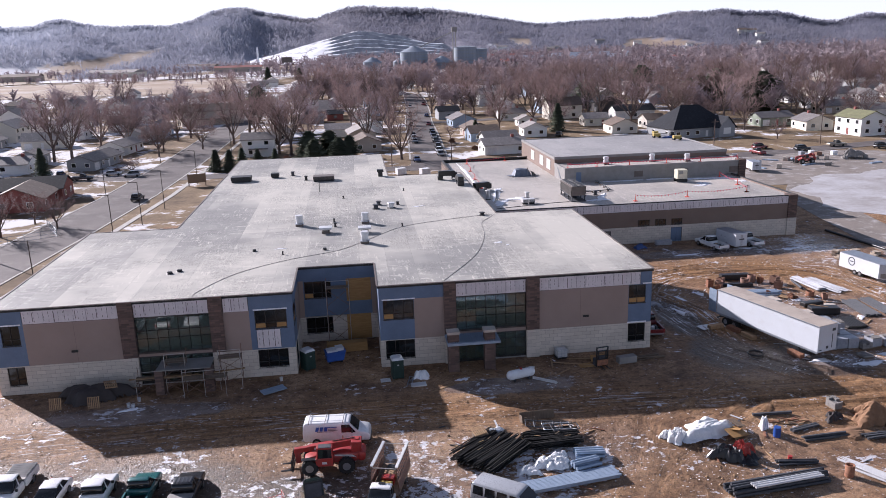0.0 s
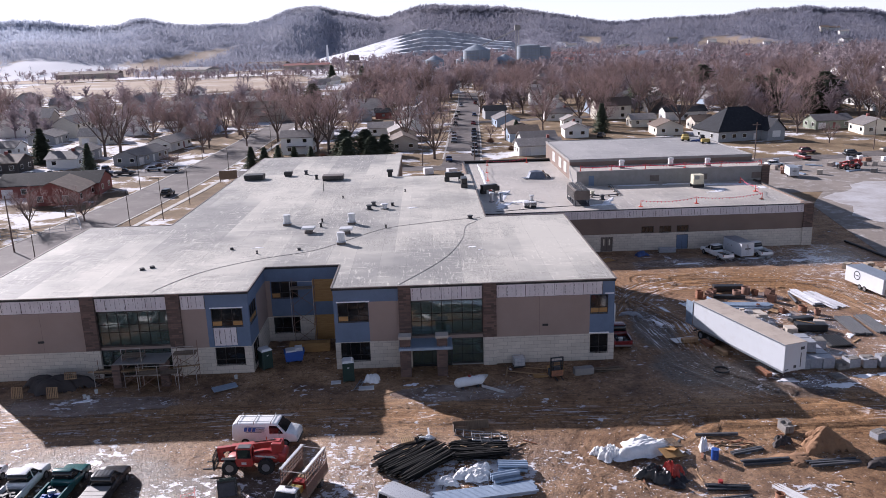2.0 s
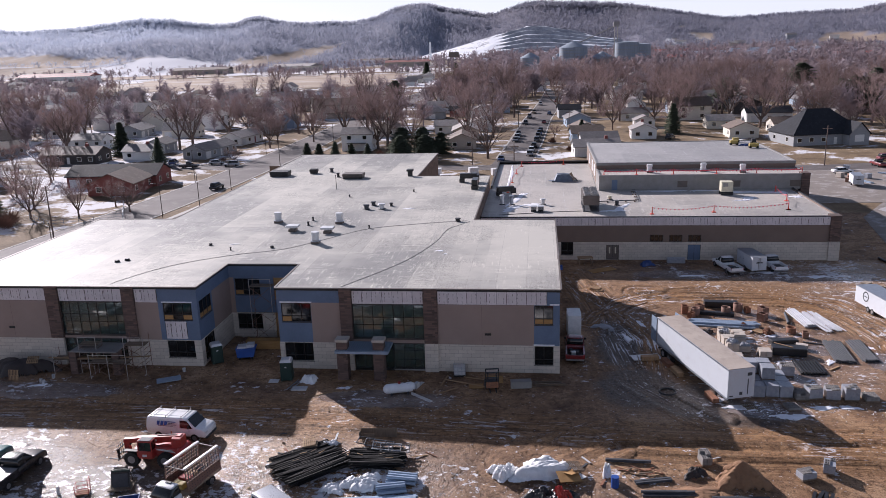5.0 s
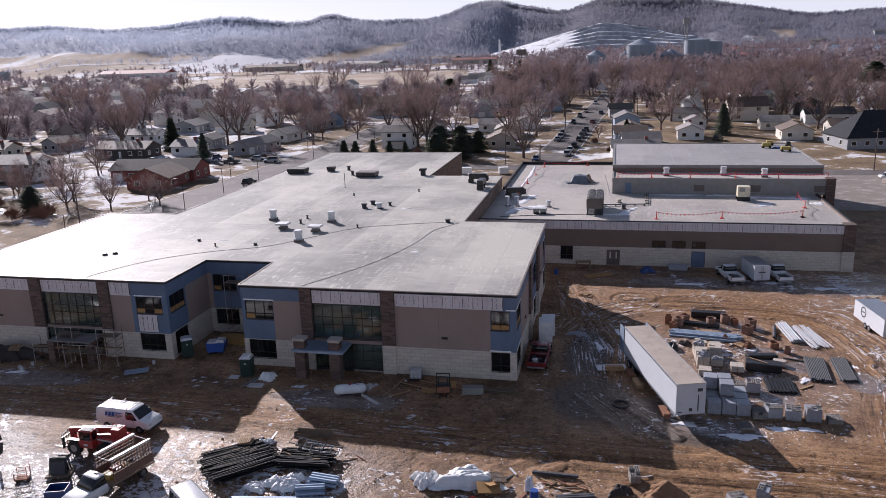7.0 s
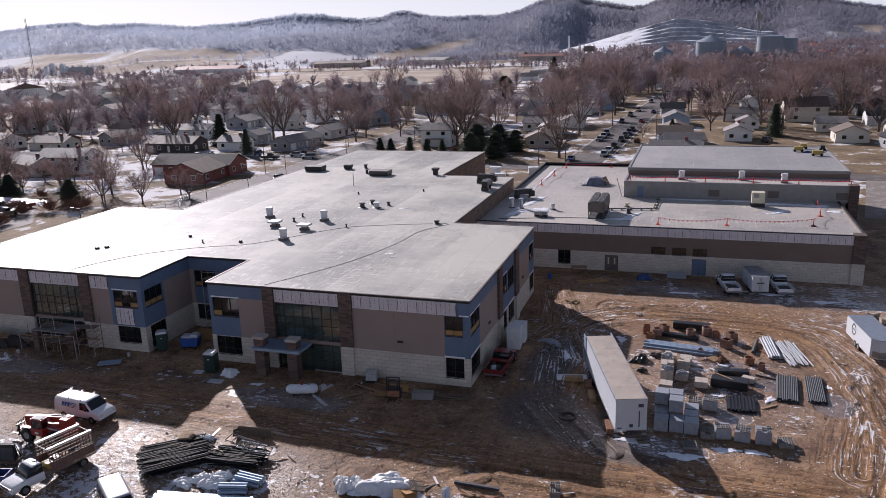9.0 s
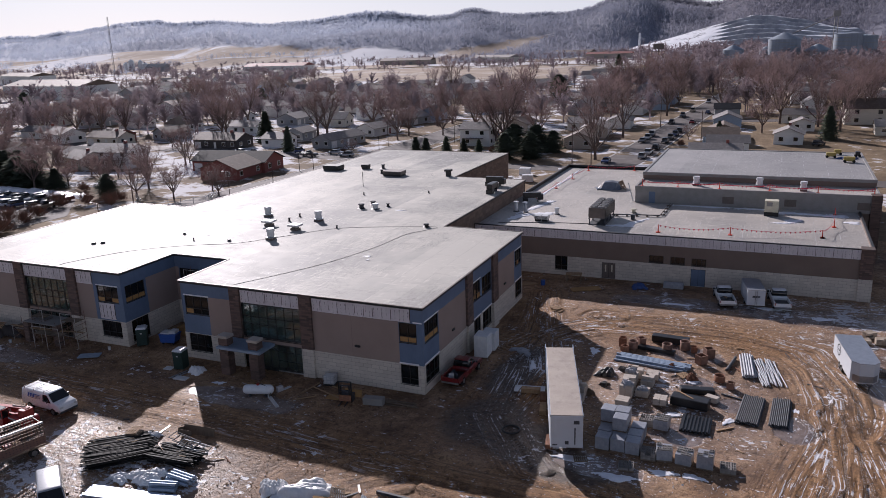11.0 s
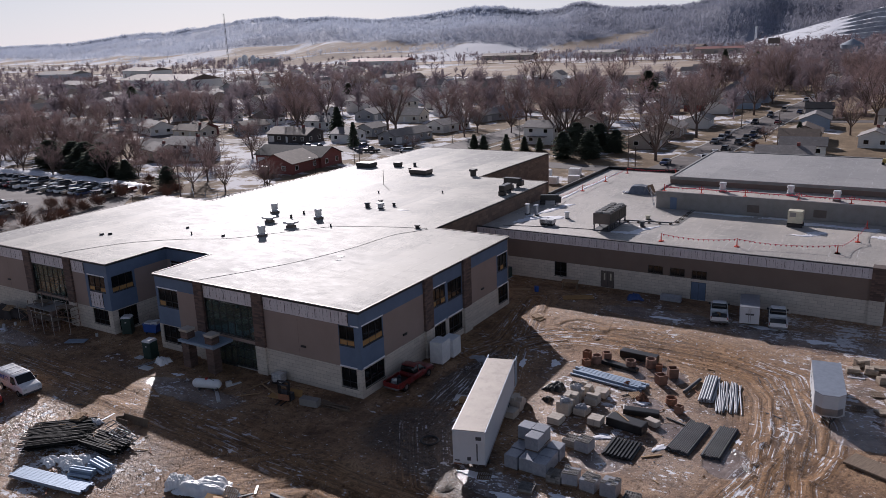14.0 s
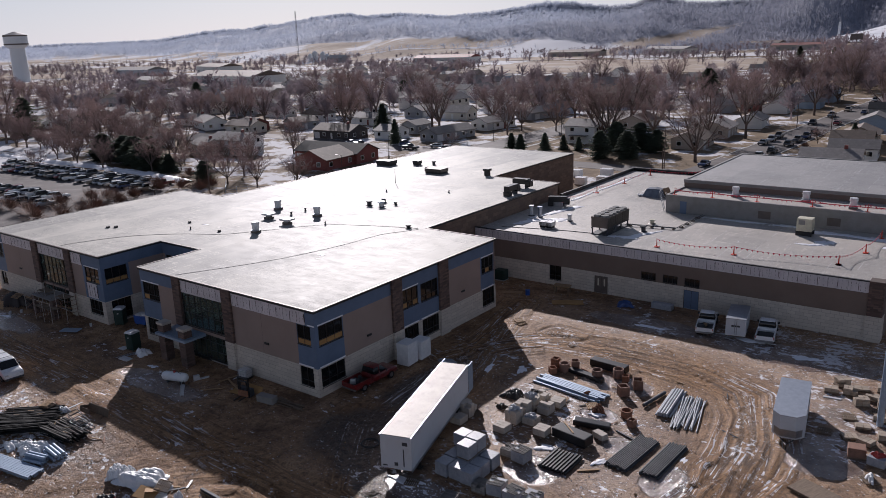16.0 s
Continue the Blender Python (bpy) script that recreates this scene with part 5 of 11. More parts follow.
# ---- vehicles ----
def hull(geo, poly, width, taper=(), m=None):
    """A side outline in x and z given breadth; taper lists (z, share of the width) from low to high."""
    def half(z):
        if not taper:
            return width / 2
        zs, ks = [a for a, b in taper], [b for a, b in taper]
        return width / 2 * float(np.interp(z, zs, ks))
    # soften the outline's corners, then round the flanks by stepping the outline in
    soft = []
    n = len(poly)
    for i in range(n):
        p, q, r = Vector(poly[i - 1]), Vector(poly[i]), Vector(poly[(i + 1) % n])
        for other in (p, r):
            d = other - q
            soft.append(q + d * min(0.3, 0.13 / max(d.length, 1e-6)))
    n = len(soft)
    area = sum(soft[i - 1].x * soft[i].y - soft[i].x * soft[i - 1].y for i in range(n))
    inward = []
    for i in range(n):
        e = soft[(i + 1) % n] - soft[i - 1]
        inward.append(Vector((-e.y, e.x)).normalized() * (1 if area > 0 else -1))
    v, f = [], []
    cuts = ((-1, 0.085), (-0.955, 0.025), (-0.84, 0.0), (0.84, 0.0), (0.955, 0.025), (1, 0.085)) if width > 0.5 else ((-1, 0.02), (1, 0.02))
    for s, inset in cuts:
        for q, w in zip(soft, inward):
            k = q + w * inset
            v.append((k.x, s * half(k.y), k.y))
    for c in range(len(cuts) - 1):
        f += [(c * n + i, c * n + (i + 1) % n, (c + 1) * n + (i + 1) % n, (c + 1) * n + i) for i in range(n)]
    f += [tuple(reversed(range(n))), tuple(range((len(cuts) - 1) * n, len(cuts) * n))]
    bm = bmesh.new()
    vs = [bm.verts.new(p) for p in v]
    for q in f:
        bm.faces.new([vs[i] for i in q])
    bmesh.ops.recalc_face_normals(bm, faces=bm.faces[:])
    return geo.take(bm, m, width > 0.5)


def wheels(root, xs, track, r=0.36, w=0.24):
    tyre = rim = None
    for x in xs:
        for s in (-1, 1):
            y = s * (track / 2 - w / 2)
            if tyre is None:
                tyre = part("wheel", Geo().tube((0, -w / 2, 0), (0, w / 2, 0), r, n=18).tube((0, -w / 2 - 0.01, 0), (0, -w / 2 + 0.01, 0), r * 0.85, n=18), "rubber", root, "", pose(x, y, r))
                rim = part("rim", Geo().tube((0, -w / 2 - 0.02, 0), (0, w / 2 + 0.02, 0), r * 0.58, n=14), "rim", tyre)
            else:
                shared("rim", rim, shared("wheel", tyre, root, pose(x, y, r)), pose(0, 0, 0))


def lamps(root, x0, x1, w, z):
    for s in (-1, 1):
        part("headlight", Geo().box(x1 - 0.06, x1 + 0.015, s * w * 0.36 - 0.16, s * w * 0.36 + 0.16, z - 0.1, z + 0.1), "steel_white", root, "clear headlight")
        part("tail_light", Geo().box(x0 - 0.015, x0 + 0.05, s * w * 0.43 - 0.08, s * w * 0.43 + 0.08, z - 0.08, z + 0.22), "red_paint", root, "red tail light")
    part("bumper", Geo().box(x1 - 0.1, x1 + 0.07, -w * 0.46, w * 0.46, 0.38, 0.58, None, 0.03), "grey_pipe", root, "dark bumper")
    part("bumper", Geo().box(x0 - 0.07, x0 + 0.1, -w * 0.46, w * 0.46, 0.42, 0.6, None, 0.03), "rim", root, "bright rear bumper")


def sedan(colour, label, m, kind="sedan", group=""):
    root = thing("car", label, "car", m, group)
    paint = "car_" + colour
    tall = 1.75 if kind == "suv" else 1.43
    low = [(-2.3, 0.28), (-2.36, 0.72), (-2.25, 0.95), (-1.6, 1.0), (0.85, 0.98), (2.0, 0.84), (2.32, 0.66), (2.32, 0.28)]
    part("body", hull(Geo(), low, 1.82, ((0.28, 0.93), (0.6, 1.0), (1.0, 0.94))), paint, root)
    back = -2.1 if kind == "suv" else -1.75
    cab = [(back, 0.97), (back + (0.25 if kind == "suv" else 0.65), tall - 0.03), (0.05, tall), (0.98, 0.97)]
    part("glass", hull(Geo(), cab, 1.66, ((0.97, 1.0), (tall, 0.80))), "car_glass", root)
    part("roof", hull(Geo(), [(back + (0.2 if kind == "suv" else 0.55), tall - 0.06), (back + (0.3 if kind == "suv" else 0.68), tall + 0.02), (0.02, tall + 0.03), (0.2, tall - 0.06)], 1.36, ()), paint, root)
    for x in (-0.55,):
        for s in (-1, 1):
            part("pillar", Geo().tube((x, s * 0.83, 0.97), (x + 0.03, s * 0.67, tall), 0.045, n=5), paint, root)
    wheels(root, (-1.4, 1.42), 1.80, 0.33, 0.22)
    lamps(root, -2.34, 2.30, 1.8, 0.68)
    return root


def pickup(colour, label, m, load=None, cover=False, crew=True, group="", flat=False):
    root = thing("pickup_truck", label, "pickup truck", m, group)
    paint = "car_" + colour
    cb = -0.6 if crew else -0.05
    front = [(cb, 0.42), (cb, 1.14), (1.25, 1.16), (2.65, 1.06), (2.85, 0.9), (2.88, 0.42)]
    part("body", hull(Geo(), front, 1.98, ((0.42, 0.94), (0.8, 1.0), (1.16, 0.95))), paint, root)
    part("cab_glass", hull(Geo(), [(cb + 0.04, 1.14), (cb + 0.18, 1.84), (0.62, 1.86), (1.42, 1.15)], 1.82, ((1.14, 1.0), (1.86, 0.84))), "car_glass", root)
    part("roof", hull(Geo(), [(cb + 0.12, 1.80), (cb + 0.2, 1.89), (0.58, 1.91), (0.75, 1.80)], 1.54), paint, root)
    for x in ((0.25,) if crew else ()):
        for s in (-1, 1):
            part("pillar", Geo().tube((x, s * 0.92, 1.14), (x - 0.02, s * 0.77, 1.84), 0.06, n=5), paint, root)
    for s in (-1, 1):
        part("mirror", Geo().box(1.0, 1.12, s * 1.08 - 0.1, s * 1.08 + 0.1, 1.15, 1.38, None, 0.02), "black_plastic", root)
        part("bed_side", hull(Geo(), [(-3.2, 0.5), (-3.2, 1.12), (cb - 0.04, 1.14), (cb - 0.04, 0.5)], 0.14, (), pose(0, s * 0.92, 0)), paint, root)
    part("tailgate", Geo().box(-3.24, -3.14, -0.86, 0.86, 0.62, 1.06, None, 0.02), paint, root)
    part("bed_floor", Geo().box(-3.17, cb - 0.05, -0.86, 0.86, 0.55, 0.68), "black_plastic", root)
    if cover:
        part("bed_cover", Geo().box(-3.18, cb - 0.06, -0.93, 0.93, 1.13, 1.19, None, 0.02), "hvac_grey", root, "grey folding bed cover")
        for k in range(3):
            part("cover_fold", Geo().box(-2.62 + 0.62 * k, -2.58 + 0.62 * k, -0.92, 0.92, 1.19, 1.20), "black_plastic", root)
        for k in range(5):
            part("roof_rib", Geo().box(cb + 0.3, 0.5, -0.62 + 0.28 * k, -0.56 + 0.28 * k, 1.905, 1.935), "grey_pipe", root)
    if flat:
        part("bed_cover", Geo().box(-3.22, cb - 0.06, -0.95, 0.95, 1.14, 1.20, None, 0.02), "hvac_grey", root, "ribbed grey bed cover")
        for k in range(7):
            part("cover_rib", Geo().box(-3.17 + 0.3 * k, -2.80 + 0.3 * k, -0.9, 0.9, 1.20, 1.22), "grey_pipe", root)
    wheels(root, (-2.0, 1.85), 1.98, 0.4, 0.27)
    lamps(root, -3.2, 2.84, 1.98, 0.86)
    if load:
        rng = random.Random(len(label))
        for k in range(7):
            w = rng.uniform(0.15, 0.4)
            x, y = rng.uniform(-2.6, cb - 0.5), rng.uniform(-0.55, 0.55)
            part("cargo", Geo().box(-w, w, -w * 0.6, w * 0.6, 0, rng.uniform(0.15, 0.5), None, 0.02), rng.choice(load), root, "", pose(x, y, 0.685, 0, 0, rng.uniform(0, 180)))
    return root


def box_van(colour, label, m, rack=True, windows=False, mark=False):
    root = thing("van", label, "van", m)
    paint = "car_" + colour
    side = [(-2.8, 0.42), (-2.86, 1.1), (-2.78, 2.0), (-2.6, 2.1), (0.9, 2.12), (1.15, 2.05), (1.85, 1.32), (2.72, 1.14), (2.86, 0.8), (2.86, 0.42)]
    part("body", hull(Geo(), side, 2.02, ((0.42, 0.94), (0.9, 1.0), (1.3, 0.98), (2.12, 0.84))), paint, root)
    part("windshield", Geo().add([(1.20, -0.80, 2.02), (1.20, 0.80, 2.02), (1.88, 0.90, 1.345), (1.88, -0.90, 1.345)], [(0, 3, 2, 1)]), "car_glass", root)
    for s in (-1, 1):
        def pane(x0, x1, x2, x3):
            q = [(x0, s * 0.998, 1.25), (x1, s * 0.998, 1.25), (x2, s * 0.90, 1.93), (x3, s * 0.90, 1.93)]
            part("side_window", Geo().add([(a, b + s * 0.012, c) for a, b, c in q], [(0, 1, 2, 3) if s < 0 else (3, 2, 1, 0)]), "car_glass", root)
        pane(0.45, 1.68, 1.10, 0.45)
        if windows:
            for x in (-2.6, -1.6, -0.6):
                pane(x, x + 0.88, x + 0.84, x + 0.04)
        part("mirror", Geo().box(1.3, 1.42, s * 1.14 - 0.1, s * 1.14 + 0.1, 1.3, 1.55, None, 0.02), "black_plastic", root)
    part("rear_window", Geo().box(-2.875, -2.83, -0.7, 0.7, 1.3, 1.85), "car_glass", root)
    if rack:
        for x in (-2.3, -0.9, 0.6):
            part("roof_bar", Geo().tube((x, -0.85, 2.22), (x, 0.85, 2.22), 0.03, n=6).tube((x, -0.85, 2.05), (x, -0.85, 2.3), 0.03, n=6).tube((x, 0.85, 2.05), (x, 0.85, 2.3), 0.03, n=6), "rim", root, "chrome ladder bar")
    for y in (-0.45, 0.45) if rack else ():
        part("roof_rib", Geo().box(-2.4, 0.6, y - 0.02, y + 0.02, 2.105, 2.135), paint, root)
    if mark:
        tilt = pose(0, -1.0, 1.55, -8.5, 0, 0)
        bars = Geo()
        for k in range(3):
            bars.add([(-1.75 + 0.36 * k, -0.02, -0.12), (-1.5 + 0.36 * k, -0.02, -0.12), (-1.4 + 0.36 * k, -0.02, 0.25), (-1.68 + 0.36 * k, -0.02, 0.25)], [(0, 1, 2, 3)], False, tilt)
        bars.box(-0.7, 0.1, -0.022, -0.02, 0.18, 0.25, tilt)
        part("marking", bars, "blue_plastic", root, "blue slanted marking shapes on the side")
        txt = Geo()
        for k, (a, b) in enumerate(((-0.65, 0.0), (-0.7, 0.15), (-1.6, -0.2))):
            txt.box(a, b, -0.022, -0.02, 0.05 - 0.12 * k, 0.09 - 0.12 * k, tilt)
        part("lettering", txt, "grey_pipe", root, "small grey bars of lettering")
    wheels(root, (-1.7, 1.75), 2.0, 0.37, 0.24)
    lamps(root, -2.84, 2.82, 2.0, 0.88)
    return root


pickup("white", "white pickup truck with a ribbed bed cover, parked on frozen mud", pose(-27.5, 56.2, 0, 0, 0, -92), flat=True)
sedan("white", "white sedan parked in the muddy row beside the site", pose(-24.1, 54.9, 0, 0, 0, -93))
pickup("white", "white pickup truck with an empty open bed, nose to the school", pose(-20.6, 54.2, 0, 0, 0, 88), load=("grey_pipe", "black_plastic"))
pickup("teal", "dark teal pickup truck with a loaded open bed", pose(-17.3, 53.9, 0, 0, 0, 87), load=("blue_plastic", "steel_white", "grey_pipe"), crew=False)
pickup("black", "black pickup truck with grey bed and cab, parked in the row", pose(-13.9, 53.4, 0, 0, 0, 87), cover=True)
box_van("white", "white work van with blue markings and roof ladder bars", pose(-2.7, 60.9, 0, 0, 0, -5), mark=True)
box_van("silver", "silver passenger van with dark side windows", pose(9.9, 48.4, 0, 0, 0, -38), rack=False, windows=True)
pickup("white", "white crew-cab pickup with tools in its open bed", pose(55.6, 113.5, 0, 0, 0, 103), load=("grey_pipe", "wood", "black_plastic"))
pickup("white", "white pickup truck with an empty bed beside the trailer", pose(62.0, 114.4, 0, 0, 0, 100))
pickup("red", "red pickup truck in the shade of the school wall", pose(32.6, 81.3, 0, 0, 0, 88), load=("steel_white", "grey_pipe"))


def enclosed_trailer(m, length, width, height, label, mark, wedge=True):
    """Enclosed cargo trailer, nose towards +x."""
    root = thing("cargo_trailer", label, "trailer", m)
    a, b, f = -length / 2, length / 2, 0.55
    nose = [(a, -width / 2), (b - (0.7 if wedge else 0.05), -width / 2), (b, -width * 0.25), (b, width * 0.25), (b - (0.7 if wedge else 0.05), width / 2), (a, width / 2)]
    part("body", Geo().prism(nose, f, height), "trailer_white", root)
    part("roof", Geo().prism([(x * 1.002, y * 1.01) for x, y in nose], height, height + 0.06), "steel_galv", root, "dull metal roof")
    part("skirt", Geo().prism([(x * 1.003, y * 1.012) for x, y in nose], f - 0.02, f + 0.1), "steel_white", root)
    part("stone_guard", Geo().prism([(b - 0.72, -width / 2 - 0.01), (b + 0.012, -width * 0.25 - 0.01), (b + 0.012, width * 0.25 + 0.01), (b - 0.72, width / 2 + 0.01)], f + 0.11, f + 0.75), "rim", root, "grey stone guard on the nose")
    part("side_door", Geo().box(b - 2.2, b - 1.4, width / 2 + 0.004, width / 2 + 0.03, f + 0.15, height - 0.35), "trailer_white", root, "closed side door")
    part("door_bar", Geo().tube((a - 0.02, -0.1, f + 0.1), (a - 0.02, -0.1, height - 0.1), 0.03, n=6).tube((a - 0.02, 0.1, f + 0.1), (a - 0.02, 0.1, height - 0.1), 0.03, n=6), "rim", root)
    if mark == "ring":
        for s in (-1, 1):
            g, n = Geo(), 28
            v = []
            for rr in (0.62, 0.48):
                v += [(-1.6 + rr * math.cos(2 * math.pi * i / n), s * (width / 2 + 0.02), 1.75 + rr * math.sin(2 * math.pi * i / n)) for i in range(n)]
            g.add(v, [(i, (i + 1) % n, n + (i + 1) % n, n + i) for i in range(n)])
            g.box(-1.9, -1.3, s * (width / 2 + 0.012) - 0.008, s * (width / 2 + 0.012) + 0.008, 1.68, 1.8)
            part("marking", g, "grey_pipe", root, "dark ring-shaped marking")
    elif mark:
        part("marking", Geo().box(a - 0.03, a - 0.022, -0.45, 0.45, 1.55, 1.75), "grey_pipe", root, "dark bar of lettering")
        part("marking", Geo().box(0.1, 1.2, width / 2 + 0.004, width / 2 + 0.01, 1.5, 1.72), "grey_pipe", root, "dark bar of lettering")
    part("tongue", Geo().tube((b - 0.2, -0.6, 0.5), (b + 1.1, 0, 0.5), 0.06, n=6).tube((b - 0.2, 0.6, 0.5), (b + 1.1, 0, 0.5), 0.06, n=6).tube((b + 1.0, 0, 0.0), (b + 1.0, 0, 0.75), 0.05, n=6), "black_plastic", root, "black drawbar with a jack")
    wheels(root, (-length * 0.12, -length * 0.12 + 0.9) if length > 6 else (-0.3,), width + 0.05, 0.36, 0.22)
    return root


enclosed_trailer(pose(69.3, 94.75, 0, 0, 0, -81), 7.7, 2.5, 2.5, "white enclosed trailer with a dark ring marking, nose first", "ring")
enclosed_trailer(pose(59.0, 113.6, 0, 0, 0, 101), 4.9, 2.1, 2.45, "small white cargo trailer parked between two pickups", "bar", wedge=False)


def semi_trailer(m):
    """Long dry-van trailer; its nose looks along +x, doors at the far end stand open."""
    root = thing("semi_trailer", "long white semi trailer with grey roof, standing alone on the mud", "trailer", m)
    L, W, H, f = 14.2, 2.6, 4.02, 1.18
    part("body", Geo().box(-L / 2, L / 2, -W / 2, W / 2, f, H - 0.03, None, 0.04), "trailer_white", root)
    part("roof", Geo().box(-L / 2 + 0.03, L / 2 - 0.03, -W / 2 + 0.03, W / 2 - 0.03, H - 0.028, H + 0.03, None, 0.02), "trailer_roof", root, "dirty grey sheet roof")
    for s in (-1, 1):
        part("top_rail", Geo().box(-L / 2, L / 2, s * (W / 2) - 0.03, s * (W / 2) + 0.03, H - 0.12, H + 0.012), "steel_galv", root)
        part("bottom_rail", Geo().box(-L / 2, L / 2, s * (W / 2) - 0.02, s * (W / 2) + 0.025, f - 0.1, f + 0.12), "steel_galv", root)
        part("landing_leg", Geo().box(L / 2 - 2.6, L / 2 - 2.42, s * 0.95 - 0.09, s * 0.95 + 0.09, 0.12, f).box(L / 2 - 2.75, L / 2 - 2.25, s * 0.95 - 0.2, s * 0.95 + 0.2, 0.0, 0.12), "black_plastic", root, "dark landing leg with foot plate")
        part("rear_door", Geo().box(-L / 2 - 1.2, -L / 2 - 0.02, s * (W / 2 + 0.05) - 0.03, s * (W / 2 + 0.05) + 0.03, f, H - 0.1), "steel_blue", root, "open blue-grey rear door")
    part("nose_plate", Geo().box(L / 2, L / 2 + 0.012, -0.15, 0.15, f + 0.3, f + 0.6).box(L / 2, L / 2 + 0.012, -1.15, -0.75, f + 0.2, f + 0.3).box(L / 2, L / 2 + 0.012, 0.55, 1.0, f + 2.1, f + 2.4).box(L / 2, L / 2 + 0.012, 0.6, 0.7, f + 0.3, f + 1.8), "grey_pipe", root, "dark couplings and marks on the nose")
    part("axle_frame", Geo().box(-L / 2 + 0.8, -L / 2 + 3.8, -0.5, 0.5, 0.6, f), "black_plastic", root)
    for x in (-L / 2 + 1.5, -L / 2 + 2.8):
        for s in (-1, 1):
            w = part("wheel", Geo().tube((x, s * 1.28, 0.5), (x, s * 0.72, 0.5), 0.5, n=18), "rubber", root)
            part("rim", Geo().tube((x, s * 1.29, 0.5), (x, s * 1.1, 0.5), 0.28, n=14), "rim", w)
    part("underride_bar", Geo().box(-L / 2 - 0.05, -L / 2 + 0.05, -1.1, 1.1, 0.45, 0.6).box(-L / 2 - 0.04, -L / 2 + 0.04, -0.7, -0.6, 0.6, f).box(-L / 2 - 0.04, -L / 2 + 0.04, 0.6, 0.7, 0.6, f), "grey_pipe", root)
    return root


semi_trailer(pose(44.6, 75.4, 0, 0, 0, -72.6))


def telehandler(m, label):
    """Red telescopic handler; forks along +x."""
    root = thing("telehandler", label, "telehandler", m)
    part("chassis", hull(Geo(), [(-2.4, 0.75), (-2.55, 1.5), (-1.2, 1.6), (1.0, 1.25), (1.9, 1.1), (1.95, 0.75)], 1.3), "red_paint", root)
    part("engine_cover", hull(Geo(), [(-1.6, 1.0), (-1.7, 1.65), (0.2, 1.7), (0.5, 1.0)], 0.7, (), pose(0, -0.85, 0)), "red_paint", root)
    part("boom", Geo().box(-2.6, 1.5, -0.24, 0.24, -0.26, 0.26, pose(0, -0.1, 1.95, 0, 6, 0), 0.03), "red_paint", root, "heavy red telescopic boom")
    part("boom_tip", Geo().box(1.3, 2.7, -0.18, 0.18, -0.2, 0.2, pose(0, -0.1, 1.95, 0, 6, 0), 0.03).box(2.3, 2.75, -0.15, 0.15, -1.1, 0.1, pose(0, -0.1, 1.95, 0, 6, 0), 0.03), "red_paint", root)
    part("boom_marking", Geo().box(-0.4, 1.1, 0.245, 0.255, -0.12, 0.1, pose(0, -0.1, 1.95, 0, 6, 0)), "steel_white", root, "white lettering bar on the boom")
    part("stripe", Geo().add([(-2.3, 0.665, 1.15), (-0.6, 0.665, 1.35), (-0.5, 0.665, 1.5), (-2.0, 0.665, 1.38)], [(3, 2, 1, 0)]), "steel_white", root)
    part("boom_pivot", Geo().box(-2.75, -1.9, -0.5, 0.55, 1.2, 2.4, None, 0.05), "red_paint", root)
    cab = part("cab", Geo().box(-0.45, 0.95, 0.35, 1.15, 0.75, 1.45, None, 0.04).box(-0.42, 0.85, 0.38, 1.12, 2.22, 2.34, None, 0.03), "red_paint", root, "open red operator cab")
    for x in (-0.4, 0.8):
        for y in (0.42, 1.1):
            part("cab_post", Geo().tube((x, y, 1.4), (x * 0.95, y, 2.24), 0.05, n=6), "red_paint", cab)
    part("cab_glass", Geo().box(-0.36, 0.76, 0.43, 1.09, 1.45, 2.21), "car_glass", cab)
    part("roof_grille", Geo().box(-0.3, 0.7, 0.45, 1.05, 2.34, 2.38), "grey_pipe", cab)
    carriage = Geo()
    for z in (0.36, 0.8, 1.3):
        carriage.box(2.77, 2.88, -0.75, 0.95, z - 0.05, z + 0.05)
    for k in range(7):
        carriage.tube((2.82, -0.72 + 0.27 * k, 0.36), (2.82, -0.72 + 0.27 * k, 1.75 - 0.05 * abs(k - 3)), 0.03, n=5)
    part("fork_carriage", carriage.tube((2.82, -0.72, 1.6), (2.82, 0.9, 1.6), 0.03, n=5), "black_plastic", root, "open black fork carriage")
    part("lift_cylinder", Geo().tube((-1.2, 0.15, 1.35), (0.9, 0.15, 1.62), 0.09, n=8).tube((0.9, 0.15, 1.62), (1.3, 0.15, 1.67), 0.05, n=8), "grey_pipe", root)
    part("tilt_cylinder", Geo().tube((2.05, -0.1, 1.5), (2.75, -0.1, 0.8), 0.07, n=8), "grey_pipe", root)
    part("hose", Geo().tube((-2.2, -0.1, 2.5), (-0.4, -0.1, 2.3), 0.04, n=6), "black_plastic", root)
    part("counterweight", hull(Geo(), [(-3.0, 0.8), (-3.1, 1.5), (-2.5, 1.7), (-2.4, 0.8)], 1.5), "red_paint", root)
    part("exhaust", Geo().tube((-1.2, -0.9, 1.6), (-1.2, -0.9, 2.3), 0.05, n=7), "rust", root)
    part("mudguard", Geo().box(0.75, 2.1, 0.78, 1.18, 1.36, 1.42, None, 0.02), "black_plastic", root)
    part("decal", Geo().box(0.05, 0.45, 1.152, 1.158, 0.95, 1.15), "steel_white", cab, "pale decal on the cab door")
    for y in (-0.5, 0.65):
        part("fork", Geo().box(2.9, 3.8, y - 0.07, y + 0.07, 0.3, 0.37).box(2.86, 2.96, y - 0.07, y + 0.07, 0.3, 1.2), "black_plastic", root, "black lifting fork")
    tyre = None
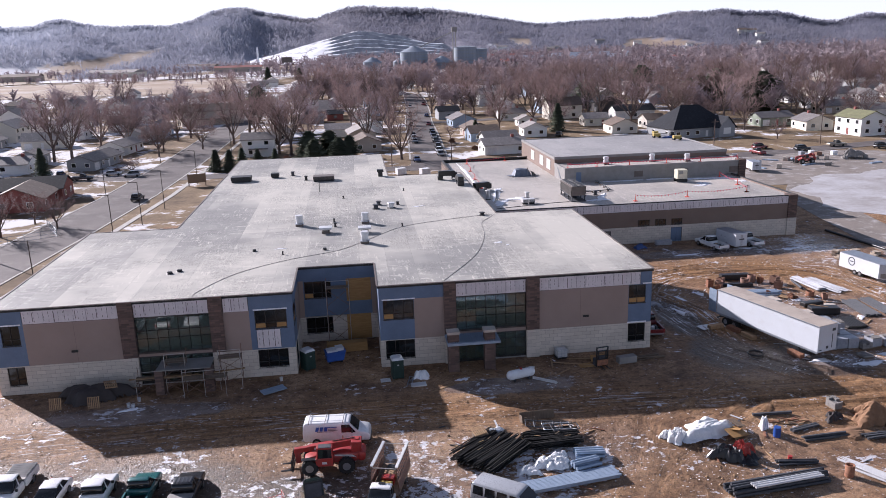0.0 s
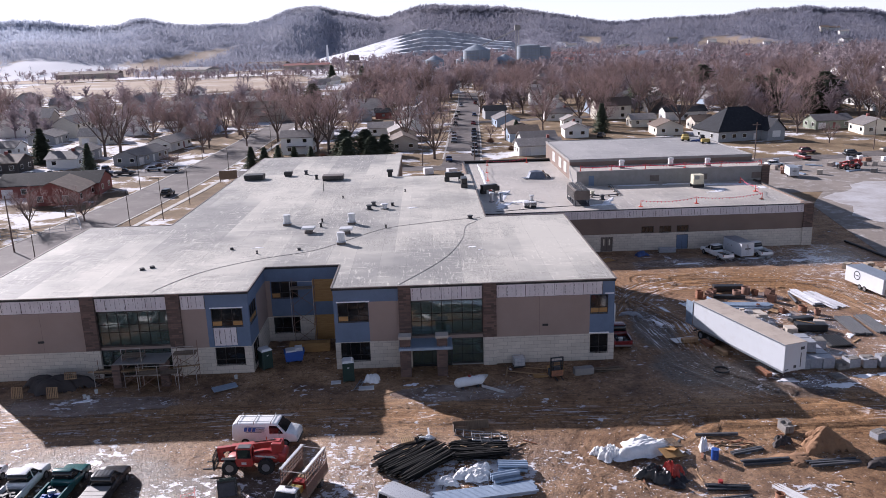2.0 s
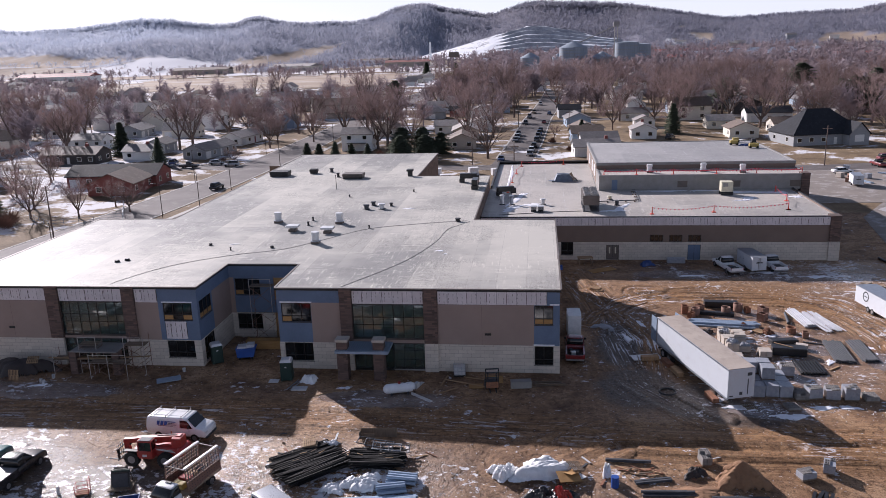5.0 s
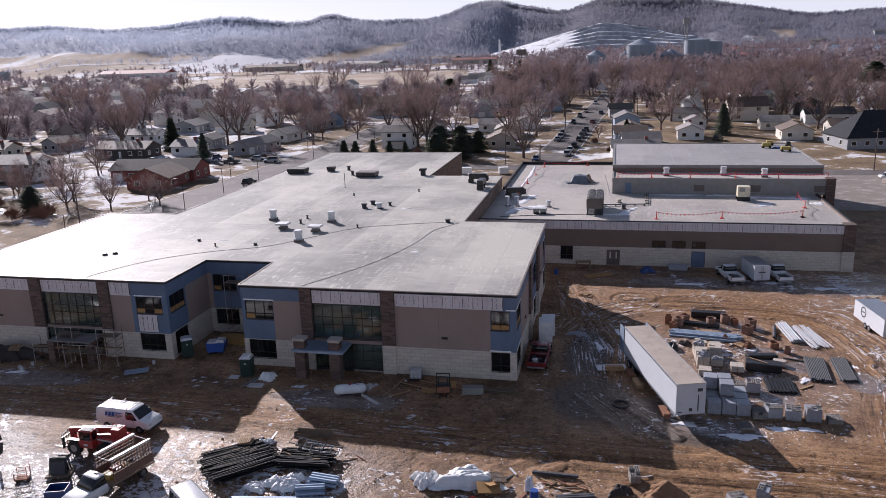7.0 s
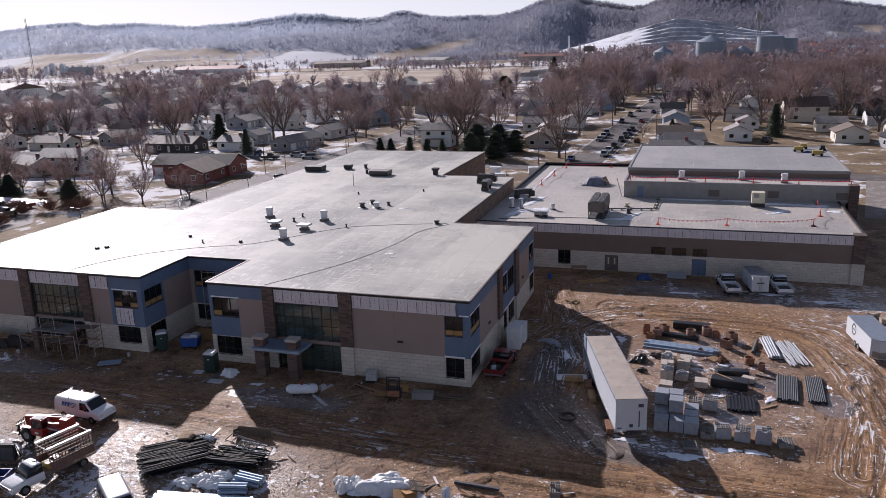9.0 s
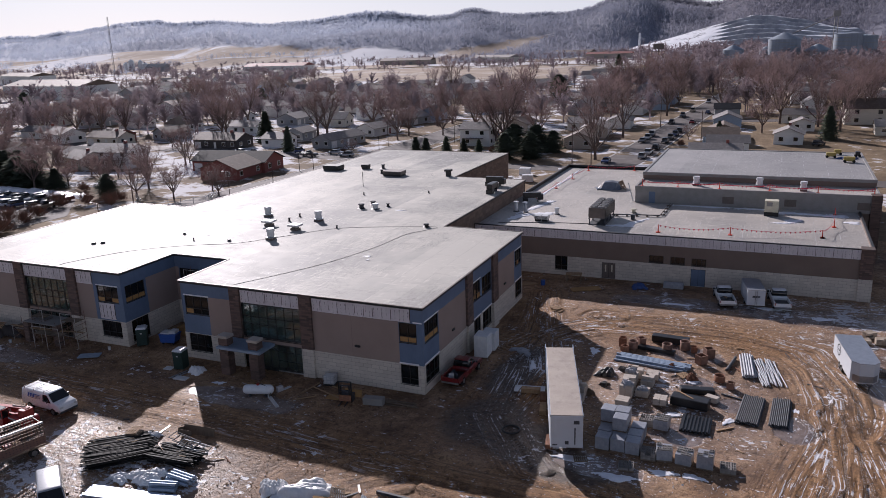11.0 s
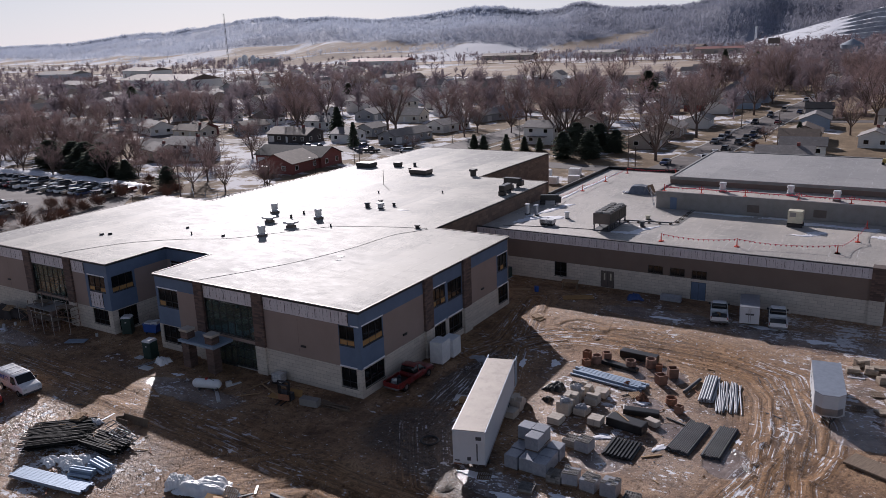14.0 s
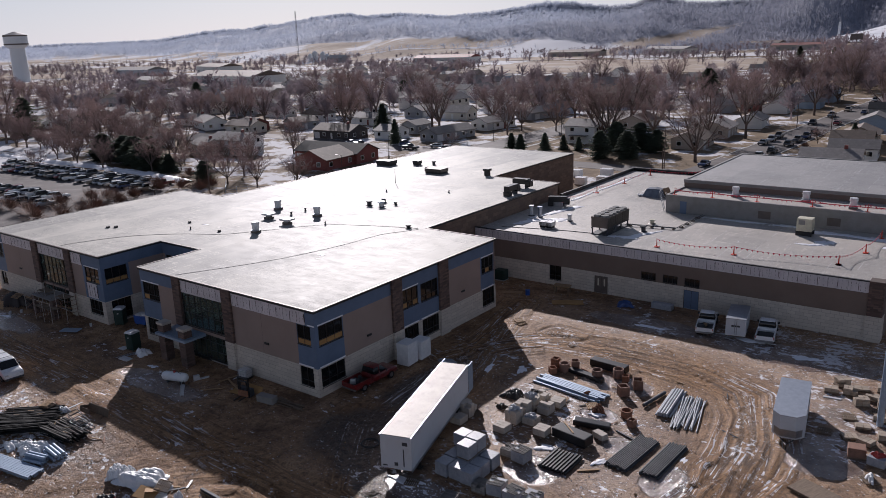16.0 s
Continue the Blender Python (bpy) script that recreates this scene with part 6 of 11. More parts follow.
    for x in (-1.5, 1.45):
        for s in (-1, 1):
            if tyre is None:
                g = Geo().extrude_y([((0.68 if k % 4 < 2 else 0.61) * math.cos(2 * math.pi * k / 72), (0.68 if k % 4 < 2 else 0.61) * math.sin(2 * math.pi * k / 72)) for k in range(72)], -0.23, 0.23)
                tyre = part("wheel", g, "rubber", root, "lugged black tyre", pose(x, s * 1.0, 0.66))
                rm = part("rim", Geo().tube((0, -0.24, 0), (0, 0.24, 0), 0.33, n=14), "rim", tyre)
            else:
                shared("rim", rm, shared("wheel", tyre, root, pose(x, s * 1.0, 0.66)), pose(0, 0, 0))
    return root


telehandler(pose(-3.3, 56.6, 0, 0, 0, 178), "red telescopic handler with lowered forks beside the van")


def glass_truck(m):
    """Light truck whose bed carries two tall glazing racks; nose along +x."""
    root = thing("glazing_truck", "white flatbed truck carrying two tall glazing racks", "truck", m)
    part("body", hull(Geo(), [(1.0, 0.5), (1.0, 1.25), (2.35, 1.28), (3.6, 1.12), (3.8, 0.9), (3.8, 0.5)], 2.05, ((0.5, 0.95), (1.28, 0.96))), "car_white", root)
    part("cab_glass", hull(Geo(), [(1.04, 1.24), (1.12, 1.98), (1.85, 2.0), (2.6, 1.27)], 1.9, ((1.24, 1.0), (2.0, 0.84))), "car_glass", root)
    part("roof", hull(Geo(), [(1.06, 1.93), (1.12, 2.04), (1.8, 2.06), (1.98, 1.93)], 1.62), "car_white", root)
    part("beacon", Geo().box(1.2, 1.4, -0.25, 0.25, 2.06, 2.12), "black_plastic", root)
    part("bed", Geo().box(-3.35, 0.9, -1.15, 1.15, 0.85, 1.0), "old_wood", root, "worn wooden flatbed")
    for s in (-1, 1):
        lean = pose(0, s * 1.12, 0.95, 4.5 * s, 0, 0)
        rack = part("glazing_rack", Geo().box(-3.3, 0.55, -0.12, 0.12, 2.0, 2.09, lean, 0.015), "steel_white", root, "tall slatted glazing rack with a white top board")
        for k in range(15):
            x = -3.28 + 0.272 * k
            part("upright", Geo().box(x - 0.022, x + 0.022, -0.03, 0.03, 0, 2.0, lean), "grey_pipe" if k % 2 else "scaffold_rust", rack)
        for z in (0.95, 1.25, 1.55, 1.82):
            part("slat", Geo().box(-3.3, 0.55, -0.045, 0.045, z, z + 0.05, lean), "scaffold_rust", rack)
        panel = part("side_panel", Geo().box(-3.3, 0.55, -0.035, 0.035, 0.1, 0.85, lean), "scaffold_rust", rack, "dull metal lower side panel with rows of holes")
        holes = Geo()
        for k in range(13):
            for z in (0.25, 0.47, 0.69):
                holes.box(-3.15 + 0.285 * k, -3.05 + 0.285 * k, -0.04, 0.04, z, z + 0.07, lean)
        part("hole_row", holes, "black_plastic", panel)
    for x in (-3.25, 0.5):
        part("cross_bar", Geo().tube((x, -1.05, 2.85), (x, 1.05, 2.85), 0.04, n=6), "scaffold_steel", root)
    for k, (x, c, z) in enumerate(((-0.5, "red_paint", 0.6), (0.2, "yellow_paint", 0.45), (-1.3, "wood", 0.5), (-2.4, "grey_pipe", 0.35))):
        part("cargo", Geo().box(x - 0.3, x + 0.3, -0.5, 0.5, 1.0, 1.0 + z, None, 0.03), c, root)
    part("headlight", Geo().box(3.76, 3.83, -0.92, -0.6, 0.8, 1.0), "steel_white", root)
    part("headlight", Geo().box(3.76, 3.83, 0.6, 0.92, 0.8, 1.0), "steel_white", root)
    part("grille", Geo().box(3.78, 3.82, -0.55, 0.55, 0.72, 1.0), "black_plastic", root)
    wheels(root, (-2.2, 2.75), 2.05, 0.42, 0.28)
    return root


glass_truck(pose(1.19, 51.45, 0, 0, 0, -106.7))


# ---- materials lying about the yard ----
def heap(name, label, category, material, x, y, w, d, h, seed, rot=0, sharp=1.0, n=44, lumps=0.55):
    """A folded or crumpled heap: a sheet draped over uneven ground."""
    rng = np.random.RandomState(seed)
    u = np.linspace(-1, 1, n)
    gx, gy = np.meshgrid(u, u)
    ang = np.arctan2(gy, gx)
    edge = 0.82 + 0.18 * np.sin(ang * 3 + seed) + 0.10 * np.sin(ang * 7 + seed * 2)
    rad = np.hypot(gx, gy) / edge
    dome = np.clip(1 - rad ** 2.2, 0, 1) ** 0.6
    n1 = fractal(gx + 3 + seed, gy + seed, 2.3, seed, 3)
    cloth = "sheet" in material or "tarp" in material
    if cloth:
        # bulging folds: overlapping soft lumps with creases between them
        z = np.zeros(gx.shape)
        for _ in range(11):
            cx, cy, r1, r2, q = rng.uniform(-0.62, 0.62), rng.uniform(-0.6, 0.6), rng.uniform(0.26, 0.5), rng.uniform(0.16, 0.34), rng.uniform(0, 3.1)
            du, dv = (gx - cx) * math.cos(q) + (gy - cy) * math.sin(q), (gy - cy) * math.cos(q) - (gx - cx) * math.sin(q)
            z = np.maximum(z, rng.uniform(0.55, 1.0) * np.sqrt(np.clip(1 - (du / r1) ** 2 - (dv / r2) ** 2, 0, 1)))
        crease = np.abs(2 * fractal(gx * 1.2 + seed, gy * 1.2, 2.6, seed + 9, 3) - 1)
        fine = np.abs(2 * fractal(gx * 1.4 + seed, gy, 5.5, seed + 3, 3) - 1)
        z = h * np.clip((1 - lumps) * dome + 0.8 * lumps * z + (0.30 * sharp * (crease - 0.25) + 0.30 * sharp * (fine - 0.25)) * dome, 0, 2) * np.clip(dome * 1.5, 0, 1)
    else:
        fold = 1 - np.abs(2 * fractal(gx * 1.3 + seed, gy, 4.2, seed + 9, 3) - 1) * 1.7
        z = dome * h * (1 - lumps + lumps * 1.6 * n1 + 0.42 * sharp * (fold - 0.4))
    if material == "soil":
        z = h * np.clip(1.02 - rad, 0, 1) ** 0.85 * (0.92 + 0.16 * n1)
    z = np.maximum(z, 0) + 0.02
    jig = 0.004 if cloth else 0.02
    g = Geo()
    keep = rad < 1.02
    idx = {}
    v = []
    for j in range(n):
        for i in range(n):
            if keep[j, i]:
                idx[j, i] = len(v)
                v.append((gx[j, i] * w / 2 + rng.uniform(-1, 1) * jig * w, gy[j, i] * d / 2 + rng.uniform(-1, 1) * jig * d, z[j, i] - (0.07 if cloth else 0.25) * min(1.0, max(0.0, (rad[j, i] - 0.84) / 0.16))))
    f = [(idx[j, i], idx[j, i + 1], idx[j + 1, i + 1], idx[j + 1, i]) for j in range(n - 1) for i in range(n - 1) if all(k in idx for k in ((j, i), (j, i + 1), (j + 1, i + 1), (j + 1, i)))]
    g.add(v, f, sharp < 0.5 or cloth)
    return single(name, g, material, label, category, pose(x, y, -0.03, 0, 0, rot))


def bundle(name, label, category, piece, material, x, y, length, rot, rows, pitch, r, seed=1, square=False, spread=0.03, z0=0.0, skew=0.0, group=""):
    """Long pieces lying side by side in layers; rows gives the count in each layer from the ground up."""
    root = thing(name, label, category, pose(x, y, z0, 0, 0, rot), group)
    rng = random.Random(seed)
    src = None
    for lay, n in enumerate(rows):
        for k in range(n):
            off = (k - (n - 1) / 2) * pitch
            m = pose(rng.uniform(-1, 1) * spread * length, off, r + lay * r * 1.9, 0, 0, rng.uniform(-1, 1) * skew)
            if src is None:
                g = Geo().box(-length / 2, length / 2, -r, r, -r, r) if square else Geo().tube((-length / 2, 0, 0), (length / 2, 0, 0), r, n=8)
                src = part(piece, g, material, root, "", m)
            else:
                shared(piece, src, root, m)
    for s in (-0.33, 0.33):
        part("bearer", Geo().box(s * length - 0.05, s * length + 0.05, -rows[0] * pitch / 2, rows[0] * pitch / 2, -0.06, 0.0), "old_wood", root)
    return root


def pallet(m, label="weathered wooden pallet lying on the mud", material="wood", group=""):
    root = thing("pallet", label, "pallet", m, group)
    src = None
    for k in range(7):
        mm = pose(-0.5 + k * 0.1667, 0, 0.12)
        src = part("slat", Geo().box(-0.05, 0.05, -0.6, 0.6, 0, 0.022), material, root, "", mm) if src is None else src and shared("slat", src, root, mm) and src
    for y in (-0.56, 0, 0.56):
        part("runner", Geo().box(-0.55, 0.55, y - 0.02, y + 0.02, 0.02, 0.12), material, root)
    return root


def block_stack(m, nx, ny, nz, size, material, label, wrap=False, hollow=True, seed=0):
    """Palletised blocks; every block is a piece, the top course uneven."""
    root = thing("block_pallet", label, "block pallet", m)
    part("pallet_base", Geo().box(-nx * size[0] / 2, nx * size[0] / 2, -ny * size[1] / 2, ny * size[1] / 2, 0, 0.12), "old_wood", root)
    rng = random.Random(seed)
    src = None
    for k in range(nz):
        for i in range(nx):
            for j in range(ny):
                if k == nz - 1 and rng.random() < 0.25 and nz > 2:
                    continue
                mm = pose((i - (nx - 1) / 2) * size[0] + rng.uniform(-0.008, 0.008), (j - (ny - 1) / 2) * size[1], 0.12 + k * size[2], 0, 0, rng.uniform(-1.5, 1.5))
                if src is None:
                    a, b, c = size[0] / 2 - 0.012, size[1] / 2 - 0.012, size[2] - 0.012
                    g = Geo()
                    if hollow:
                        t = 0.05
                        g.box(-a, a, -b, -b + t, 0, c).box(-a, a, b - t, b, 0, c).box(-a, -a + t, -b + t, b - t, 0, c).box(a - t, a, -b + t, b - t, 0, c).box(-t / 2, t / 2, -b + t, b - t, 0, c)
                    else:
                        g.box(-a, a, -b, b, 0, c)
                    src = part("block", g, material, root, "", mm)
                else:
                    shared("block", src, root, mm)
    if wrap:
        e = 0.02
        part("wrap", Geo().box(-nx * size[0] / 2 - e, nx * size[0] / 2 + e, -ny * size[1] / 2 - e, ny * size[1] / 2 + e, 0.15, 0.12 + (nz - 0.6) * size[2]), "wrap_grey", root, "cloudy plastic wrap")
    return root


def wrapped_cube(m, w, d, h, material="wrap_grey", label="grey plastic-wrapped cube of building material", group="wrapped cubes beside the trailer"):
    root = thing("wrapped_cube", label, "wrapped pallet", m, group)
    part("load", Geo().box(-w / 2, w / 2, -d / 2, d / 2, 0.1, h, None, 0.03), material, root)
    part("pallet_base", Geo().box(-w / 2, w / 2, -d / 2, d / 2, 0, 0.098), "old_wood", root)
    return root


def plank(x, y, z, length, rot, material="wood", w=0.2, t=0.05, tilt=0.0, name="plank", label="loose sawn plank lying on the mud", category="plank"):
    return single(name, Geo().box(-length / 2, length / 2, -w / 2, w / 2, 0, t), material, label, category, pose(x, y, z, 0, tilt, rot), "loose planks on the mud")


# white sheeting and refuse in the foreground
heap("plastic_sheet", "billowing pile of white plastic sheeting on the mud", "plastic sheet", "white_sheet", 28.8, 57.1, 6.8, 3.8, 1.25, 3, 8, 0.55, 72, 0.8)
heap("plastic_sheet", "loose billow of white plastic beside the large heap", "plastic sheet", "white_sheet", 25.6, 56.6, 3.0, 2.4, 0.95, 33, 30, 1.8, 64, 0.6)
heap("plastic_sheet", "crumpled white plastic sheeting among dark studs", "plastic sheet", "white_sheet", 14.6, 54.3, 4.2, 2.6, 0.6, 12, 20, 1.8, 72, 0.5)
heap("plastic_sheet", "white plastic sheeting trailing beside a stud pile", "plastic sheet", "white_sheet", 12.4, 53.4, 2.4, 1.7, 0.4, 15, -20)
heap("plastic_sheet", "small crumpled white sheet by a pallet", "plastic sheet", "white_sheet", 10.9, 60.0, 2.2, 0.9, 0.5, 18, 10)
heap("rubbish_sack", "bulging white sack beside a blue barrel", "sack", "white_sheet", 33.6, 56.7, 0.9, 1.0, 1.3, 21, 0)
heap("black_tarp", "heap of black plastic sheeting and refuse", "tarp", "black_sheet", 29.3, 52.9, 5.0, 3.2, 1.0, 5, -8, 1.3, 64, 0.8)
heap("red_tarp", "strip of red plastic across the black heap", "tarp", "red_paint", 29.9, 52.9, 2.0, 0.9, 1.08, 6, -35, 0.8)
heap("plastic_sheet", "pale plastic crumpled near the boarded entrance", "plastic sheet", "white_sheet", 5.6, 72.6, 2.2, 1.9, 0.9, 31, 30)
heap("draped_tarp", "dark tarpaulin draped over stored material", "tarp", "tarp_brown", -26.5, 73.6, 8.6, 3.6, 1.7, 7, 2, 0.35, 48, 0.3)
heap("blue_tarp", "bright blue tarpaulin over a low pile", "tarp", "tarp_blue", 44.6, 115.4, 2.6, 1.6, 0.9, 8, 5)
heap("plastic_sheet", "torn white plastic blowing by the wrapped boxes", "plastic sheet", "wrap_grey", 36.3, 89.4, 3.2, 1.6, 0.25, 41, -20)
heap("soil_mound", "cone of loose brown soil", "soil heap", "soil", 43.6, 56.7, 4.8, 3.6, 1.7, 9, 0, 0.1, 44, 0.12)
heap("soil_mound", "darker ridge of dug soil beside the cone", "soil heap", "tarp_brown", 46.6, 53.6, 3.2, 1.6, 0.4, 29, 10, 0.2, 36, 0.3)
heap("soil_mound", "low spread of loose brown soil", "soil heap", "soil", 40.2, 54.9, 5.0, 2.6, 0.22, 19, 10, 0.2, 40, 0.3)
heap("rubbish_mound", "low heap of torn sheeting, soil and scrap", "rubbish heap", "tarp_brown", 40.4, 57.4, 2.4, 1.4, 0.6, 23, 30)
heap("rubbish_mound", "dark scrap heaped beside the trailer", "rubbish heap", "black_sheet", 46.2, 86.3, 2.6, 1.8, 0.8, 24, 30)
for k, (x, y, w) in enumerate(((47.8, 87.9, 1.6), (46.6, 83.8, 1.3), (52.2, 90.0, 1.2), (54.4, 88.0, 1.7), (45.7, 81.2, 1.2))):
    heap("rubbish_mound", "small heap of scrap and broken boxes", "rubbish heap", ("tarp_brown", "black_sheet", "rust", "rust", "old_wood")[k], x, y, w, w * 0.8, 0.5, 50 + k, 40 * k)


def stud_pile(x, y, length, width, rot, layers, per, seed, label):
    """Dark steel studs thrown in a loose pile."""
    root = thing("stud_pile", label, "stud pile", pose(x, y, 0, 0, 0, rot))
    rng = random.Random(seed)
    src = None
    for lay in range(layers):
        for k in range(per):
            m = pose(rng.uniform(-0.5, 0.5), (k - per / 2) * width / per + rng.uniform(-0.1, 0.1), 0.06 + lay * 0.11 + rng.uniform(0, 0.04), rng.uniform(-20, 20), rng.uniform(-1.5, 1.5), rng.uniform(-6, 6))
            if src is None:
                src = part("stud", Geo().box(-length / 2, length / 2, -0.05, 0.05, -0.03, 0.03), "stud_black", root, "", m)
            else:
                shared("stud", src, root, m)
    for k in range(4):
        part("offcut", Geo().box(-0.3, 0.3, -0.025, 0.025, 0, 0.03), "wood" if k % 3 else "old_wood", root, "", pose(rng.uniform(-1.5, 1.5), rng.uniform(-1, 1), 0.1 + layers * 0.11, 0, rng.uniform(-6, 6), rng.uniform(-40, 40)))
    return root


stud_pile(9.9, 56.6, 5.4, 4.4, 44, 6, 24, 2, "jumbled pile of dark steel studs")
stud_pile(15.3, 57.7, 4.2, 2.4, 2, 6, 15, 3, "neat stack of black steel studs")
for k in range(4):
    root = thing("tubular_rack", "bent tubular steel rack lying on black studs", "steel rack", pose(14.6 + 0.7 * k, 59.4 - 0.25 * k, 0.75 - 0.1 * (k > 1), 8, 4, -8 + 5 * k), "tubular frames")
    g = Geo()
    for a, b in (((-1.2, -0.4, 0), (1.2, -0.4, 0)), ((1.2, -0.4, 0), (1.2, 0.5, 0)), ((1.2, 0.5, 0), (-1.2, 0.5, 0)), ((-1.2, 0.5, 0), (-1.2, -0.4, 0))):
        g.tube(a, b, 0.04, n=6)
    part("frame_tube", g, "steel_white" if k == 2 else "grey_pipe", root)
    for x in (-0.5, 0.5):
        part("cross_bar", Geo().tube((x, -0.4, 0), (x, 0.5, 0), 0.03, n=6), "grey_pipe", root)
single("plywood_box", Geo().box(-1.6, 1.6, -0.04, 0.0, 0, 0.8).box(-1.6, -1.55, -0.9, -0.04, 0, 0.6).box(-1.55, -0.2, -0.8, -0.76, 0, 0.45), "old_wood", "leaning plywood sheet behind the stud stack", "plywood", pose(14.9, 61.6, 0, -18, 0, 4))
pallet(pose(9.3, 59.3, 0.55, 6, -8, 12), "wooden pallet tipped on top of the stud pile")
single("crate", Geo().box(-0.6, 0.6, -0.5, 0.5, 0, 0.55), "old_wood", "dark wooden crate under a pallet", "crate", pose(9.4, 59.2, 0, 0, 0, 12))
bundle("deck_bundle", "long bundle of ribbed galvanised deck sheets", "steel bundle", "deck_sheet", "steel_blue", 15.2, 51.4, 8.0, 9, (9, 9), 0.17, 0.075, 4, True, 0.02)
bundle("gutter_bundle", "short bundle of galvanised steel sections", "steel bundle", "section", "steel_blue", 17.7, 54.9, 2.4, -6, (4, 3), 0.34, 0.15, 5)
bundle("gutter_bundle", "short bundle of galvanised steel sections", "steel bundle", "section", "steel_blue", 17.0, 53.5, 2.3, 14, (4, 2), 0.34, 0.15, 6)
bundle("pipe_bundle", "bundle of long dark grey steel pipes", "pipe bundle", "pipe", "grey_pipe", 30.4, 48.4, 8.2, 7, (7, 6, 3), 0.26, 0.12, 7, False, 0.04, skew=1.2)
bundle("pipe_bundle", "bundle of long white steel pipes", "pipe bundle", "pipe", "steel_white", 30.9, 47.9, 6.0, 7, (3,), 0.26, 0.10, 8, False, 0.03, z0=0.62)
bundle("pipe_bundle", "loose dark beams on the soil", "pipe bundle", "beam", "grey_pipe", 35.6, 58.9, 3.6, -2, (1,), 0.3, 0.11, 9, True)
bundle("pipe_bundle", "loose dark beams on the soil", "pipe bundle", "beam", "grey_pipe", 37.0, 56.1, 2.9, 14, (2,), 0.26, 0.09, 10, True)
bundle("pipe_bundle", "loose dark beams on the soil", "pipe bundle", "beam", "grey_pipe", 37.8, 54.4, 4.0, 3, (3, 1), 0.28, 0.085, 11, True, skew=3)
bundle("pipe_bundle", "loose dark beams on the soil", "pipe bundle", "beam", "grey_pipe", 43.0, 53.9, 4.2, 4, (3,), 0.30, 0.09, 12, True, skew=3)
bundle("pipe_bundle", "dark steel lengths on pallets beside the soil", "pipe bundle", "beam", "black_plastic", 48.6, 53.9, 2.2, 62, (5, 3), 0.4, 0.12, 24, True, skew=6)
bundle("pipe_bundle", "scatter of small dark pipes", "pipe bundle", "pipe", "grey_pipe", 33.4, 51.0, 3.2, -5, (4, 2), 0.2, 0.08, 13, skew=5)
bundle("pipe_bundle", "spread of bright white conduit", "pipe bundle", "pipe", "steel_white", 38.2, 48.6, 5.5, -58, (9, 6), 0.16, 0.07, 14, skew=4)
# the yard beyond the trailer
bundle("pipe_bundle", "flat bundle of ribbed black pipes", "pipe bundle", "pipe", "black_plastic", 55.8, 78.2, 3.0, 90, (9, 8), 0.3, 0.07, 15, True)
bundle("pipe_bundle", "wide bundle of dark grey pipes", "pipe bundle", "pipe", "grey_pipe", 60.1, 82.6, 5.6, 85, (13, 12), 0.155, 0.075, 16)
bundle("pipe_bundle", "wide bundle of dark grey pipes", "pipe bundle", "pipe", "grey_pipe", 62.6, 82.9, 5.6, 87, (11, 9), 0.155, 0.075, 17)
bundle("conduit_bundle", "loose fan of galvanised conduit", "pipe bundle", "pipe", "conduit", 61.3, 91.9, 6.2, 101, (15, 10), 0.16, 0.06, 18, False, 0.06, skew=6)
bundle("conduit_bundle", "straight bundle of bright galvanised pipe", "pipe bundle", "pipe", "conduit", 59.4, 92.8, 5.6, 96, (6, 4), 0.24, 0.11, 19)
bundle("pipe_bundle", "single dark drain pipes on the mud", "pipe bundle", "pipe", "grey_pipe", 57.8, 92.6, 3.6, 80, (1,), 0.3, 0.17, 20)
bundle("beam_bundle", "long galvanised steel channels in a bundle", "steel bundle", "channel", "steel_blue", 50.2, 90.6, 7.2, -7, (8, 5), 0.27, 0.1, 21, True, 0.05, skew=1)
single("black_crate", Geo().box(-2.0, 2.0, -0.5, 0.5, 0, 0.75, None, 0.06), "black_plastic", "long black plastic culvert box", "plastic box", pose(51.2, 97.0, 0, 0, 0, -4))
single("black_crate", Geo().box(-2.0, 2.0, -0.35, 0.35, 0, 0.4, None, 0.05), "black_plastic", "low black plastic trough", "plastic box", pose(50.1, 94.0, 0, 0, 0, -10))
single("black_crate", Geo().box(-1.7, 1.7, -0.65, 0.65, 0, 0.85, None, 0.08), "black_plastic", "black plastic culvert box in the yard", "plastic box", pose(54.9, 82.0, 0, 0, 0, -8))
single("black_crate", Geo().box(-1.6, 1.6, -0.45, 0.45, 0, 0.5, None, 0.08), "black_plastic", "black ribbed plastic length on the mud", "plastic box", pose(55.2, 85.0, 0, 0, 4, 18))
plank(54.4, 82.3, 0.86, 2.0, -40, "wood", 0.14)
single("stone_slab", Geo().box(-0.6, 0.6, -0.35, 0.35, 0, 0.5, None, 0.03), "stone_cap", "pale cut stone block by the culvert box", "stone block", pose(56.7, 83.6, 0, 0, 0, -20))
plank(58.2, 78.4, 0.0, 1.8, 40)
plank(59.0, 84.8, 0.0, 3.4, -20, "grey_pipe", 0.16, 0.1)
for k, (x, y, lev) in enumerate(((49.05, 71.8, 1), (50.3, 71.9, 1), (51.5, 71.8, 1), (49.0, 73.15, 1), (50.2, 73.2, 2), (51.45, 73.1, 1), (48.95, 74.5, 2), (50.15, 74.55, 2), (51.5, 74.5, 1))):
    for n in range(lev):
        wrapped_cube(pose(x, y, n * 1.21, 0, 0, -3 + 1.6 * (k % 3)), 1.17, 1.2, 1.2)
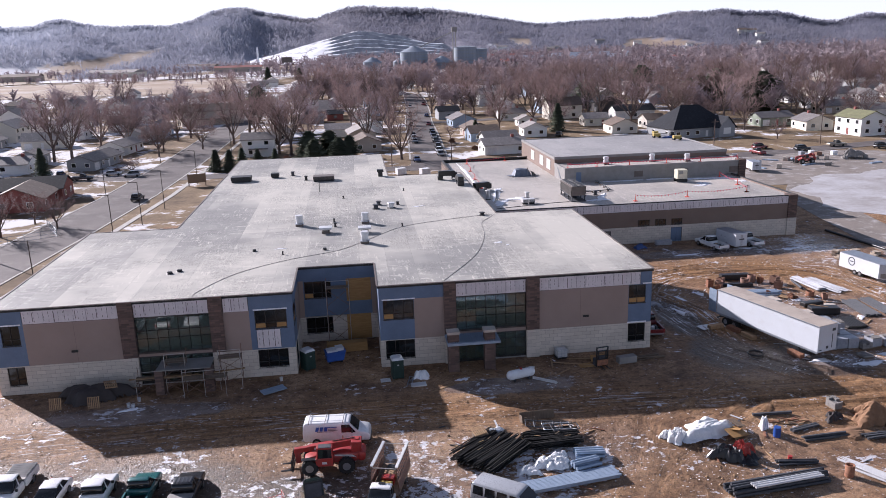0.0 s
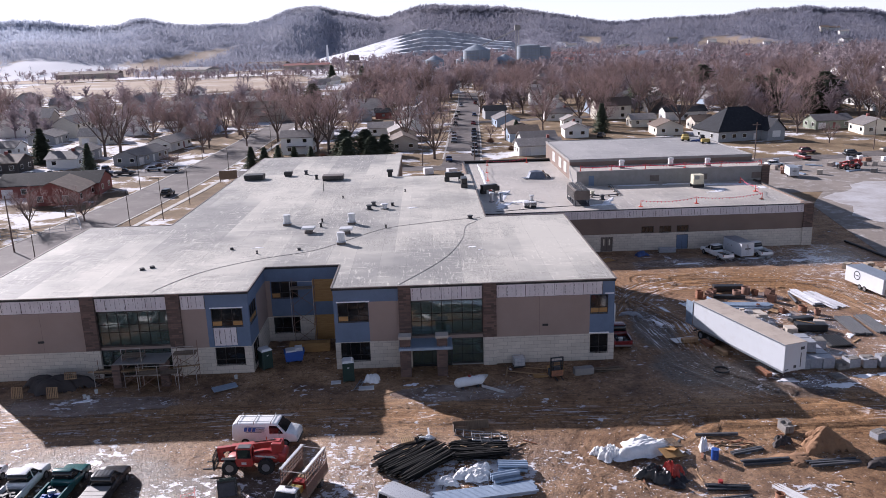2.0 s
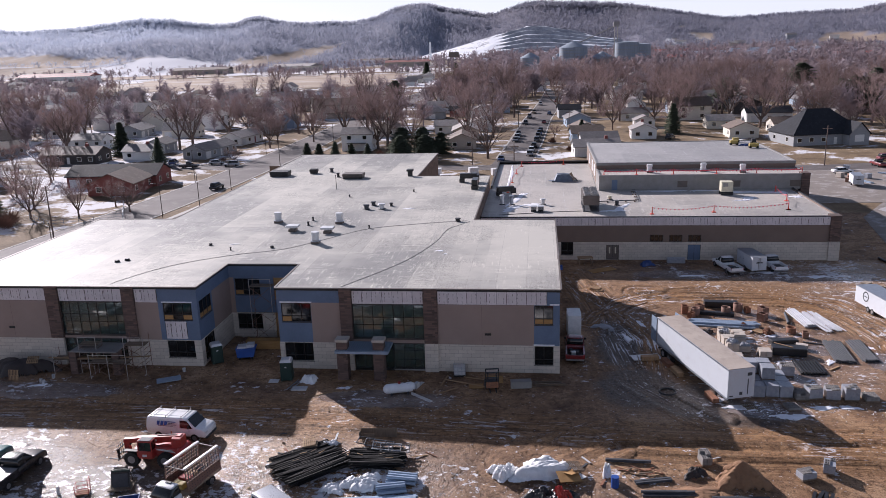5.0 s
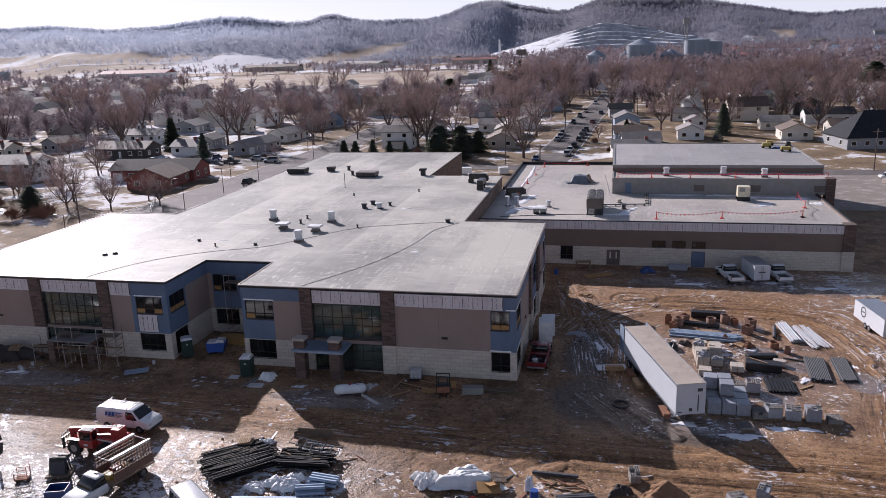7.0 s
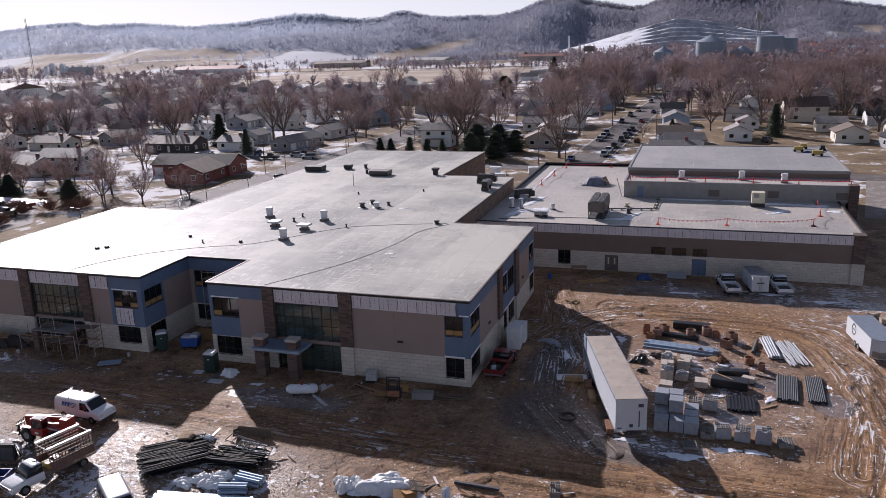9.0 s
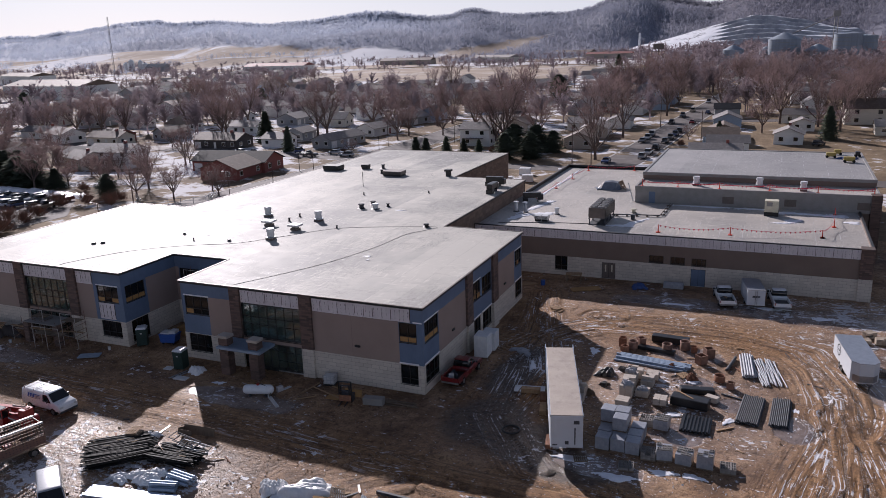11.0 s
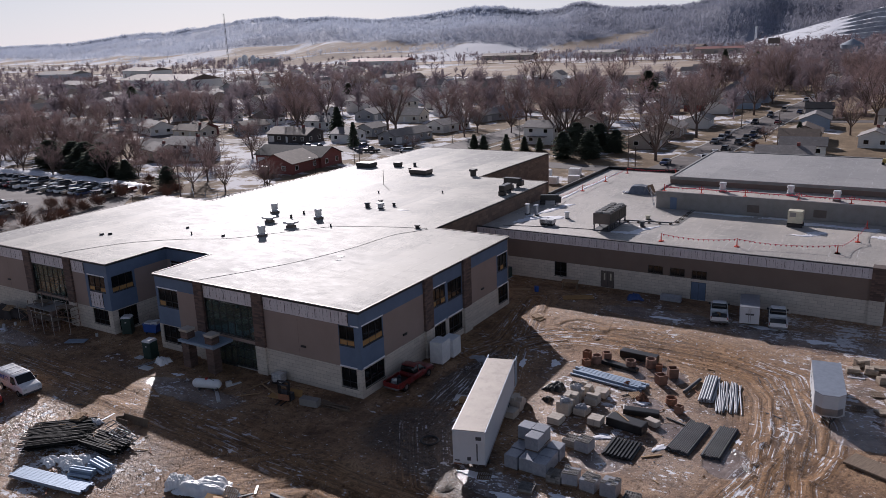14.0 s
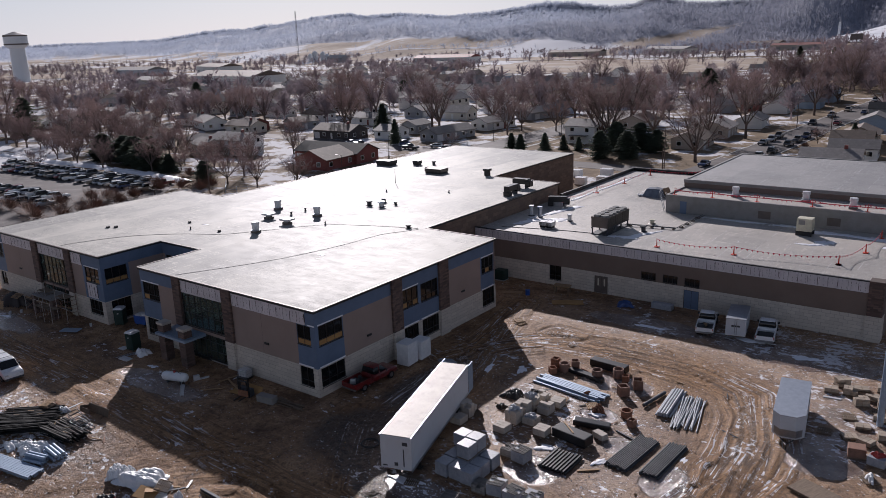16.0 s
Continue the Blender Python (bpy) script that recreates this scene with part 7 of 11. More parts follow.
for k, (x, y, nz) in enumerate(((53.1, 76.7, 5), (51.8, 77.0, 3), (52.8, 71.4, 3), (54.0, 71.7, 5), (55.6, 71.5, 5), (57.2, 71.5, 6), (58.9, 71.4, 2), (51.4, 69.2, 1))):
    block_stack(pose(x, y, 0, 0, 0, -6 + 5 * (k % 4)), 3, 3, nz, (0.4, 0.4, 0.2), "block_grey", "pallet of grey hollow concrete blocks", wrap=k in (0, 3, 4, 5), seed=k)
block_stack(pose(41.6, 59.2, 0, 0, 0, 8), 2, 3, 4, (0.4, 0.4, 0.2), "block_grey", "pallet of grey hollow concrete blocks on soil", seed=21)
block_stack(pose(48.6, 57.4, 0, 0, 0, 20), 3, 2, 3, (0.4, 0.4, 0.2), "block_grey", "pallet of grey concrete blocks in torn plastic", wrap=True, seed=22)
block_stack(pose(50.7, 58.5, 0, 0, 0, -20), 2, 3, 4, (0.4, 0.4, 0.2), "block_grey", "pallet of grey concrete blocks in cloudy plastic", wrap=True, seed=23)
for k, (x, y, nz, s) in enumerate(((49.1, 80.0, 2, 1), (49.1, 82.0, 4, 1), (49.05, 83.6, 4, 1), (50.5, 82.6, 2, 1), (52.3, 81.4, 2, 1), (49.0, 85.1, 4, 1), (50.6, 85.0, 3, 1), (49.3, 86.7, 3, 0), (50.8, 86.8, 2, 1), (44.9, 80.8, 4, 0), (45.0, 79.2, 2, 0))):
    block_stack(pose(x, y, 0, 0, 0, -4 + 3 * (k % 3)), 2, 3, nz, (0.6, 0.4, 0.3), "stone_cap", "pallet of cream split-face blocks under torn wrap", False, False, k)
    if s and k % 2:
        heap("wrap_sheet", "torn cloudy plastic on a block pallet", "plastic sheet", "wrap_grey", x, y, 1.3, 1.2, 0.25, 70 + k, 20).location.z = 0.12 + nz * 0.3
pallet(pose(50.6, 88.0, 0.0, 0, 0, 10))
pallet(pose(53.6, 88.4, 0.0, 0, 0, 40))
pallet(pose(47.7, 69.3, 0.0, 0, 0, 20), "dark wet pallet on the mud", "old_wood")


def flue_ring(x, y, r, h, square, k):
    """Short clay or fibre drum, open at the top."""
    g = Geo()
    n = 4 if square else 16
    v = []
    for rr, z in ((r, 0), (r * 1.02, h), (r * 0.84, h), (r * 0.82, 0.05)):
        v += [(rr * math.cos(2 * math.pi * (i + 0.5) / n), rr * math.sin(2 * math.pi * (i + 0.5) / n), z) for i in range(n)]
    g.add(v, [(j * n + i, j * n + (i + 1) % n, (j + 1) * n + (i + 1) % n, (j + 1) * n + i) for j in range(3) for i in range(n)] + [tuple(3 * n + i for i in range(n))], not square)
    single("catch_basin_ring", g, "clay" if k % 3 else "rust", "open rust-brown " + ("square box" if square else "round drum") + " standing on the mud", "drum", pose(x, y, 0, 0, 0, 17 * k))


for k, (x, y, r, h, sq) in enumerate(((46.4, 94.4, 0.6, 1.2, True), (47.6, 94.1, 0.6, 1.0, False), (48.3, 95.1, 0.65, 1.1, True), (46.9, 92.9, 0.55, 0.8, True), (51.2, 94.2, 0.62, 1.1, False), (52.9, 95.5, 0.62, 1.1, False), (53.9, 95.0, 0.5, 0.8, True), (55.5, 94.2, 0.75, 1.15, True), (54.9, 92.2, 0.75, 1.1, True), (57.0, 88.3, 0.6, 0.75, False), (58.1, 86.9, 0.5, 0.8, True))):
    flue_ring(x, y, r * 0.86, h * 0.86, sq, k)
enc = ((36.2, 48.6, 0.35, 1.0),)
for x, y, r, h in enc:
    flue_ring(x, y, r, h, False, 3)
single("barrel", Geo().tube((0, 0, 0), (0, 0, 0.88), 0.3, n=20).tube((0, 0, 0.28), (0, 0, 0.31), 0.315, n=20).tube((0, 0, 0.57), (0, 0, 0.6), 0.315, n=20), "blue_plastic", "blue plastic barrel standing on soil", "barrel", pose(34.0, 55.2, 0))
single("bucket", Geo().tube((0, 0, 0), (0, 0, 0.45), 0.16, 0.19, n=16), "red_paint", "small red bucket among scrap pipes", "bucket", pose(33.0, 51.4, 0.0))
wrapped_cube(pose(32.7, 86.9, 0, 0, 0, 4), 1.5, 1.8, 2.5, "white_sheet", "tall white-wrapped pallet of insulation by the school wall", "white wrapped stacks")
wrapped_cube(pose(32.8, 89.0, 0, 0, 0, 4), 1.5, 1.8, 2.1, "white_sheet", "white-wrapped pallet of insulation by the school wall", "white wrapped stacks")
for k in range(3):
    pallet(pose(36.0 + 0.35 * k, 104.0 - 0.4 * k, 0.14 * (k == 1), 0, 0, 30 + 25 * k), "loose wooden pallet on the rutted mud")
for k, (x, y, a) in enumerate(((40.3, 79.8, 10), (41.9, 78.6, 104), (42.5, 76.4, 104), (44.7, 70.7, 104))):
    root = thing("timber_stack", "bundle of stacked timber beside the trailer", "timber", pose(x, y, 0, 0, 0, a), "timber by the trailer")
    for i in range(4):
        for j in range(3):
            part("timber", Geo().box(-0.9, 0.9, -0.3 + 0.155 * i, -0.16 + 0.155 * i, 0.02 + 0.15 * j, 0.16 + 0.15 * j), "rust" if k % 2 else "wood", root)
single("steel_plate", Geo().box(-1.5, 1.5, -0.7, 0.7, 0, 0.04), "steel_white", "pale sheet lying flat in the mud", "sheet", pose(40.0, 80.4, 0.02, 0, 0, 12))
single("hose_coil", Geo().add([(math.cos(2 * math.pi * i / 20) * (0.75 + 0.1 * math.cos(w)), math.sin(2 * math.pi * i / 20) * (0.75 + 0.1 * math.cos(w)), 0.1 + 0.1 * math.sin(w)) for i in range(20) for w in (0, 1.57, 3.14, 4.71)], [(4 * i + k, 4 * ((i + 1) % 20) + k, 4 * ((i + 1) % 20) + (k + 1) % 4, 4 * i + (k + 1) % 4) for i in range(20) for k in range(4)], True), "black_plastic", "coil of black hose on wet ground", "hose", pose(40.9, 71.9, 0))
def stone_pallet(x, y, rot, k):
    """Cut stones stacked on a pallet, two to four courses, the top one uneven."""
    rr = random.Random(300 + k)
    root = thing("stone_pallet", "pallet of tan cut stones stacked in uneven courses", "stone pallet", pose(x, y, 0, 0, 0, rot), "stone pallets by the trailer")
    part("pallet_base", Geo().box(-0.62, 0.62, -0.5, 0.5, 0, 0.12), "old_wood", root)
    z = 0.122
    for c in range(rr.choice((1, 2, 2, 3))):
        h, n = rr.uniform(0.16, 0.26), rr.choice((2, 3))
        for i in range(n):
            for j in range(2):
                if c and rr.random() < 0.22:
                    continue
                w = 1.2 / n
                part("stone", Geo().box(-w / 2 + 0.015, w / 2 - 0.015, -0.22, 0.22, 0, h - 0.01, None, 0.015), "cut_stone", root, "", pose(-0.6 + (i + 0.5) * w, -0.23 + 0.46 * j, z, 0, 0, rr.uniform(-4, 4)))
        z += h


for k, (x, y, a) in enumerate(((70.8, 103.3, 12), (71.4, 105.1, 40), (72.4, 103.5, 5), (73.1, 105, 20), (74.3, 103.3, -10), (74.9, 105.7, 8), (73.6, 101.7, 25), (75.4, 102.3, 10), (75.6, 99.4, -5), (74.5, 97.2, 14), (73.9, 94.8, 30), (75.2, 94.4, -20), (76.4, 96.0, 12), (76.9, 103.8, 5), (77.2, 100.6, 18), (77.5, 98.2, -8))):
    stone_pallet(x, y, a, k)
for k, (x, y, a) in enumerate(((73.2, 98.6, 20), (75.1, 100.8, -8), (72.0, 94.8, 5), (76.4, 88.7, 35), (77.6, 94.2, 12), (78.3, 101.8, 30))):
    pallet(pose(x, y, 0.0, 0, 0, a), "grey weathered pallet lying among cut stone", "old_wood")
heap("plastic_sheet", "twisted white plastic on a pallet", "plastic sheet", "white_sheet", 76.4, 88.7, 0.7, 1.6, 0.5, 301, 20).location.z = 0.14
wrapped_cube(pose(74.9, 92.0, 0, 0, 0, 12), 1.3, 1.1, 0.9, "clay", "low pallet of red and white bags under film", "bagged pallets")
wrapped_cube(pose(76.5, 91.4, 0, 0, 0, -10), 1.3, 1.1, 0.8, "wrap_grey", "low pallet of grey bags under film", "bagged pallets")
heap("red_tarp", "crumpled red plastic over a bagged pallet", "tarp", "red_paint", 76.5, 91.4, 1.3, 0.9, 0.3, 302, 10).location.z = 0.78
plank(71.2, 101.8, 0.0, 1.5, 8, "steel_white", 0.3, 0.1)
plank(73.6, 92.6, 0.0, 0.9, -30, "old_wood", 0.3, 0.06)
single("crane_mat", Geo().box(-2.6, 2.6, -1.0, 1.0, 0.02, 0.22, None, 0.02), "old_wood", "long brown timber mat on the mud", "timber mat", pose(74.4, 84.2, 0, 0, 0, -22))
# loose lumber and scraps
rng = random.Random(8)
for k in range(70):
    if k < 26:
        x, y = rng.uniform(6, 20), rng.uniform(50, 62)
    elif k < 48:
        x, y = rng.uniform(25, 44), rng.uniform(47, 60)
    else:
        x, y = rng.uniform(44, 66), rng.uniform(70, 98)
    plank(x, y, 0.0, rng.uniform(0.4, 1.8), rng.uniform(0, 180), rng.choice(("wood", "old_wood", "steel_white", "grey_pipe", "rust")), rng.uniform(0.06, 0.2), 0.05, rng.uniform(-2, 2))


# ---- things along the front of the school ----
def porta(x, y, rot):
    root = thing("portable_toilet", "dark green portable toilet with a white roof", "portable toilet", pose(x, y, 0, 0, 0, rot), "portable toilets")
    part("cabin", Geo().box(-0.58, 0.58, -0.58, 0.58, 0.08, 2.05, None, 0.04), "green_plastic", root)
    part("door", Geo().box(-0.42, 0.42, -0.62, -0.585, 0.18, 1.95, None, 0.01), "green_plastic", root)
    part("roof", Geo().add([(-0.62, -0.62, 2.05), (0.62, -0.62, 2.05), (0.62, 0.62, 2.05), (-0.62, 0.62, 2.05), (-0.45, -0.5, 2.28), (0.45, -0.5, 2.28), (0.45, 0.5, 2.28), (-0.45, 0.5, 2.28)], [(0, 1, 5, 4), (1, 2, 6, 5), (2, 3, 7, 6), (3, 0, 4, 7), (4, 5, 6, 7), (3, 2, 1, 0)]), "steel_white", root, "translucent white roof cap")
    part("skid", Geo().box(-0.6, -0.4, -0.65, 0.65, 0, 0.08).box(0.4, 0.6, -0.65, 0.65, 0, 0.08), "old_wood", root)
    part("sign", Geo().box(-0.1, 0.1, -0.635, -0.622, 1.5, 1.62), "steel_white", root)


porta(3.15, 73.0, 8)
porta(-6.0, 76.9, 35)


def canopy():
    root = thing("entrance_canopy", "flat entrance canopy of blue metal decking on two brick columns", "canopy", pose(11, 74.2, 0))
    q = pose(-11, -74.2, 0)
    for x in (9.0, 12.75):
        c = part("column", Geo().box(x - 0.55, x + 0.55, 73.1, 74.1, 0, 4.1, q), "dark_brick", root, "dark brick column")
        part("capstone", Geo().box(x - 0.65, x + 0.65, 73.0, 74.2, 4.1, 4.4, q, 0.05), "stone_cap", c, "pale cast stone cap")
    part("deck_frame", Geo().box(8.35, 13.8, 72.75, 72.9, 3.0, 3.25, q).box(8.35, 8.5, 72.9, 75.5, 3.0, 3.25, q).box(13.65, 13.8, 72.9, 75.5, 3.0, 3.25, q), "steel_blue", root)
    for k in range(22):
        x = 8.5 + k * 0.236
        part("deck_rib", Geo().box(x, x + 0.15, 72.9, 75.5, 3.2, 3.3, q), "steel_blue", root)
    part("deck", Geo().box(8.5, 13.65, 72.9, 75.5, 3.14, 3.2, q), "steel_blue", root)


canopy()
cw = thing("unfinished_canopy", "half-built canopy frame with metal decking behind scaffold", "canopy", pose(-17.6, 74.3, 0))
part("deck", Geo().box(-2.8, 2.4, -1.4, 1.3, 2.55, 2.65), "hvac_grey", cw)
for x in (-2.6, 2.2):
    part("column", Geo().box(x - 0.4, x + 0.4, -1.3, -0.5, 0, 2.54), "dark_brick", cw)


def scaffold(x, y, bays, lifts, bay=2.1, depth=1.3, rot=0, lift=1.9, label="steel tube scaffold with plank deck"):
    root = thing("scaffold", label, "scaffold", pose(x, y, 0, 0, 0, rot))
    for b in range(bays + 1):
        for d in (0, depth):
            part("standard", Geo().tube((b * bay, d, 0), (b * bay, d, lifts * lift + 1.0), 0.034, n=6), "scaffold_rust" if d else "scaffold_steel", root)
        for l in range(lifts):
            for z in (l * lift + 0.5, l * lift + 1.15, (l + 1) * lift):
                part("rung", Geo().tube((b * bay, 0, z), (b * bay, depth, z), 0.026, n=5), "scaffold_rust", root)
    for b in range(bays):
        for l in range(lifts):
            part("brace", Geo().tube((b * bay, 0, l * lift + 0.3), ((b + 1) * bay, 0, (l + 1) * lift), 0.025, n=5), "scaffold_rust", root)
            part("brace", Geo().tube(((b + 1) * bay, 0, l * lift + 0.3), (b * bay, 0, (l + 1) * lift), 0.025, n=5), "scaffold_rust", root)
        for k in range(4):
            part("deck_plank", Geo().box(b * bay - 0.1, (b + 1) * bay + 0.1, 0.1 + k * 0.3, 0.36 + k * 0.3, lifts * lift, lifts * lift + 0.05), "old_wood", root)
        part("guard_rail", Geo().tube((b * bay, 0, lifts * lift + 0.95), ((b + 1) * bay, 0, lifts * lift + 0.95), 0.03, n=5), "scaffold_steel", root)
    return root


scaffold(-22.4, 72.9, 2, 1, 2.2, 1.4, 4, 1.6)
scaffold(-17.7, 71.9, 2, 1, 2.0, 1.4, 2, 1.75)
scaffold(-14.4, 73.2, 1, 2, 2.1, 1.5, 3, 1.6)
scaffold(-19.6, 73.4, 1, 2, 1.9, 1.3, 3, 1.55)
scaffold(-3.9, 82.6, 1, 3, 2.5, 1.2, 0, 2.25, "tall narrow scaffold tower against the recessed wall")
for k, (x, z) in enumerate(((-20.9, 1.75), (-19.4, 1.75), (-16.3, 1.85), (-14.2, 1.85))):
    single("plank", Geo().box(-2.2, 2.2, -0.13, 0.13, 0, 0.05), "wood", "long plank resting across scaffold frames", "plank", pose(x, 73.3 + 0.3 * (k % 2), z - 0.02, 0, 0, 3 * k), "scaffold planks")


def wheelie(x, y, rot):
    root = thing("dumpster", "blue wheeled rubbish skip full of offcuts", "dumpster", pose(x, y, 0, 0, 0, rot))
    part("tub", Geo().extrude_y([(-0.95, 0.25), (0.8, 0.25), (1.05, 1.25), (-1.05, 1.25)], -0.65, 0.65), "blue_plastic", root)
    part("rim", Geo().box(-1.1, 1.1, -0.7, 0.7, 1.2, 1.27), "blue_plastic", root)
    part("rubbish", Geo().box(-0.9, 0.2, -0.55, 0.5, 1.272, 1.45).box(0.1, 0.9, -0.4, 0.55, 1.272, 1.6), "steel_white", root, "white offcuts heaped in the tub")
    for sx in (-0.7, 0.6):
        for sy in (-0.5, 0.5):
            part("wheel", Geo().tube((sx, sy - 0.05, 0.13), (sx, sy + 0.05, 0.13), 0.13, n=12), "rubber", root)


wheelie(-3.2, 78.4, 12)
single("plywood_box", Geo().box(-2.2, 2.2, -0.5, 0.5, 0, 1.0).box(-2.25, -2.1, -0.55, 0.55, 0, 1.05), "plywood", "low plywood-sided box below the scaffold", "plywood box", pose(-1.9, 81.3, 0, 0, 0, 3))
root = thing("propane_tank", "white horizontal propane tank on short legs", "propane tank", pose(15.3, 70.2, 0, 0, 0, 18))
part("tank", Geo().tube((-1.1, 0, 0.65), (1.1, 0, 0.65), 0.48, n=24).sphere((-1.1, 0, 0.65), 0.48, 20, 12).sphere((1.1, 0, 0.65), 0.48, 20, 12), "tank_white", root)
part("valve_cover", Geo().tube((0, 0, 1.1), (0, 0, 1.3), 0.14, n=12), "red_paint", root, "red valve cover")
for x in (-0.8, 0.8):
    part("leg", Geo().box(x - 0.06, x + 0.06, -0.35, 0.35, 0, 0.3), "grey_pipe", root)
part("hose", Geo().tube((0.1, 0.1, 1.25), (1.0, -0.2, 1.05), 0.03, n=6).tube((1.0, -0.2, 1.05), (1.5, -0.5, 0.1), 0.03, n=6), "black_plastic", root)
single("bent_flashing", Geo().box(-1.3, 1.3, -0.18, 0.18, 0, 0.06).box(-1.3, 1.3, -0.18, -0.14, 0.06, 0.3), "steel_white", "bent strip of pale metal flashing", "flashing", pose(17.6, 69.4, 0.02, 0, 0, -38))
single("bent_flashing", Geo().box(-0.8, 0.8, -0.2, 0.2, 0, 0.05).box(-0.8, -0.2, -0.2, 0.2, 0.05, 0.5), "steel_white", "bent strip of pale metal flashing", "flashing", pose(16.9, 72.2, 0.02, 0, 0, 70))
root = thing("water_tote", "white plastic tote in a steel cage on a pallet", "water tote", pose(20.7, 75.0 - 0.1, 0, 0, 0, 8))
part("bottle", Geo().box(-0.55, 0.55, -0.45, 0.45, 0.15, 1.0, None, 0.05), "steel_white", root)
g = Geo()
for x in (-0.58, -0.2, 0.2, 0.58):
    g.tube((x, -0.5, 0.12), (x, -0.5, 1.08), 0.015, n=5).tube((x, 0.5, 0.12), (x, 0.5, 1.08), 0.015, n=5)
for z in (0.3, 0.6, 0.9, 1.08):
    g.tube((-0.58, -0.5, z), (0.58, -0.5, z), 0.015, n=5).tube((0.58, -0.5, z), (0.58, 0.5, z), 0.015, n=5).tube((0.58, 0.5, z), (-0.58, 0.5, z), 0.015, n=5).tube((-0.58, 0.5, z), (-0.58, -0.5, z), 0.015, n=5)
part("cage", g, "steel_galv", root)
part("pallet_base", Geo().box(-0.6, 0.6, -0.5, 0.5, 0, 0.12), "black_plastic", root)
root = thing("lift_mast", "dark upright lifting mast with forks standing in the shade", "lift mast", pose(24.2, 71.9, 0, 0, 0, 10))
for x in (-0.62, -0.42, 0.42, 0.62):
    part("mast_post", Geo().box(x - 0.05, x + 0.05, -0.08, 0.08, 0, 2.1 if abs(x) > 0.5 else 1.7), "black_plastic", root)
for z in (0.5, 1.1, 1.62, 2.02):
    part("cross_bar", Geo().box(-0.57, 0.57, -0.06, 0.06, z, z + 0.1), "grey_pipe", root)
part("carriage", Geo().box(-0.6, 0.6, -0.2, -0.1, 0.15, 0.75), "rust", root)
for x in (-0.3, 0.3):
    part("fork", Geo().box(x - 0.06, x + 0.06, -1.2, -0.2, 0.08, 0.14), "black_plastic", root)
part("back_plate", Geo().box(-0.7, 0.7, 0.1, 0.7, 0.02, 0.75, None, 0.03), "grey_pipe", root)
single("plywood_sheet_loose", Geo().box(-0.9, 0.9, -0.02, 0.02, 0, 0.7, pose(0, 0, 0, -25, 0, 0)), "plywood", "plywood offcut leaning behind the mast", "plywood", pose(24.3, 73.1, 0.02, 0, 0, 5))
single("crate", Geo().box(-1.0, 1.0, -0.4, 0.4, 0, 0.7, None, 0.02), "hvac_grey", "long grey metal crate near the wall", "crate", pose(27.0, 72.4, 0, 0, 0, 8))
single("plywood_sheet_loose", Geo().box(-0.7, 0.7, -0.5, 0.5, 0, 0.04), "plywood", "reddish plywood offcut on the mud", "plywood", pose(22.6, 72.3, 0.02, 0, 0, 5))
for k in range(9):
    plank(28.9 + 0.1 * k, 73.6 - 0.1 * k, 0.05 * (k % 4), 3.4, -8 + 5 * (k % 5), "old_wood", 0.18)
for x, y, L, a in ((21.5, 72.9, 4.5, -20), (23.1, 73.9, 4.0, -15), (20.0, 71.2, 2.2, 40), (8.0, 69.9, 4.0, 30), (19.3, 73.4, 2.6, 80)):
    plank(x, y, 0.02, L, a, "wood", 0.16)
root = thing("deck_stack", "short stack of galvanised deck sheets on the mud", "steel sheets", pose(-9.2, 72.0, 0, 0, 0, 28))
for k in range(8):
    part("deck_sheet", Geo().box(-1.2, 1.2, -0.6 + k * 0.15, -0.5 + k * 0.15, 0.1, 0.2), "steel_blue", root)
part("bearer", Geo().box(-0.9, -0.8, -0.6, 0.6, 0, 0.1).box(0.8, 0.9, -0.6, 0.6, 0, 0.1), "old_wood", root)
for x, y, m2 in ((-29.6, 71.7, 78), (-26.0, 71.4, 80)):
    pallet(pose(x, y, 0.5, m2, 0, 0), "orange-brown pallet leaning on the covered pile")
pallet(pose(-24.8, 73.0, 1.5, 12, 8, 25), "wooden pallet on top of the dark tarpaulin")
for k, (x, y) in enumerate(((-22.0, 72.0), (-22.7, 70.9), (-22.2, 70.6), (-8.6, 74.3))):
    single("bucket", Geo().tube((0, 0, 0), (0, 0, 0.4), 0.15, 0.18, n=14), "steel_white", "white plastic bucket on the mud", "bucket", pose(x, y, 0), "white buckets")
root = thing("loose_ladder", "aluminium ladder section lying on the mud", "ladder", pose(4.35, 71.6, 0.03, 0, 0, 78))
for y in (-0.22, 0.22):
    part("rail", Geo().box(-1.2, 1.2, y - 0.03, y + 0.03, 0, 0.08), "steel_galv", root)
for k in range(8):
    part("rung", Geo().box(-1.1 + 0.31 * k, -1.06 + 0.31 * k, -0.19, 0.19, 0.03, 0.06), "steel_galv", root)
single("foam_board", Geo().box(-0.75, 0.75, -0.4, 0.4, 0, 0.15, None, 0.02), "steel_white", "white foam board lying on the mud", "foam board", pose(5.1, 70.7, 0, 0, 0, 4))
single("foam_board", Geo().box(-0.5, 0.5, -0.4, 0.4, 0, 0.08, None, 0.02), "steel_white", "white foam board lying on the mud", "foam board", pose(1.9, 72.4, 0, 0, 0, 4))
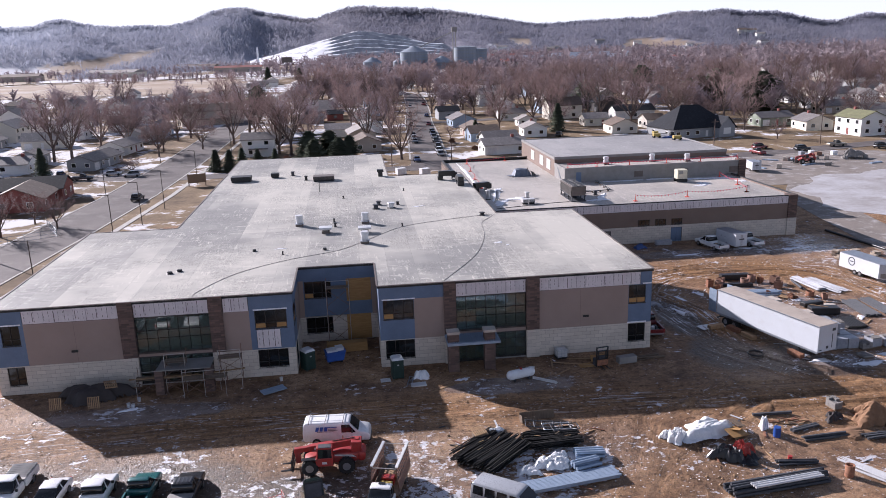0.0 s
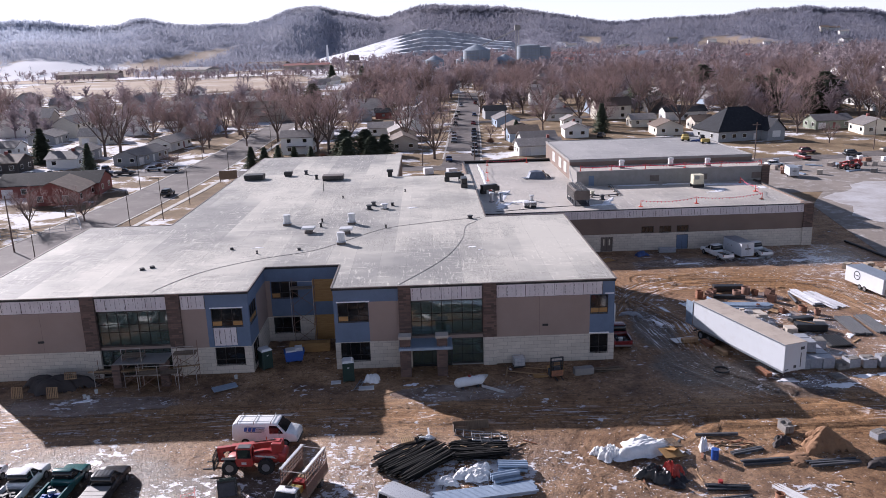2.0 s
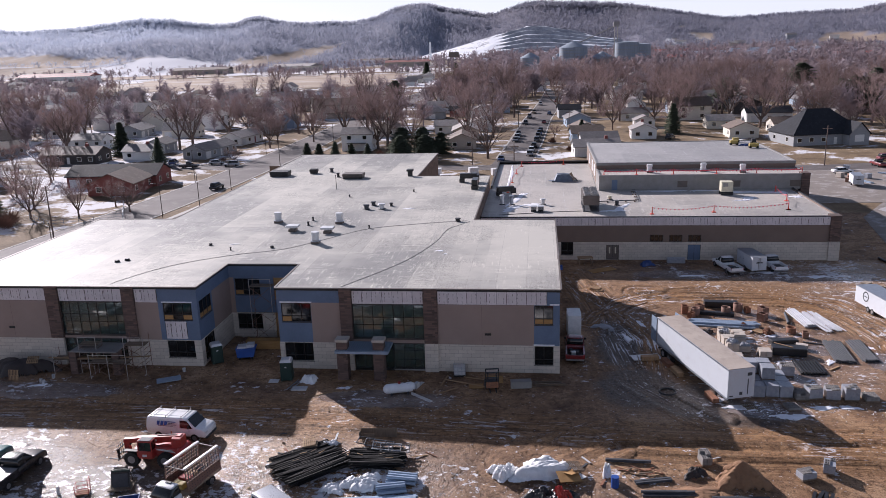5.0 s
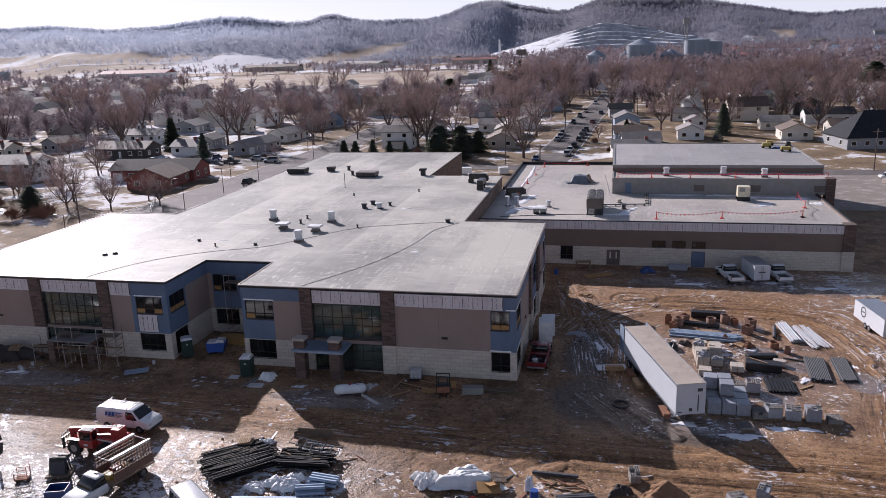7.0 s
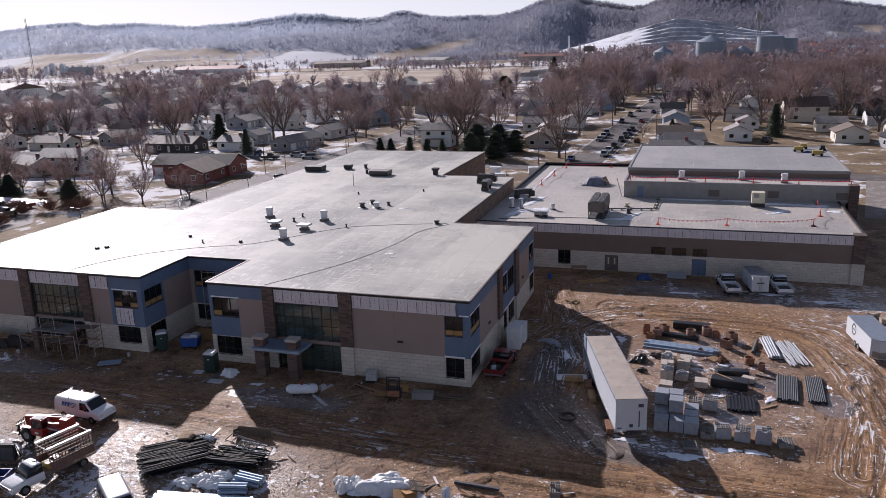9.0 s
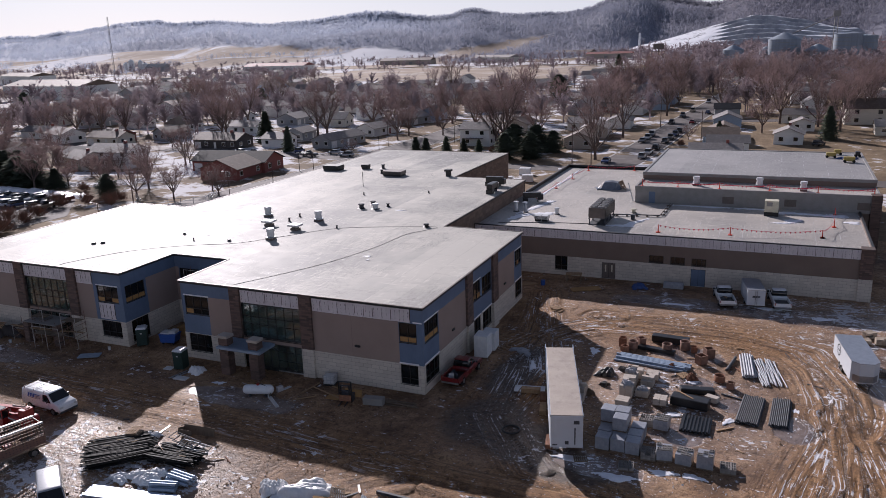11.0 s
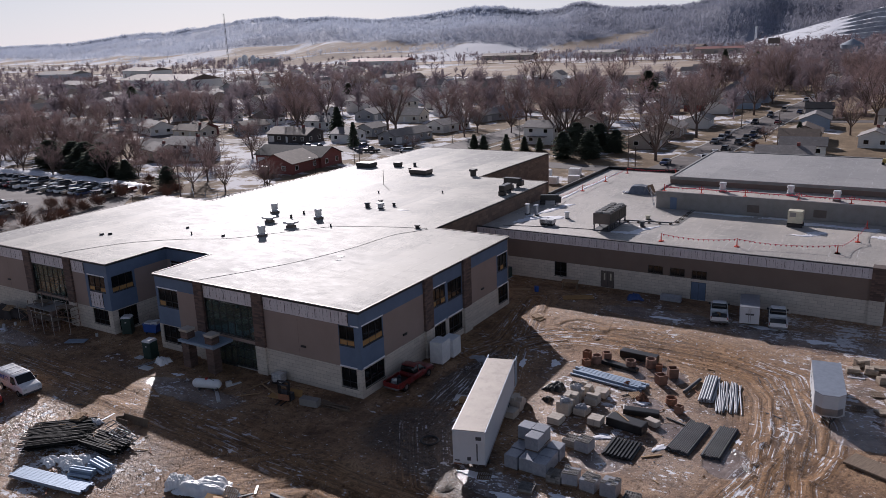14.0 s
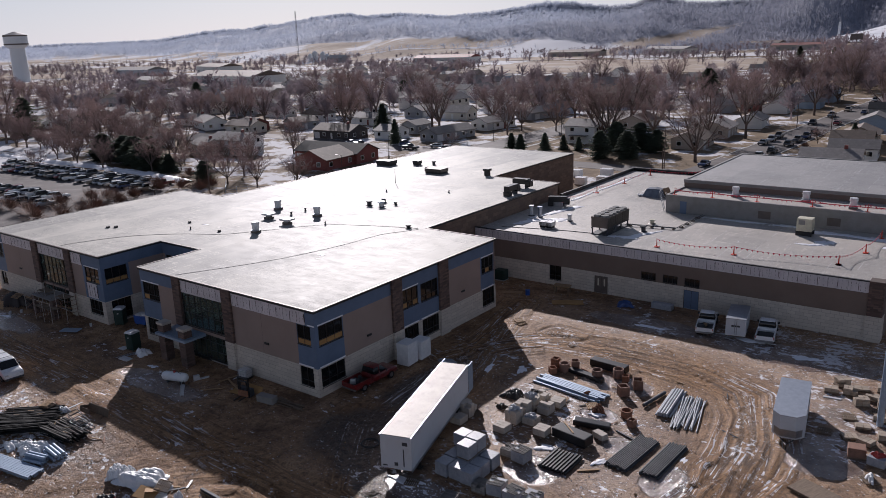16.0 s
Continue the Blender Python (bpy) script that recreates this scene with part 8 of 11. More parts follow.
# wall of the wing
for x in (22.6, 25.2):
    root = thing("condenser", "dark green outdoor condenser cabinet at the wall", "condenser", pose(x, 116.8, 0), "condensers at the wall")
    part("cabinet", Geo().box(-0.8, 0.8, -0.6, 0.6, 0.1, 1.5, None, 0.05), "green_plastic", root)
    part("plinth", Geo().box(-0.9, 0.9, -0.7, 0.7, 0, 0.098), "concrete", root)
root = thing("work_table", "rough timber workbench near the double door", "workbench", pose(35.6, 115.6, 0, 0, 0, 10))
part("top", Geo().box(-1.1, 1.1, -0.6, 0.6, 1.1, 1.2), "wood", root)
for x in (-0.95, 0.95):
    for y in (-0.45, 0.45):
        part("leg", Geo().box(x - 0.06, x + 0.06, y - 0.06, y + 0.06, 0, 1.1), "old_wood", root)
single("plywood_sheet_loose", Geo().box(-2.0, 2.0, -0.8, 0.8, 0, 0.05), "plywood", "plywood sheets flat on the mud", "plywood", pose(37.9, 112.8, 0.02, 0, 0, 30))
single("plywood_sheet_loose", Geo().box(-1.4, 1.4, -0.5, 0.5, 0, 0.05), "wood", "plywood sheets flat on the mud", "plywood", pose(29.6, 112.6, 0.02, 0, 0, 25))
wrapped_cube(pose(49.0, 116.6, 0), 2.6, 0.9, 0.8, "wrap_grey", "long plastic-wrapped bundle against the wall", "bundles at the wall")
single("barrel", Geo().tube((0, 0, 0), (0, 0, 0.7), 0.3, n=16), "blue_plastic", "blue plastic barrel standing on mud", "barrel", pose(31.9, 112.9, 0))

root = thing("wire_cart", "small red tubular cart standing on wet ice", "cart", pose(-6.9, 51.3, 0, 0, 0, 20))
for x in (-0.5, 0.5):
    for y in (-0.35, 0.35):
        part("upright", Geo().tube((x, y, 0.1), (x * 1.05, y * 1.05, 1.35 if x > 0 else 0.95), 0.03, n=6), "red_paint", root)
for z in (0.3, 0.65, 0.95):
    part("hoop", Geo().tube((-0.5, -0.35, z), (0.5, -0.35, z), 0.022, n=5).tube((0.5, -0.35, z), (0.5, 0.35, z), 0.022, n=5).tube((0.5, 0.35, z), (-0.5, 0.35, z), 0.022, n=5).tube((-0.5, 0.35, z), (-0.5, -0.35, z), 0.022, n=5), "red_paint", root)
part("handle", Geo().tube((0.525, -0.37, 1.33), (0.525, 0.37, 1.33), 0.03, n=6), "red_paint", root)
part("tray", Geo().box(-0.5, 0.5, -0.34, 0.34, 0.12, 0.2), "rust", root)
part("caster", Geo().tube((-0.45, -0.3, 0.06), (-0.45, 0.3, 0.06), 0.06, n=8).tube((0.45, -0.3, 0.06), (0.45, 0.3, 0.06), 0.06, n=8), "rubber", root)
root = thing("board_rack", "dark a-frame rack holding boards on a pallet", "board rack", pose(-4.3, 52.6, 0, 0, 0, 12))
part("base", Geo().box(-0.95, 0.95, -0.75, 0.75, 0, 0.14), "old_wood", root)
for k in range(7):
    s = -1 if k < 3 else 1
    part("board", Geo().box(-0.75 + 0.05 * k, 0.7 - 0.06 * k, -0.015, 0.015, 0, 1.35 - 0.12 * (k % 3), pose(0, s * (0.24 + 0.06 * (k % 4)), 0.14, 10 * s, 0, 0)), ("green_plastic", "black_plastic", "grey_pipe")[k % 3], root)
for x in (-0.7, 0.7):
    part("rack_post", Geo().tube((x, -0.5, 0.14), (x, 0, 1.5), 0.035, n=6).tube((x, 0.5, 0.14), (x, 0, 1.5), 0.035, n=6), "black_plastic", root)
root = thing("skip_bin", "open dark blue steel bin on wet mud", "bin", pose(-2.1, 49.2, 0, 0, 0, 18))
for q in (((-0.8, 0.8), (-0.65, -0.6)), ((-0.8, 0.8), (0.6, 0.65)), ((-0.8, -0.75), (-0.6, 0.6)), ((0.75, 0.8), (-0.6, 0.6))):
    part("side", Geo().box(*q[0], *q[1], 0.1, 1.15), "tarp_blue", root)
part("floor_plate", Geo().box(-0.75, 0.75, -0.6, 0.6, 0.1, 0.16), "black_plastic", root)
part("skid", Geo().box(-0.7, -0.5, -0.6, 0.6, 0, 0.1).box(0.5, 0.7, -0.6, 0.6, 0, 0.1), "black_plastic", root)
root = thing("sawhorse", "orange wooden frame leaning beside the truck", "frame", pose(-0.9, 47.7, 0, 0, 0, 40))
for z in (0.1, 0.45, 0.85):
    part("rail", Geo().box(-0.55, 0.55, -0.03, 0.03, z, z + 0.1), "wood", root)
for x in (-0.5, 0.5):
    part("post", Geo().box(x - 0.05, x + 0.05, -0.09, -0.03, 0, 1.0), "wood", root)
single("bollard", Geo().tube((0, 0, 0), (0, 0, 0.7), 0.12, 0.1, n=12).tube((0, 0, 0.5), (0, 0, 0.58), 0.125, n=12), "steel_white", "short white post standing in the mud", "post", pose(-8.9, 51.2, 0))
for x, y, L, a in ((11.2, 58.5, 2.6, -30), (7.4, 58.0, 2.4, -42), (31.2, 55.6, 1.6, 20), (31.0, 57.6, 1.9, 35)):
    plank(x, y, 0.02, L, a, "wood", 0.14)
single("cardboard_sheet", Geo().box(-0.9, 0.9, -0.6, 0.6, 0, 0.03, pose(0, 0, 0.5, 14, 6, 0)).box(-0.5, 0.6, -0.4, 0.4, 0, 0.03, pose(0.3, 0.3, 0.62, -8, 10, 30)), "plywood", "cardboard and plywood pieces on the white sheeting", "cardboard", pose(30.6, 55.6, 0, 0, 0, 20))
pallet(pose(31.2, 57.0, 0.5, 10, 14, 30), "dark pallet tipped against the white sheeting", "old_wood")
for k in range(24):
    rng = random.Random(900 + k)
    plank(36.3 + rng.uniform(-1.4, 1.4), 57.3 + rng.uniform(-0.6, 0.6), 0.03 * (k % 4), rng.uniform(0.5, 1.4), rng.uniform(-40, 40), rng.choice(("rust", "old_wood", "wood")), 0.1, 0.04, rng.uniform(-4, 4), "lath", "splintered reddish lath in a scattered heap", "lath")

# sheets of clear ice and trodden snow round the stored blocks
for k, (x, y, w, d, a) in enumerate(((47.2, 69.2, 4.2, 1.6, 5), (51.0, 67.6, 4.6, 1.3, 3), (54.2, 69.4, 3.0, 1.2, 10), (56.5, 69.6, 2.6, 1.0, -5), (45.4, 70.6, 2.0, 1.2, 20), (53.6, 79.6, 2.2, 1.2, 30), (58.4, 80.0, 2.0, 1.0, 60), (54.6, 87.2, 1.8, 0.9, 20), (63.9, 83.4, 0.9, 3.0, 0), (43.8, 92.0, 1.4, 2.6, 20), (38.6, 86.0, 0.9, 3.4, 15), (40.6, 90.5, 1.2, 3.0, 10), (-22.5, 70.2, 2.6, 0.7, 20), (9.6, 71.2, 2.0, 1.0, 10), (61.0, 112.0, 6.0, 1.4, 3), (67.0, 110.0, 4.0, 1.6, 10), (50.0, 110.2, 5.0, 0.9, 2))):
    heap("ice_patch", "thin patch of bluish ice and trodden snow", "ice", "frost", x, y, w, d, 0.07, 200 + k, a, 0.6, 26, 0.7)


def scatter(name, label, category, material, seed, count, lo, hi, spots):
    """Loose bits strewn over the yard, too small to pick apart: one sheet of little four-sided lumps."""
    rr = random.Random(seed)
    v, f = [], []
    for _ in range(count):
        cx, cy, sx, sy = rr.choice(spots)
        x, y = rr.gauss(cx, sx), rr.gauss(cy, sy)
        if (x < 31.5 and y > 74.5) or y > 115 or y < 42:
            continue
        z = fall(y) - 0.02
        q, a = rr.uniform(lo, hi), rr.uniform(0, 6.3)
        o = len(v)
        for k in range(4):
            w = a + 1.57 * k + rr.uniform(-0.3, 0.3)
            v.append((x + q * rr.uniform(0.6, 1.3) * math.cos(w), y + q * math.sin(w), z))
        v.append((x + rr.uniform(-0.3, 0.3) * q, y, z + q * rr.uniform(0.5, 1.0)))
        f += [(o, o + 1, o + 4), (o + 1, o + 2, o + 4), (o + 2, o + 3, o + 4), (o + 3, o, o + 4)]
    single(name, Geo().add(v, f), material, label, category, kind="stuff")


scatter("earth_clod", "small frozen clods strewn over the churned earth", "clods", "soil", 61, 7000, 0.03, 0.085, ((0, 64, 26, 7), (34, 58, 18, 6), (56, 82, 14, 12), (60, 100, 16, 7), (-20, 60, 12, 6)))
scatter("ice_lump", "small lumps of ice and snow strewn over the yard", "ice", "frost", 62, 1500, 0.03, 0.09, ((12, 55, 5, 3), (32, 53, 6, 3), (55, 82, 6, 6), (64, 106, 6, 3), (40, 88, 2, 6), (52, 69, 5, 1)))
scatter("wood_scrap", "splinters and offcuts littering the storage yard", "scraps", "wood", 63, 350, 0.05, 0.16, ((12, 57, 5, 4), (32, 55, 6, 3), (53, 84, 7, 7), (22, 72, 6, 1)))


# ---- on the roofs ----
def fan(x, y, z, kind):
    root = thing("roof_fan", "white upblast roof fan on a dark curb" if kind else "low white hooded roof vent on a curb", "roof fan", pose(x, y, z, 0, 0, 0), "roof fans")
    part("curb", Geo().box(-0.5, 0.5, -0.5, 0.5, 0, 0.3), "hvac_brown", root)
    if kind:
        part("drum", Geo().tube((0, 0, 0.3), (0, 0, 0.55), 0.42, 0.5, n=18).tube((0, 0, 0.55), (0, 0, 1.1), 0.5, 0.44, n=18), "steel_white", root)
        part("cap", Geo().tube((0, 0, 1.12), (0, 0, 1.5), 0.55, 0.5, n=18), "steel_white", root)
        part("skirt", Geo().tube((0, 0, 0.3), (0, 0, 0.38), 0.62, n=18), "steel_galv", root)
    else:
        part("throat", Geo().box(-0.35, 0.35, -0.35, 0.35, 0.3, 0.55), "hvac_grey", root)
        part("hood", Geo().box(-0.85, 0.85, -0.7, 0.7, 0.55, 0.82, None, 0.05), "steel_white", root)


for x, y, k in ((-7.9, 105.6, 1), (-4.2, 100.6, 0), (1.1, 105.1, 1), (0.9, 99.5, 0), (0.8, 94.0, 1)):
    fan(x, y, ROOF, k)


def small_vent(x, y, z, h, r, material, label="short round roof vent pipe"):
    root = thing("vent_pipe", label, "vent pipe", pose(x, y, z), "roof vents")
    part("pipe", Geo().tube((0, 0, 0), (0, 0, h), r, n=12), material, root)
    part("cap", Geo().tube((0, 0, h), (0, 0, h + 0.12), r * 1.5, r * 1.3, n=12), material, root)
    part("boot", Geo().tube((0, 0, 0), (0, 0, 0.1), r * 1.8, r * 1.2, n=12), "black_edge", root)


def roof_vents(rows):
    for x, y, h, r, mt in rows:
        small_vent(x, y, ROOF, h, r, mt)


roof_vents(((2.9, 114.4, 0.6, 0.35, 'grey_pipe'), (5.2, 114.6, 0.7, 0.4, 'steel_white'), (3.4, 117.2, 0.5, 0.3, 'grey_pipe'), (6.3, 116.6, 0.4, 0.2, 'black_edge'), (-3.0, 103.8, 0.45, 0.14, 'black_edge'), (-3.2, 106.8, 0.4, 0.12, 'black_edge'), (6.0, 101.9, 0.35, 0.1, 'black_edge'), (17.6, 106.0, 0.35, 0.28, 'black_edge'), (-20.0, 85.9, 0.12, 0.2, 'black_edge')))
roof_vents(((-20.9, 85.2, 0.12, 0.2, 'black_edge'), (-9.0, 90.6, 0.3, 0.08, 'black_edge'), (-12.6, 93.0, 0.15, 0.15, 'black_edge'), (-4.1, 91.7, 0.15, 0.16, 'black_edge'), (-11.7, 149.5, 0.7, 0.3, 'grey_pipe'), (-8.9, 143.6, 0.7, 0.25, 'black_edge'), (-6.0, 131.0, 2.4, 0.05, 'black_edge'), (8.0, 128.0, 0.3, 0.1, 'black_edge'), (-2.0, 124.0, 0.3, 0.1, 'black_edge')))


def rooftop_unit(x, y, z, w, d, h, material, label, rot=0):
    root = thing("rooftop_unit", label, "rooftop unit", pose(x, y, z, 0, 0, rot))
    part("curb", Geo().box(-w / 2 + 0.1, w / 2 - 0.1, -d / 2 + 0.1, d / 2 - 0.1, 0, h * 0.35), "black_edge", root)
    part("cabinet", Geo().box(-w / 2, w / 2, -d / 2, d / 2, h * 0.35, h, None, 0.04), material, root)
    for k in range(3):
        part("grille", Geo().box(-w / 2 + 0.1, w / 2 - 0.1, -d / 2 - 0.02, -d / 2 + 0.01, h * (0.42 + 0.17 * k), h * (0.5 + 0.17 * k)), "black_edge", root)


rooftop_unit(-20.8, 145.6, ROOF, 3.6, 2.4, 1.0, "black_edge", "low black roof curb with a dark hood")
rooftop_unit(-14.9, 148.2, ROOF, 1.5, 1.2, 0.9, "black_edge", "small black roof curb")
rooftop_unit(-5.6, 142.4, ROOF, 3.8, 2.4, 0.95, "hvac_brown", "low dark roof curb with a hood")
root = thing("vent_stack", "black square vent stack with a wide cap", "roof vent", pose(4.8, 144.0, ROOF))
part("pipe", Geo().box(-0.4, 0.4, -0.4, 0.4, 0, 0.9), "black_edge", root)
part("cap", Geo().box(-0.6, 0.6, -0.6, 0.6, 0.9, 1.3, None, 0.05), "black_edge", root)
for x, y, z, a in ((16.4, 136.9, ROOF, 0), (18.0, 131.2, ROOF, 90), (22.8, 137.6, BTOP - 0.35, 20)):
    root = thing("duct_elbow", "black wrapped duct elbow on the roof", "duct", pose(x, y, z, 0, 0, a), "black roof ducts")
    part("duct", Geo().box(-1.5, 1.5, -0.5, 0.5, 0.7, 1.6, None, 0.08), "black_sheet", root)
    part("drop", Geo().box(-1.6, -0.7, -0.55, 0.55, 0, 0.69, None, 0.05), "black_sheet", root)
    part("stand", Geo().box(0.9, 1.0, -0.5, 0.5, 0, 0.69), "grey_pipe", root)
    part("elbow", Geo().box(0.9, 1.9, -0.55, 0.55, 0.35, 1.3, None, 0.1), "black_sheet", root)


def cable(name, line, z, r, material, label):
    g = Geo()
    pts = []
    for i in range(len(line) - 1):
        p0, p1, p2, p3 = (Vector(line[max(0, min(len(line) - 1, k))]) for k in (i - 1, i, i + 1, i + 2))
        for s in range(6):
            t = s / 6
            pts.append(0.5 * ((2 * p1) + (p2 - p0) * t + (2 * p0 - 5 * p1 + 4 * p2 - p3) * t * t + (3 * p1 - p0 - 3 * p2 + p3) * t ** 3))
    pts.append(Vector(line[-1]))
    n = 6
    v = []
    for i, p in enumerate(pts):
        d = (pts[min(i + 1, len(pts) - 1)] - pts[max(0, i - 1)]).normalized()
        s = Vector((-d.y, d.x))
        for k in range(n):
            w = 2 * math.pi * k / n
            v.append((p.x + s.x * r * math.cos(w), p.y + s.y * r * math.cos(w), z + r + r * math.sin(w)))
    g.add(v, [(i * n + k, i * n + (k + 1) % n, (i + 1) * n + (k + 1) % n, (i + 1) * n + k) for i in range(len(pts) - 1) for k in range(n)], True)
    single(name, g, material, label, "cable")


cable("roof_cable", [(-16.8, 76.2), (-16.6, 77.6), (-14.4, 82.2), (-11.8, 85.3), (-7.6, 88.4), (-2.4, 91.1), (1.1, 95.4), (5.8, 101.5), (11.5, 104.2), (17.4, 106.0), (19.0, 106.3)], ROOF, 0.022, "hvac_grey", "grey hose snaking across the flat roof")
cable("roof_cable", [(8.5, 76.1), (12.2, 82.9), (14.3, 88.0), (16.0, 94.8), (16.7, 101.1), (18.2, 104.0), (19.3, 106.0)], ROOF, 0.022, "hvac_grey", "grey hose snaking across the flat roof")
cable("wing_cable", [(22.5, 121.3), (26.0, 122.2), (31.0, 123.4), (35.6, 124.0)], BTOP - 0.35, 0.04, "black_edge", "black cable across the wing roof")
for x, y, w, d, a in ((9.3, 114.6, 2.4, 0.9, 10), (17.0, 90.4, 1.5, 0.8, 5), (-9.5, 93.5, 2.0, 0.5, 8), (17.8, 89.0, 0.8, 0.5, 30)):
    heap("frost_patch", "thin patch of frost on the roof", "frost", "frost", x, y, w, d, 0.04, 90 + int(w * 10), a, 0.2, 16).location.z = ROOF - 0.015


def roof_snow(x, y, w, d, rot, seed):
    """A thin drift with a ragged, lobed rim and small loose crusts beside it."""
    r = random.Random(seed)
    n, g = 48, Geo()
    ph = [r.uniform(0, 6.3) for _ in range(4)]
    rim = [1 + 0.22 * math.sin(3 * a + ph[0]) + 0.16 * math.sin(7 * a + ph[1]) + 0.11 * math.sin(13 * a + ph[2]) + r.uniform(-0.09, 0.09) for a in (2 * math.pi * i / n for i in range(n))]
    v = []
    for q, z in ((1.0, 0.0), (0.9, 0.035), (0.55, 0.06 + 0.02 * r.random())):
        v += [(0.62 * w * q * rim[i] * math.cos(2 * math.pi * i / n), 0.62 * d * q * rim[i] * math.sin(2 * math.pi * i / n), z + (0.012 * r.random() if z else -0.02)) for i in range(n)]
    v.append((0, 0, 0.07))
    f = [(k * n + i, k * n + (i + 1) % n, (k + 1) * n + (i + 1) % n, (k + 1) * n + i) for k in range(2) for i in range(n)] + [(2 * n + i, 2 * n + (i + 1) % n, 3 * n) for i in range(n)]
    g.add(v, f, True)
    for _ in range(9):
        cx, cy, q = r.uniform(-0.9, 0.9) * w, r.uniform(-0.9, 0.9) * d, r.uniform(0.08, 0.28)
        g.add([(cx + q * r.uniform(0.6, 1.3) * math.cos(1.05 * i), cy + q * r.uniform(0.4, 0.9) * math.sin(1.05 * i), -0.01) for i in range(6)] + [(cx, cy, 0.05)], [(i, (i + 1) % 6, 6) for i in range(6)])
    single("snow_patch", g, "frost", "thin ragged patch of old snow on the wing roof", "snow", pose(x, y, BTOP - 0.35, 0, 0, rot), "snow on the wing roof")


for x, y, w, d, a in ((24.4, 126.4, 4.6, 1.4, 62), (24.6, 132.5, 1.0, 7.0, -14), (27.6, 129.0, 2.6, 1.7, 20), (25.8, 137.6, 3.0, 1.0, 75), (41.9, 126.6, 1.0, 5.0, -24), (40.4, 124.2, 3.4, 1.0, 8), (63.3, 133.5, 1.6, 2.4, -30), (62.0, 131.8, 2.4, 0.7, 12), (71.0, 134.4, 1.8, 1.4, 0), (50.5, 140.3, 6.0, 0.8, 0), (57.5, 140.4, 4.0, 0.9, 0), (63.0, 138.8, 5.0, 1.3, 4), (68.4, 138.4, 4.2, 1.5, -3), (23.1, 160, 0.6, 16, 0), (22.9, 146, 0.5, 8, 0)):
    roof_snow(x, y, w, d, a, int(x * 7 + y))

ZB = BTOP - 0.35
for off in (0.0, 0.35):
    root = thing("gas_pipe", "thin grey pipe run on low roof blocks", "pipe", pose(0, 0, ZB), "pipes on the wing roof")
    part("pipe", Geo().tube((37.8, 130.2 + off, 0.24), (44.8 + off, 131.2 + off, 0.24), 0.05, n=8).tube((44.8 + off, 131.2 + off, 0.24), (45.2 + off, 141.0, 0.24), 0.05, n=8), "grey_pipe", root)
    for k in range(5):
        part("block", Geo().box(38.4 + 1.5 * k, 38.6 + 1.5 * k, 130.15 + off + 0.21 * k, 130.45 + off + 0.21 * k, 0, 0.19), "old_wood", root)
    for k in range(4):
        part("block", Geo().box(44.75 + off, 45.05 + off, 132.6 + 2.2 * k, 132.8 + 2.2 * k, 0, 0.19), "old_wood", root)
root = thing("chiller", "long brown roof chiller with rows of top fans", "chiller", pose(36.9, 127.2, ZB, 0, 0, 0))
part("frame", Geo().box(-1.25, -1.1, -3.5, 3.5, 0.85, 1.0).box(1.1, 1.25, -3.5, 3.5, 0.85, 1.0).box(-1.25, 1.25, -3.6, 3.6, 0.0, 0.12), "grey_pipe", root)
for x in (-1.1, 1.1):
    for y in (-3.35, -1.1, 1.1, 3.35):
        part("leg", Geo().box(x - 0.08, x + 0.08, y - 0.08, y + 0.08, 0.12, 0.85), "grey_pipe", root)
part("cabinet", Geo().extrude_y([(-1.15, 1.0), (1.15, 1.0), (1.25, 2.5), (-1.25, 2.5)], -3.5, 3.5), "hvac_brown", root)
for i in range(2):
    for j in range(6):
        f2 = part("fan_ring", Geo().tube((-0.58 + 1.16 * i, -2.95 + 1.18 * j, 2.5), (-0.58 + 1.16 * i, -2.95 + 1.18 * j, 2.72), 0.52, n=16), "hvac_grey", root)
        part("fan_opening", Geo().tube((-0.58 + 1.16 * i, -2.95 + 1.18 * j, 2.72), (-0.58 + 1.16 * i, -2.95 + 1.18 * j, 2.73), 0.44, n=16), "black_edge", f2)
for j in range(9):
    for s in (-1, 1):
        part("coil_panel", Geo().box(s * 1.26 - 0.01, s * 1.26 + 0.01, -3.4 + 0.76 * j, -2.72 + 0.76 * j, 1.1, 2.4), "bronze_frame", root)
root = thing("generator", "cream cabinet on a dark stand on the wing roof", "rooftop unit", pose(60.3, 136.8, ZB))
part("stand", Geo().box(-1.0, 1.0, -0.8, -0.7, 0, 0.6).box(-1.0, 1.0, 0.7, 0.8, 0, 0.6).box(-1.0, 1.0, -0.8, 0.8, 0.5, 0.6), "black_edge", root)
part("cabinet", Geo().box(-0.95, 0.95, -0.8, 0.8, 0.6, 2.3, None, 0.04), "cream_paint", root)
part("grille", Geo().box(-0.7, 0.1, -0.83, -0.8, 1.5, 2.1), "hvac_grey", root)
root = thing("covered_opening", "blue-grey tarpaulin stretched over a roof opening", "tarp", pose(33.4, 152.0, ZB, 0, 0, 6))
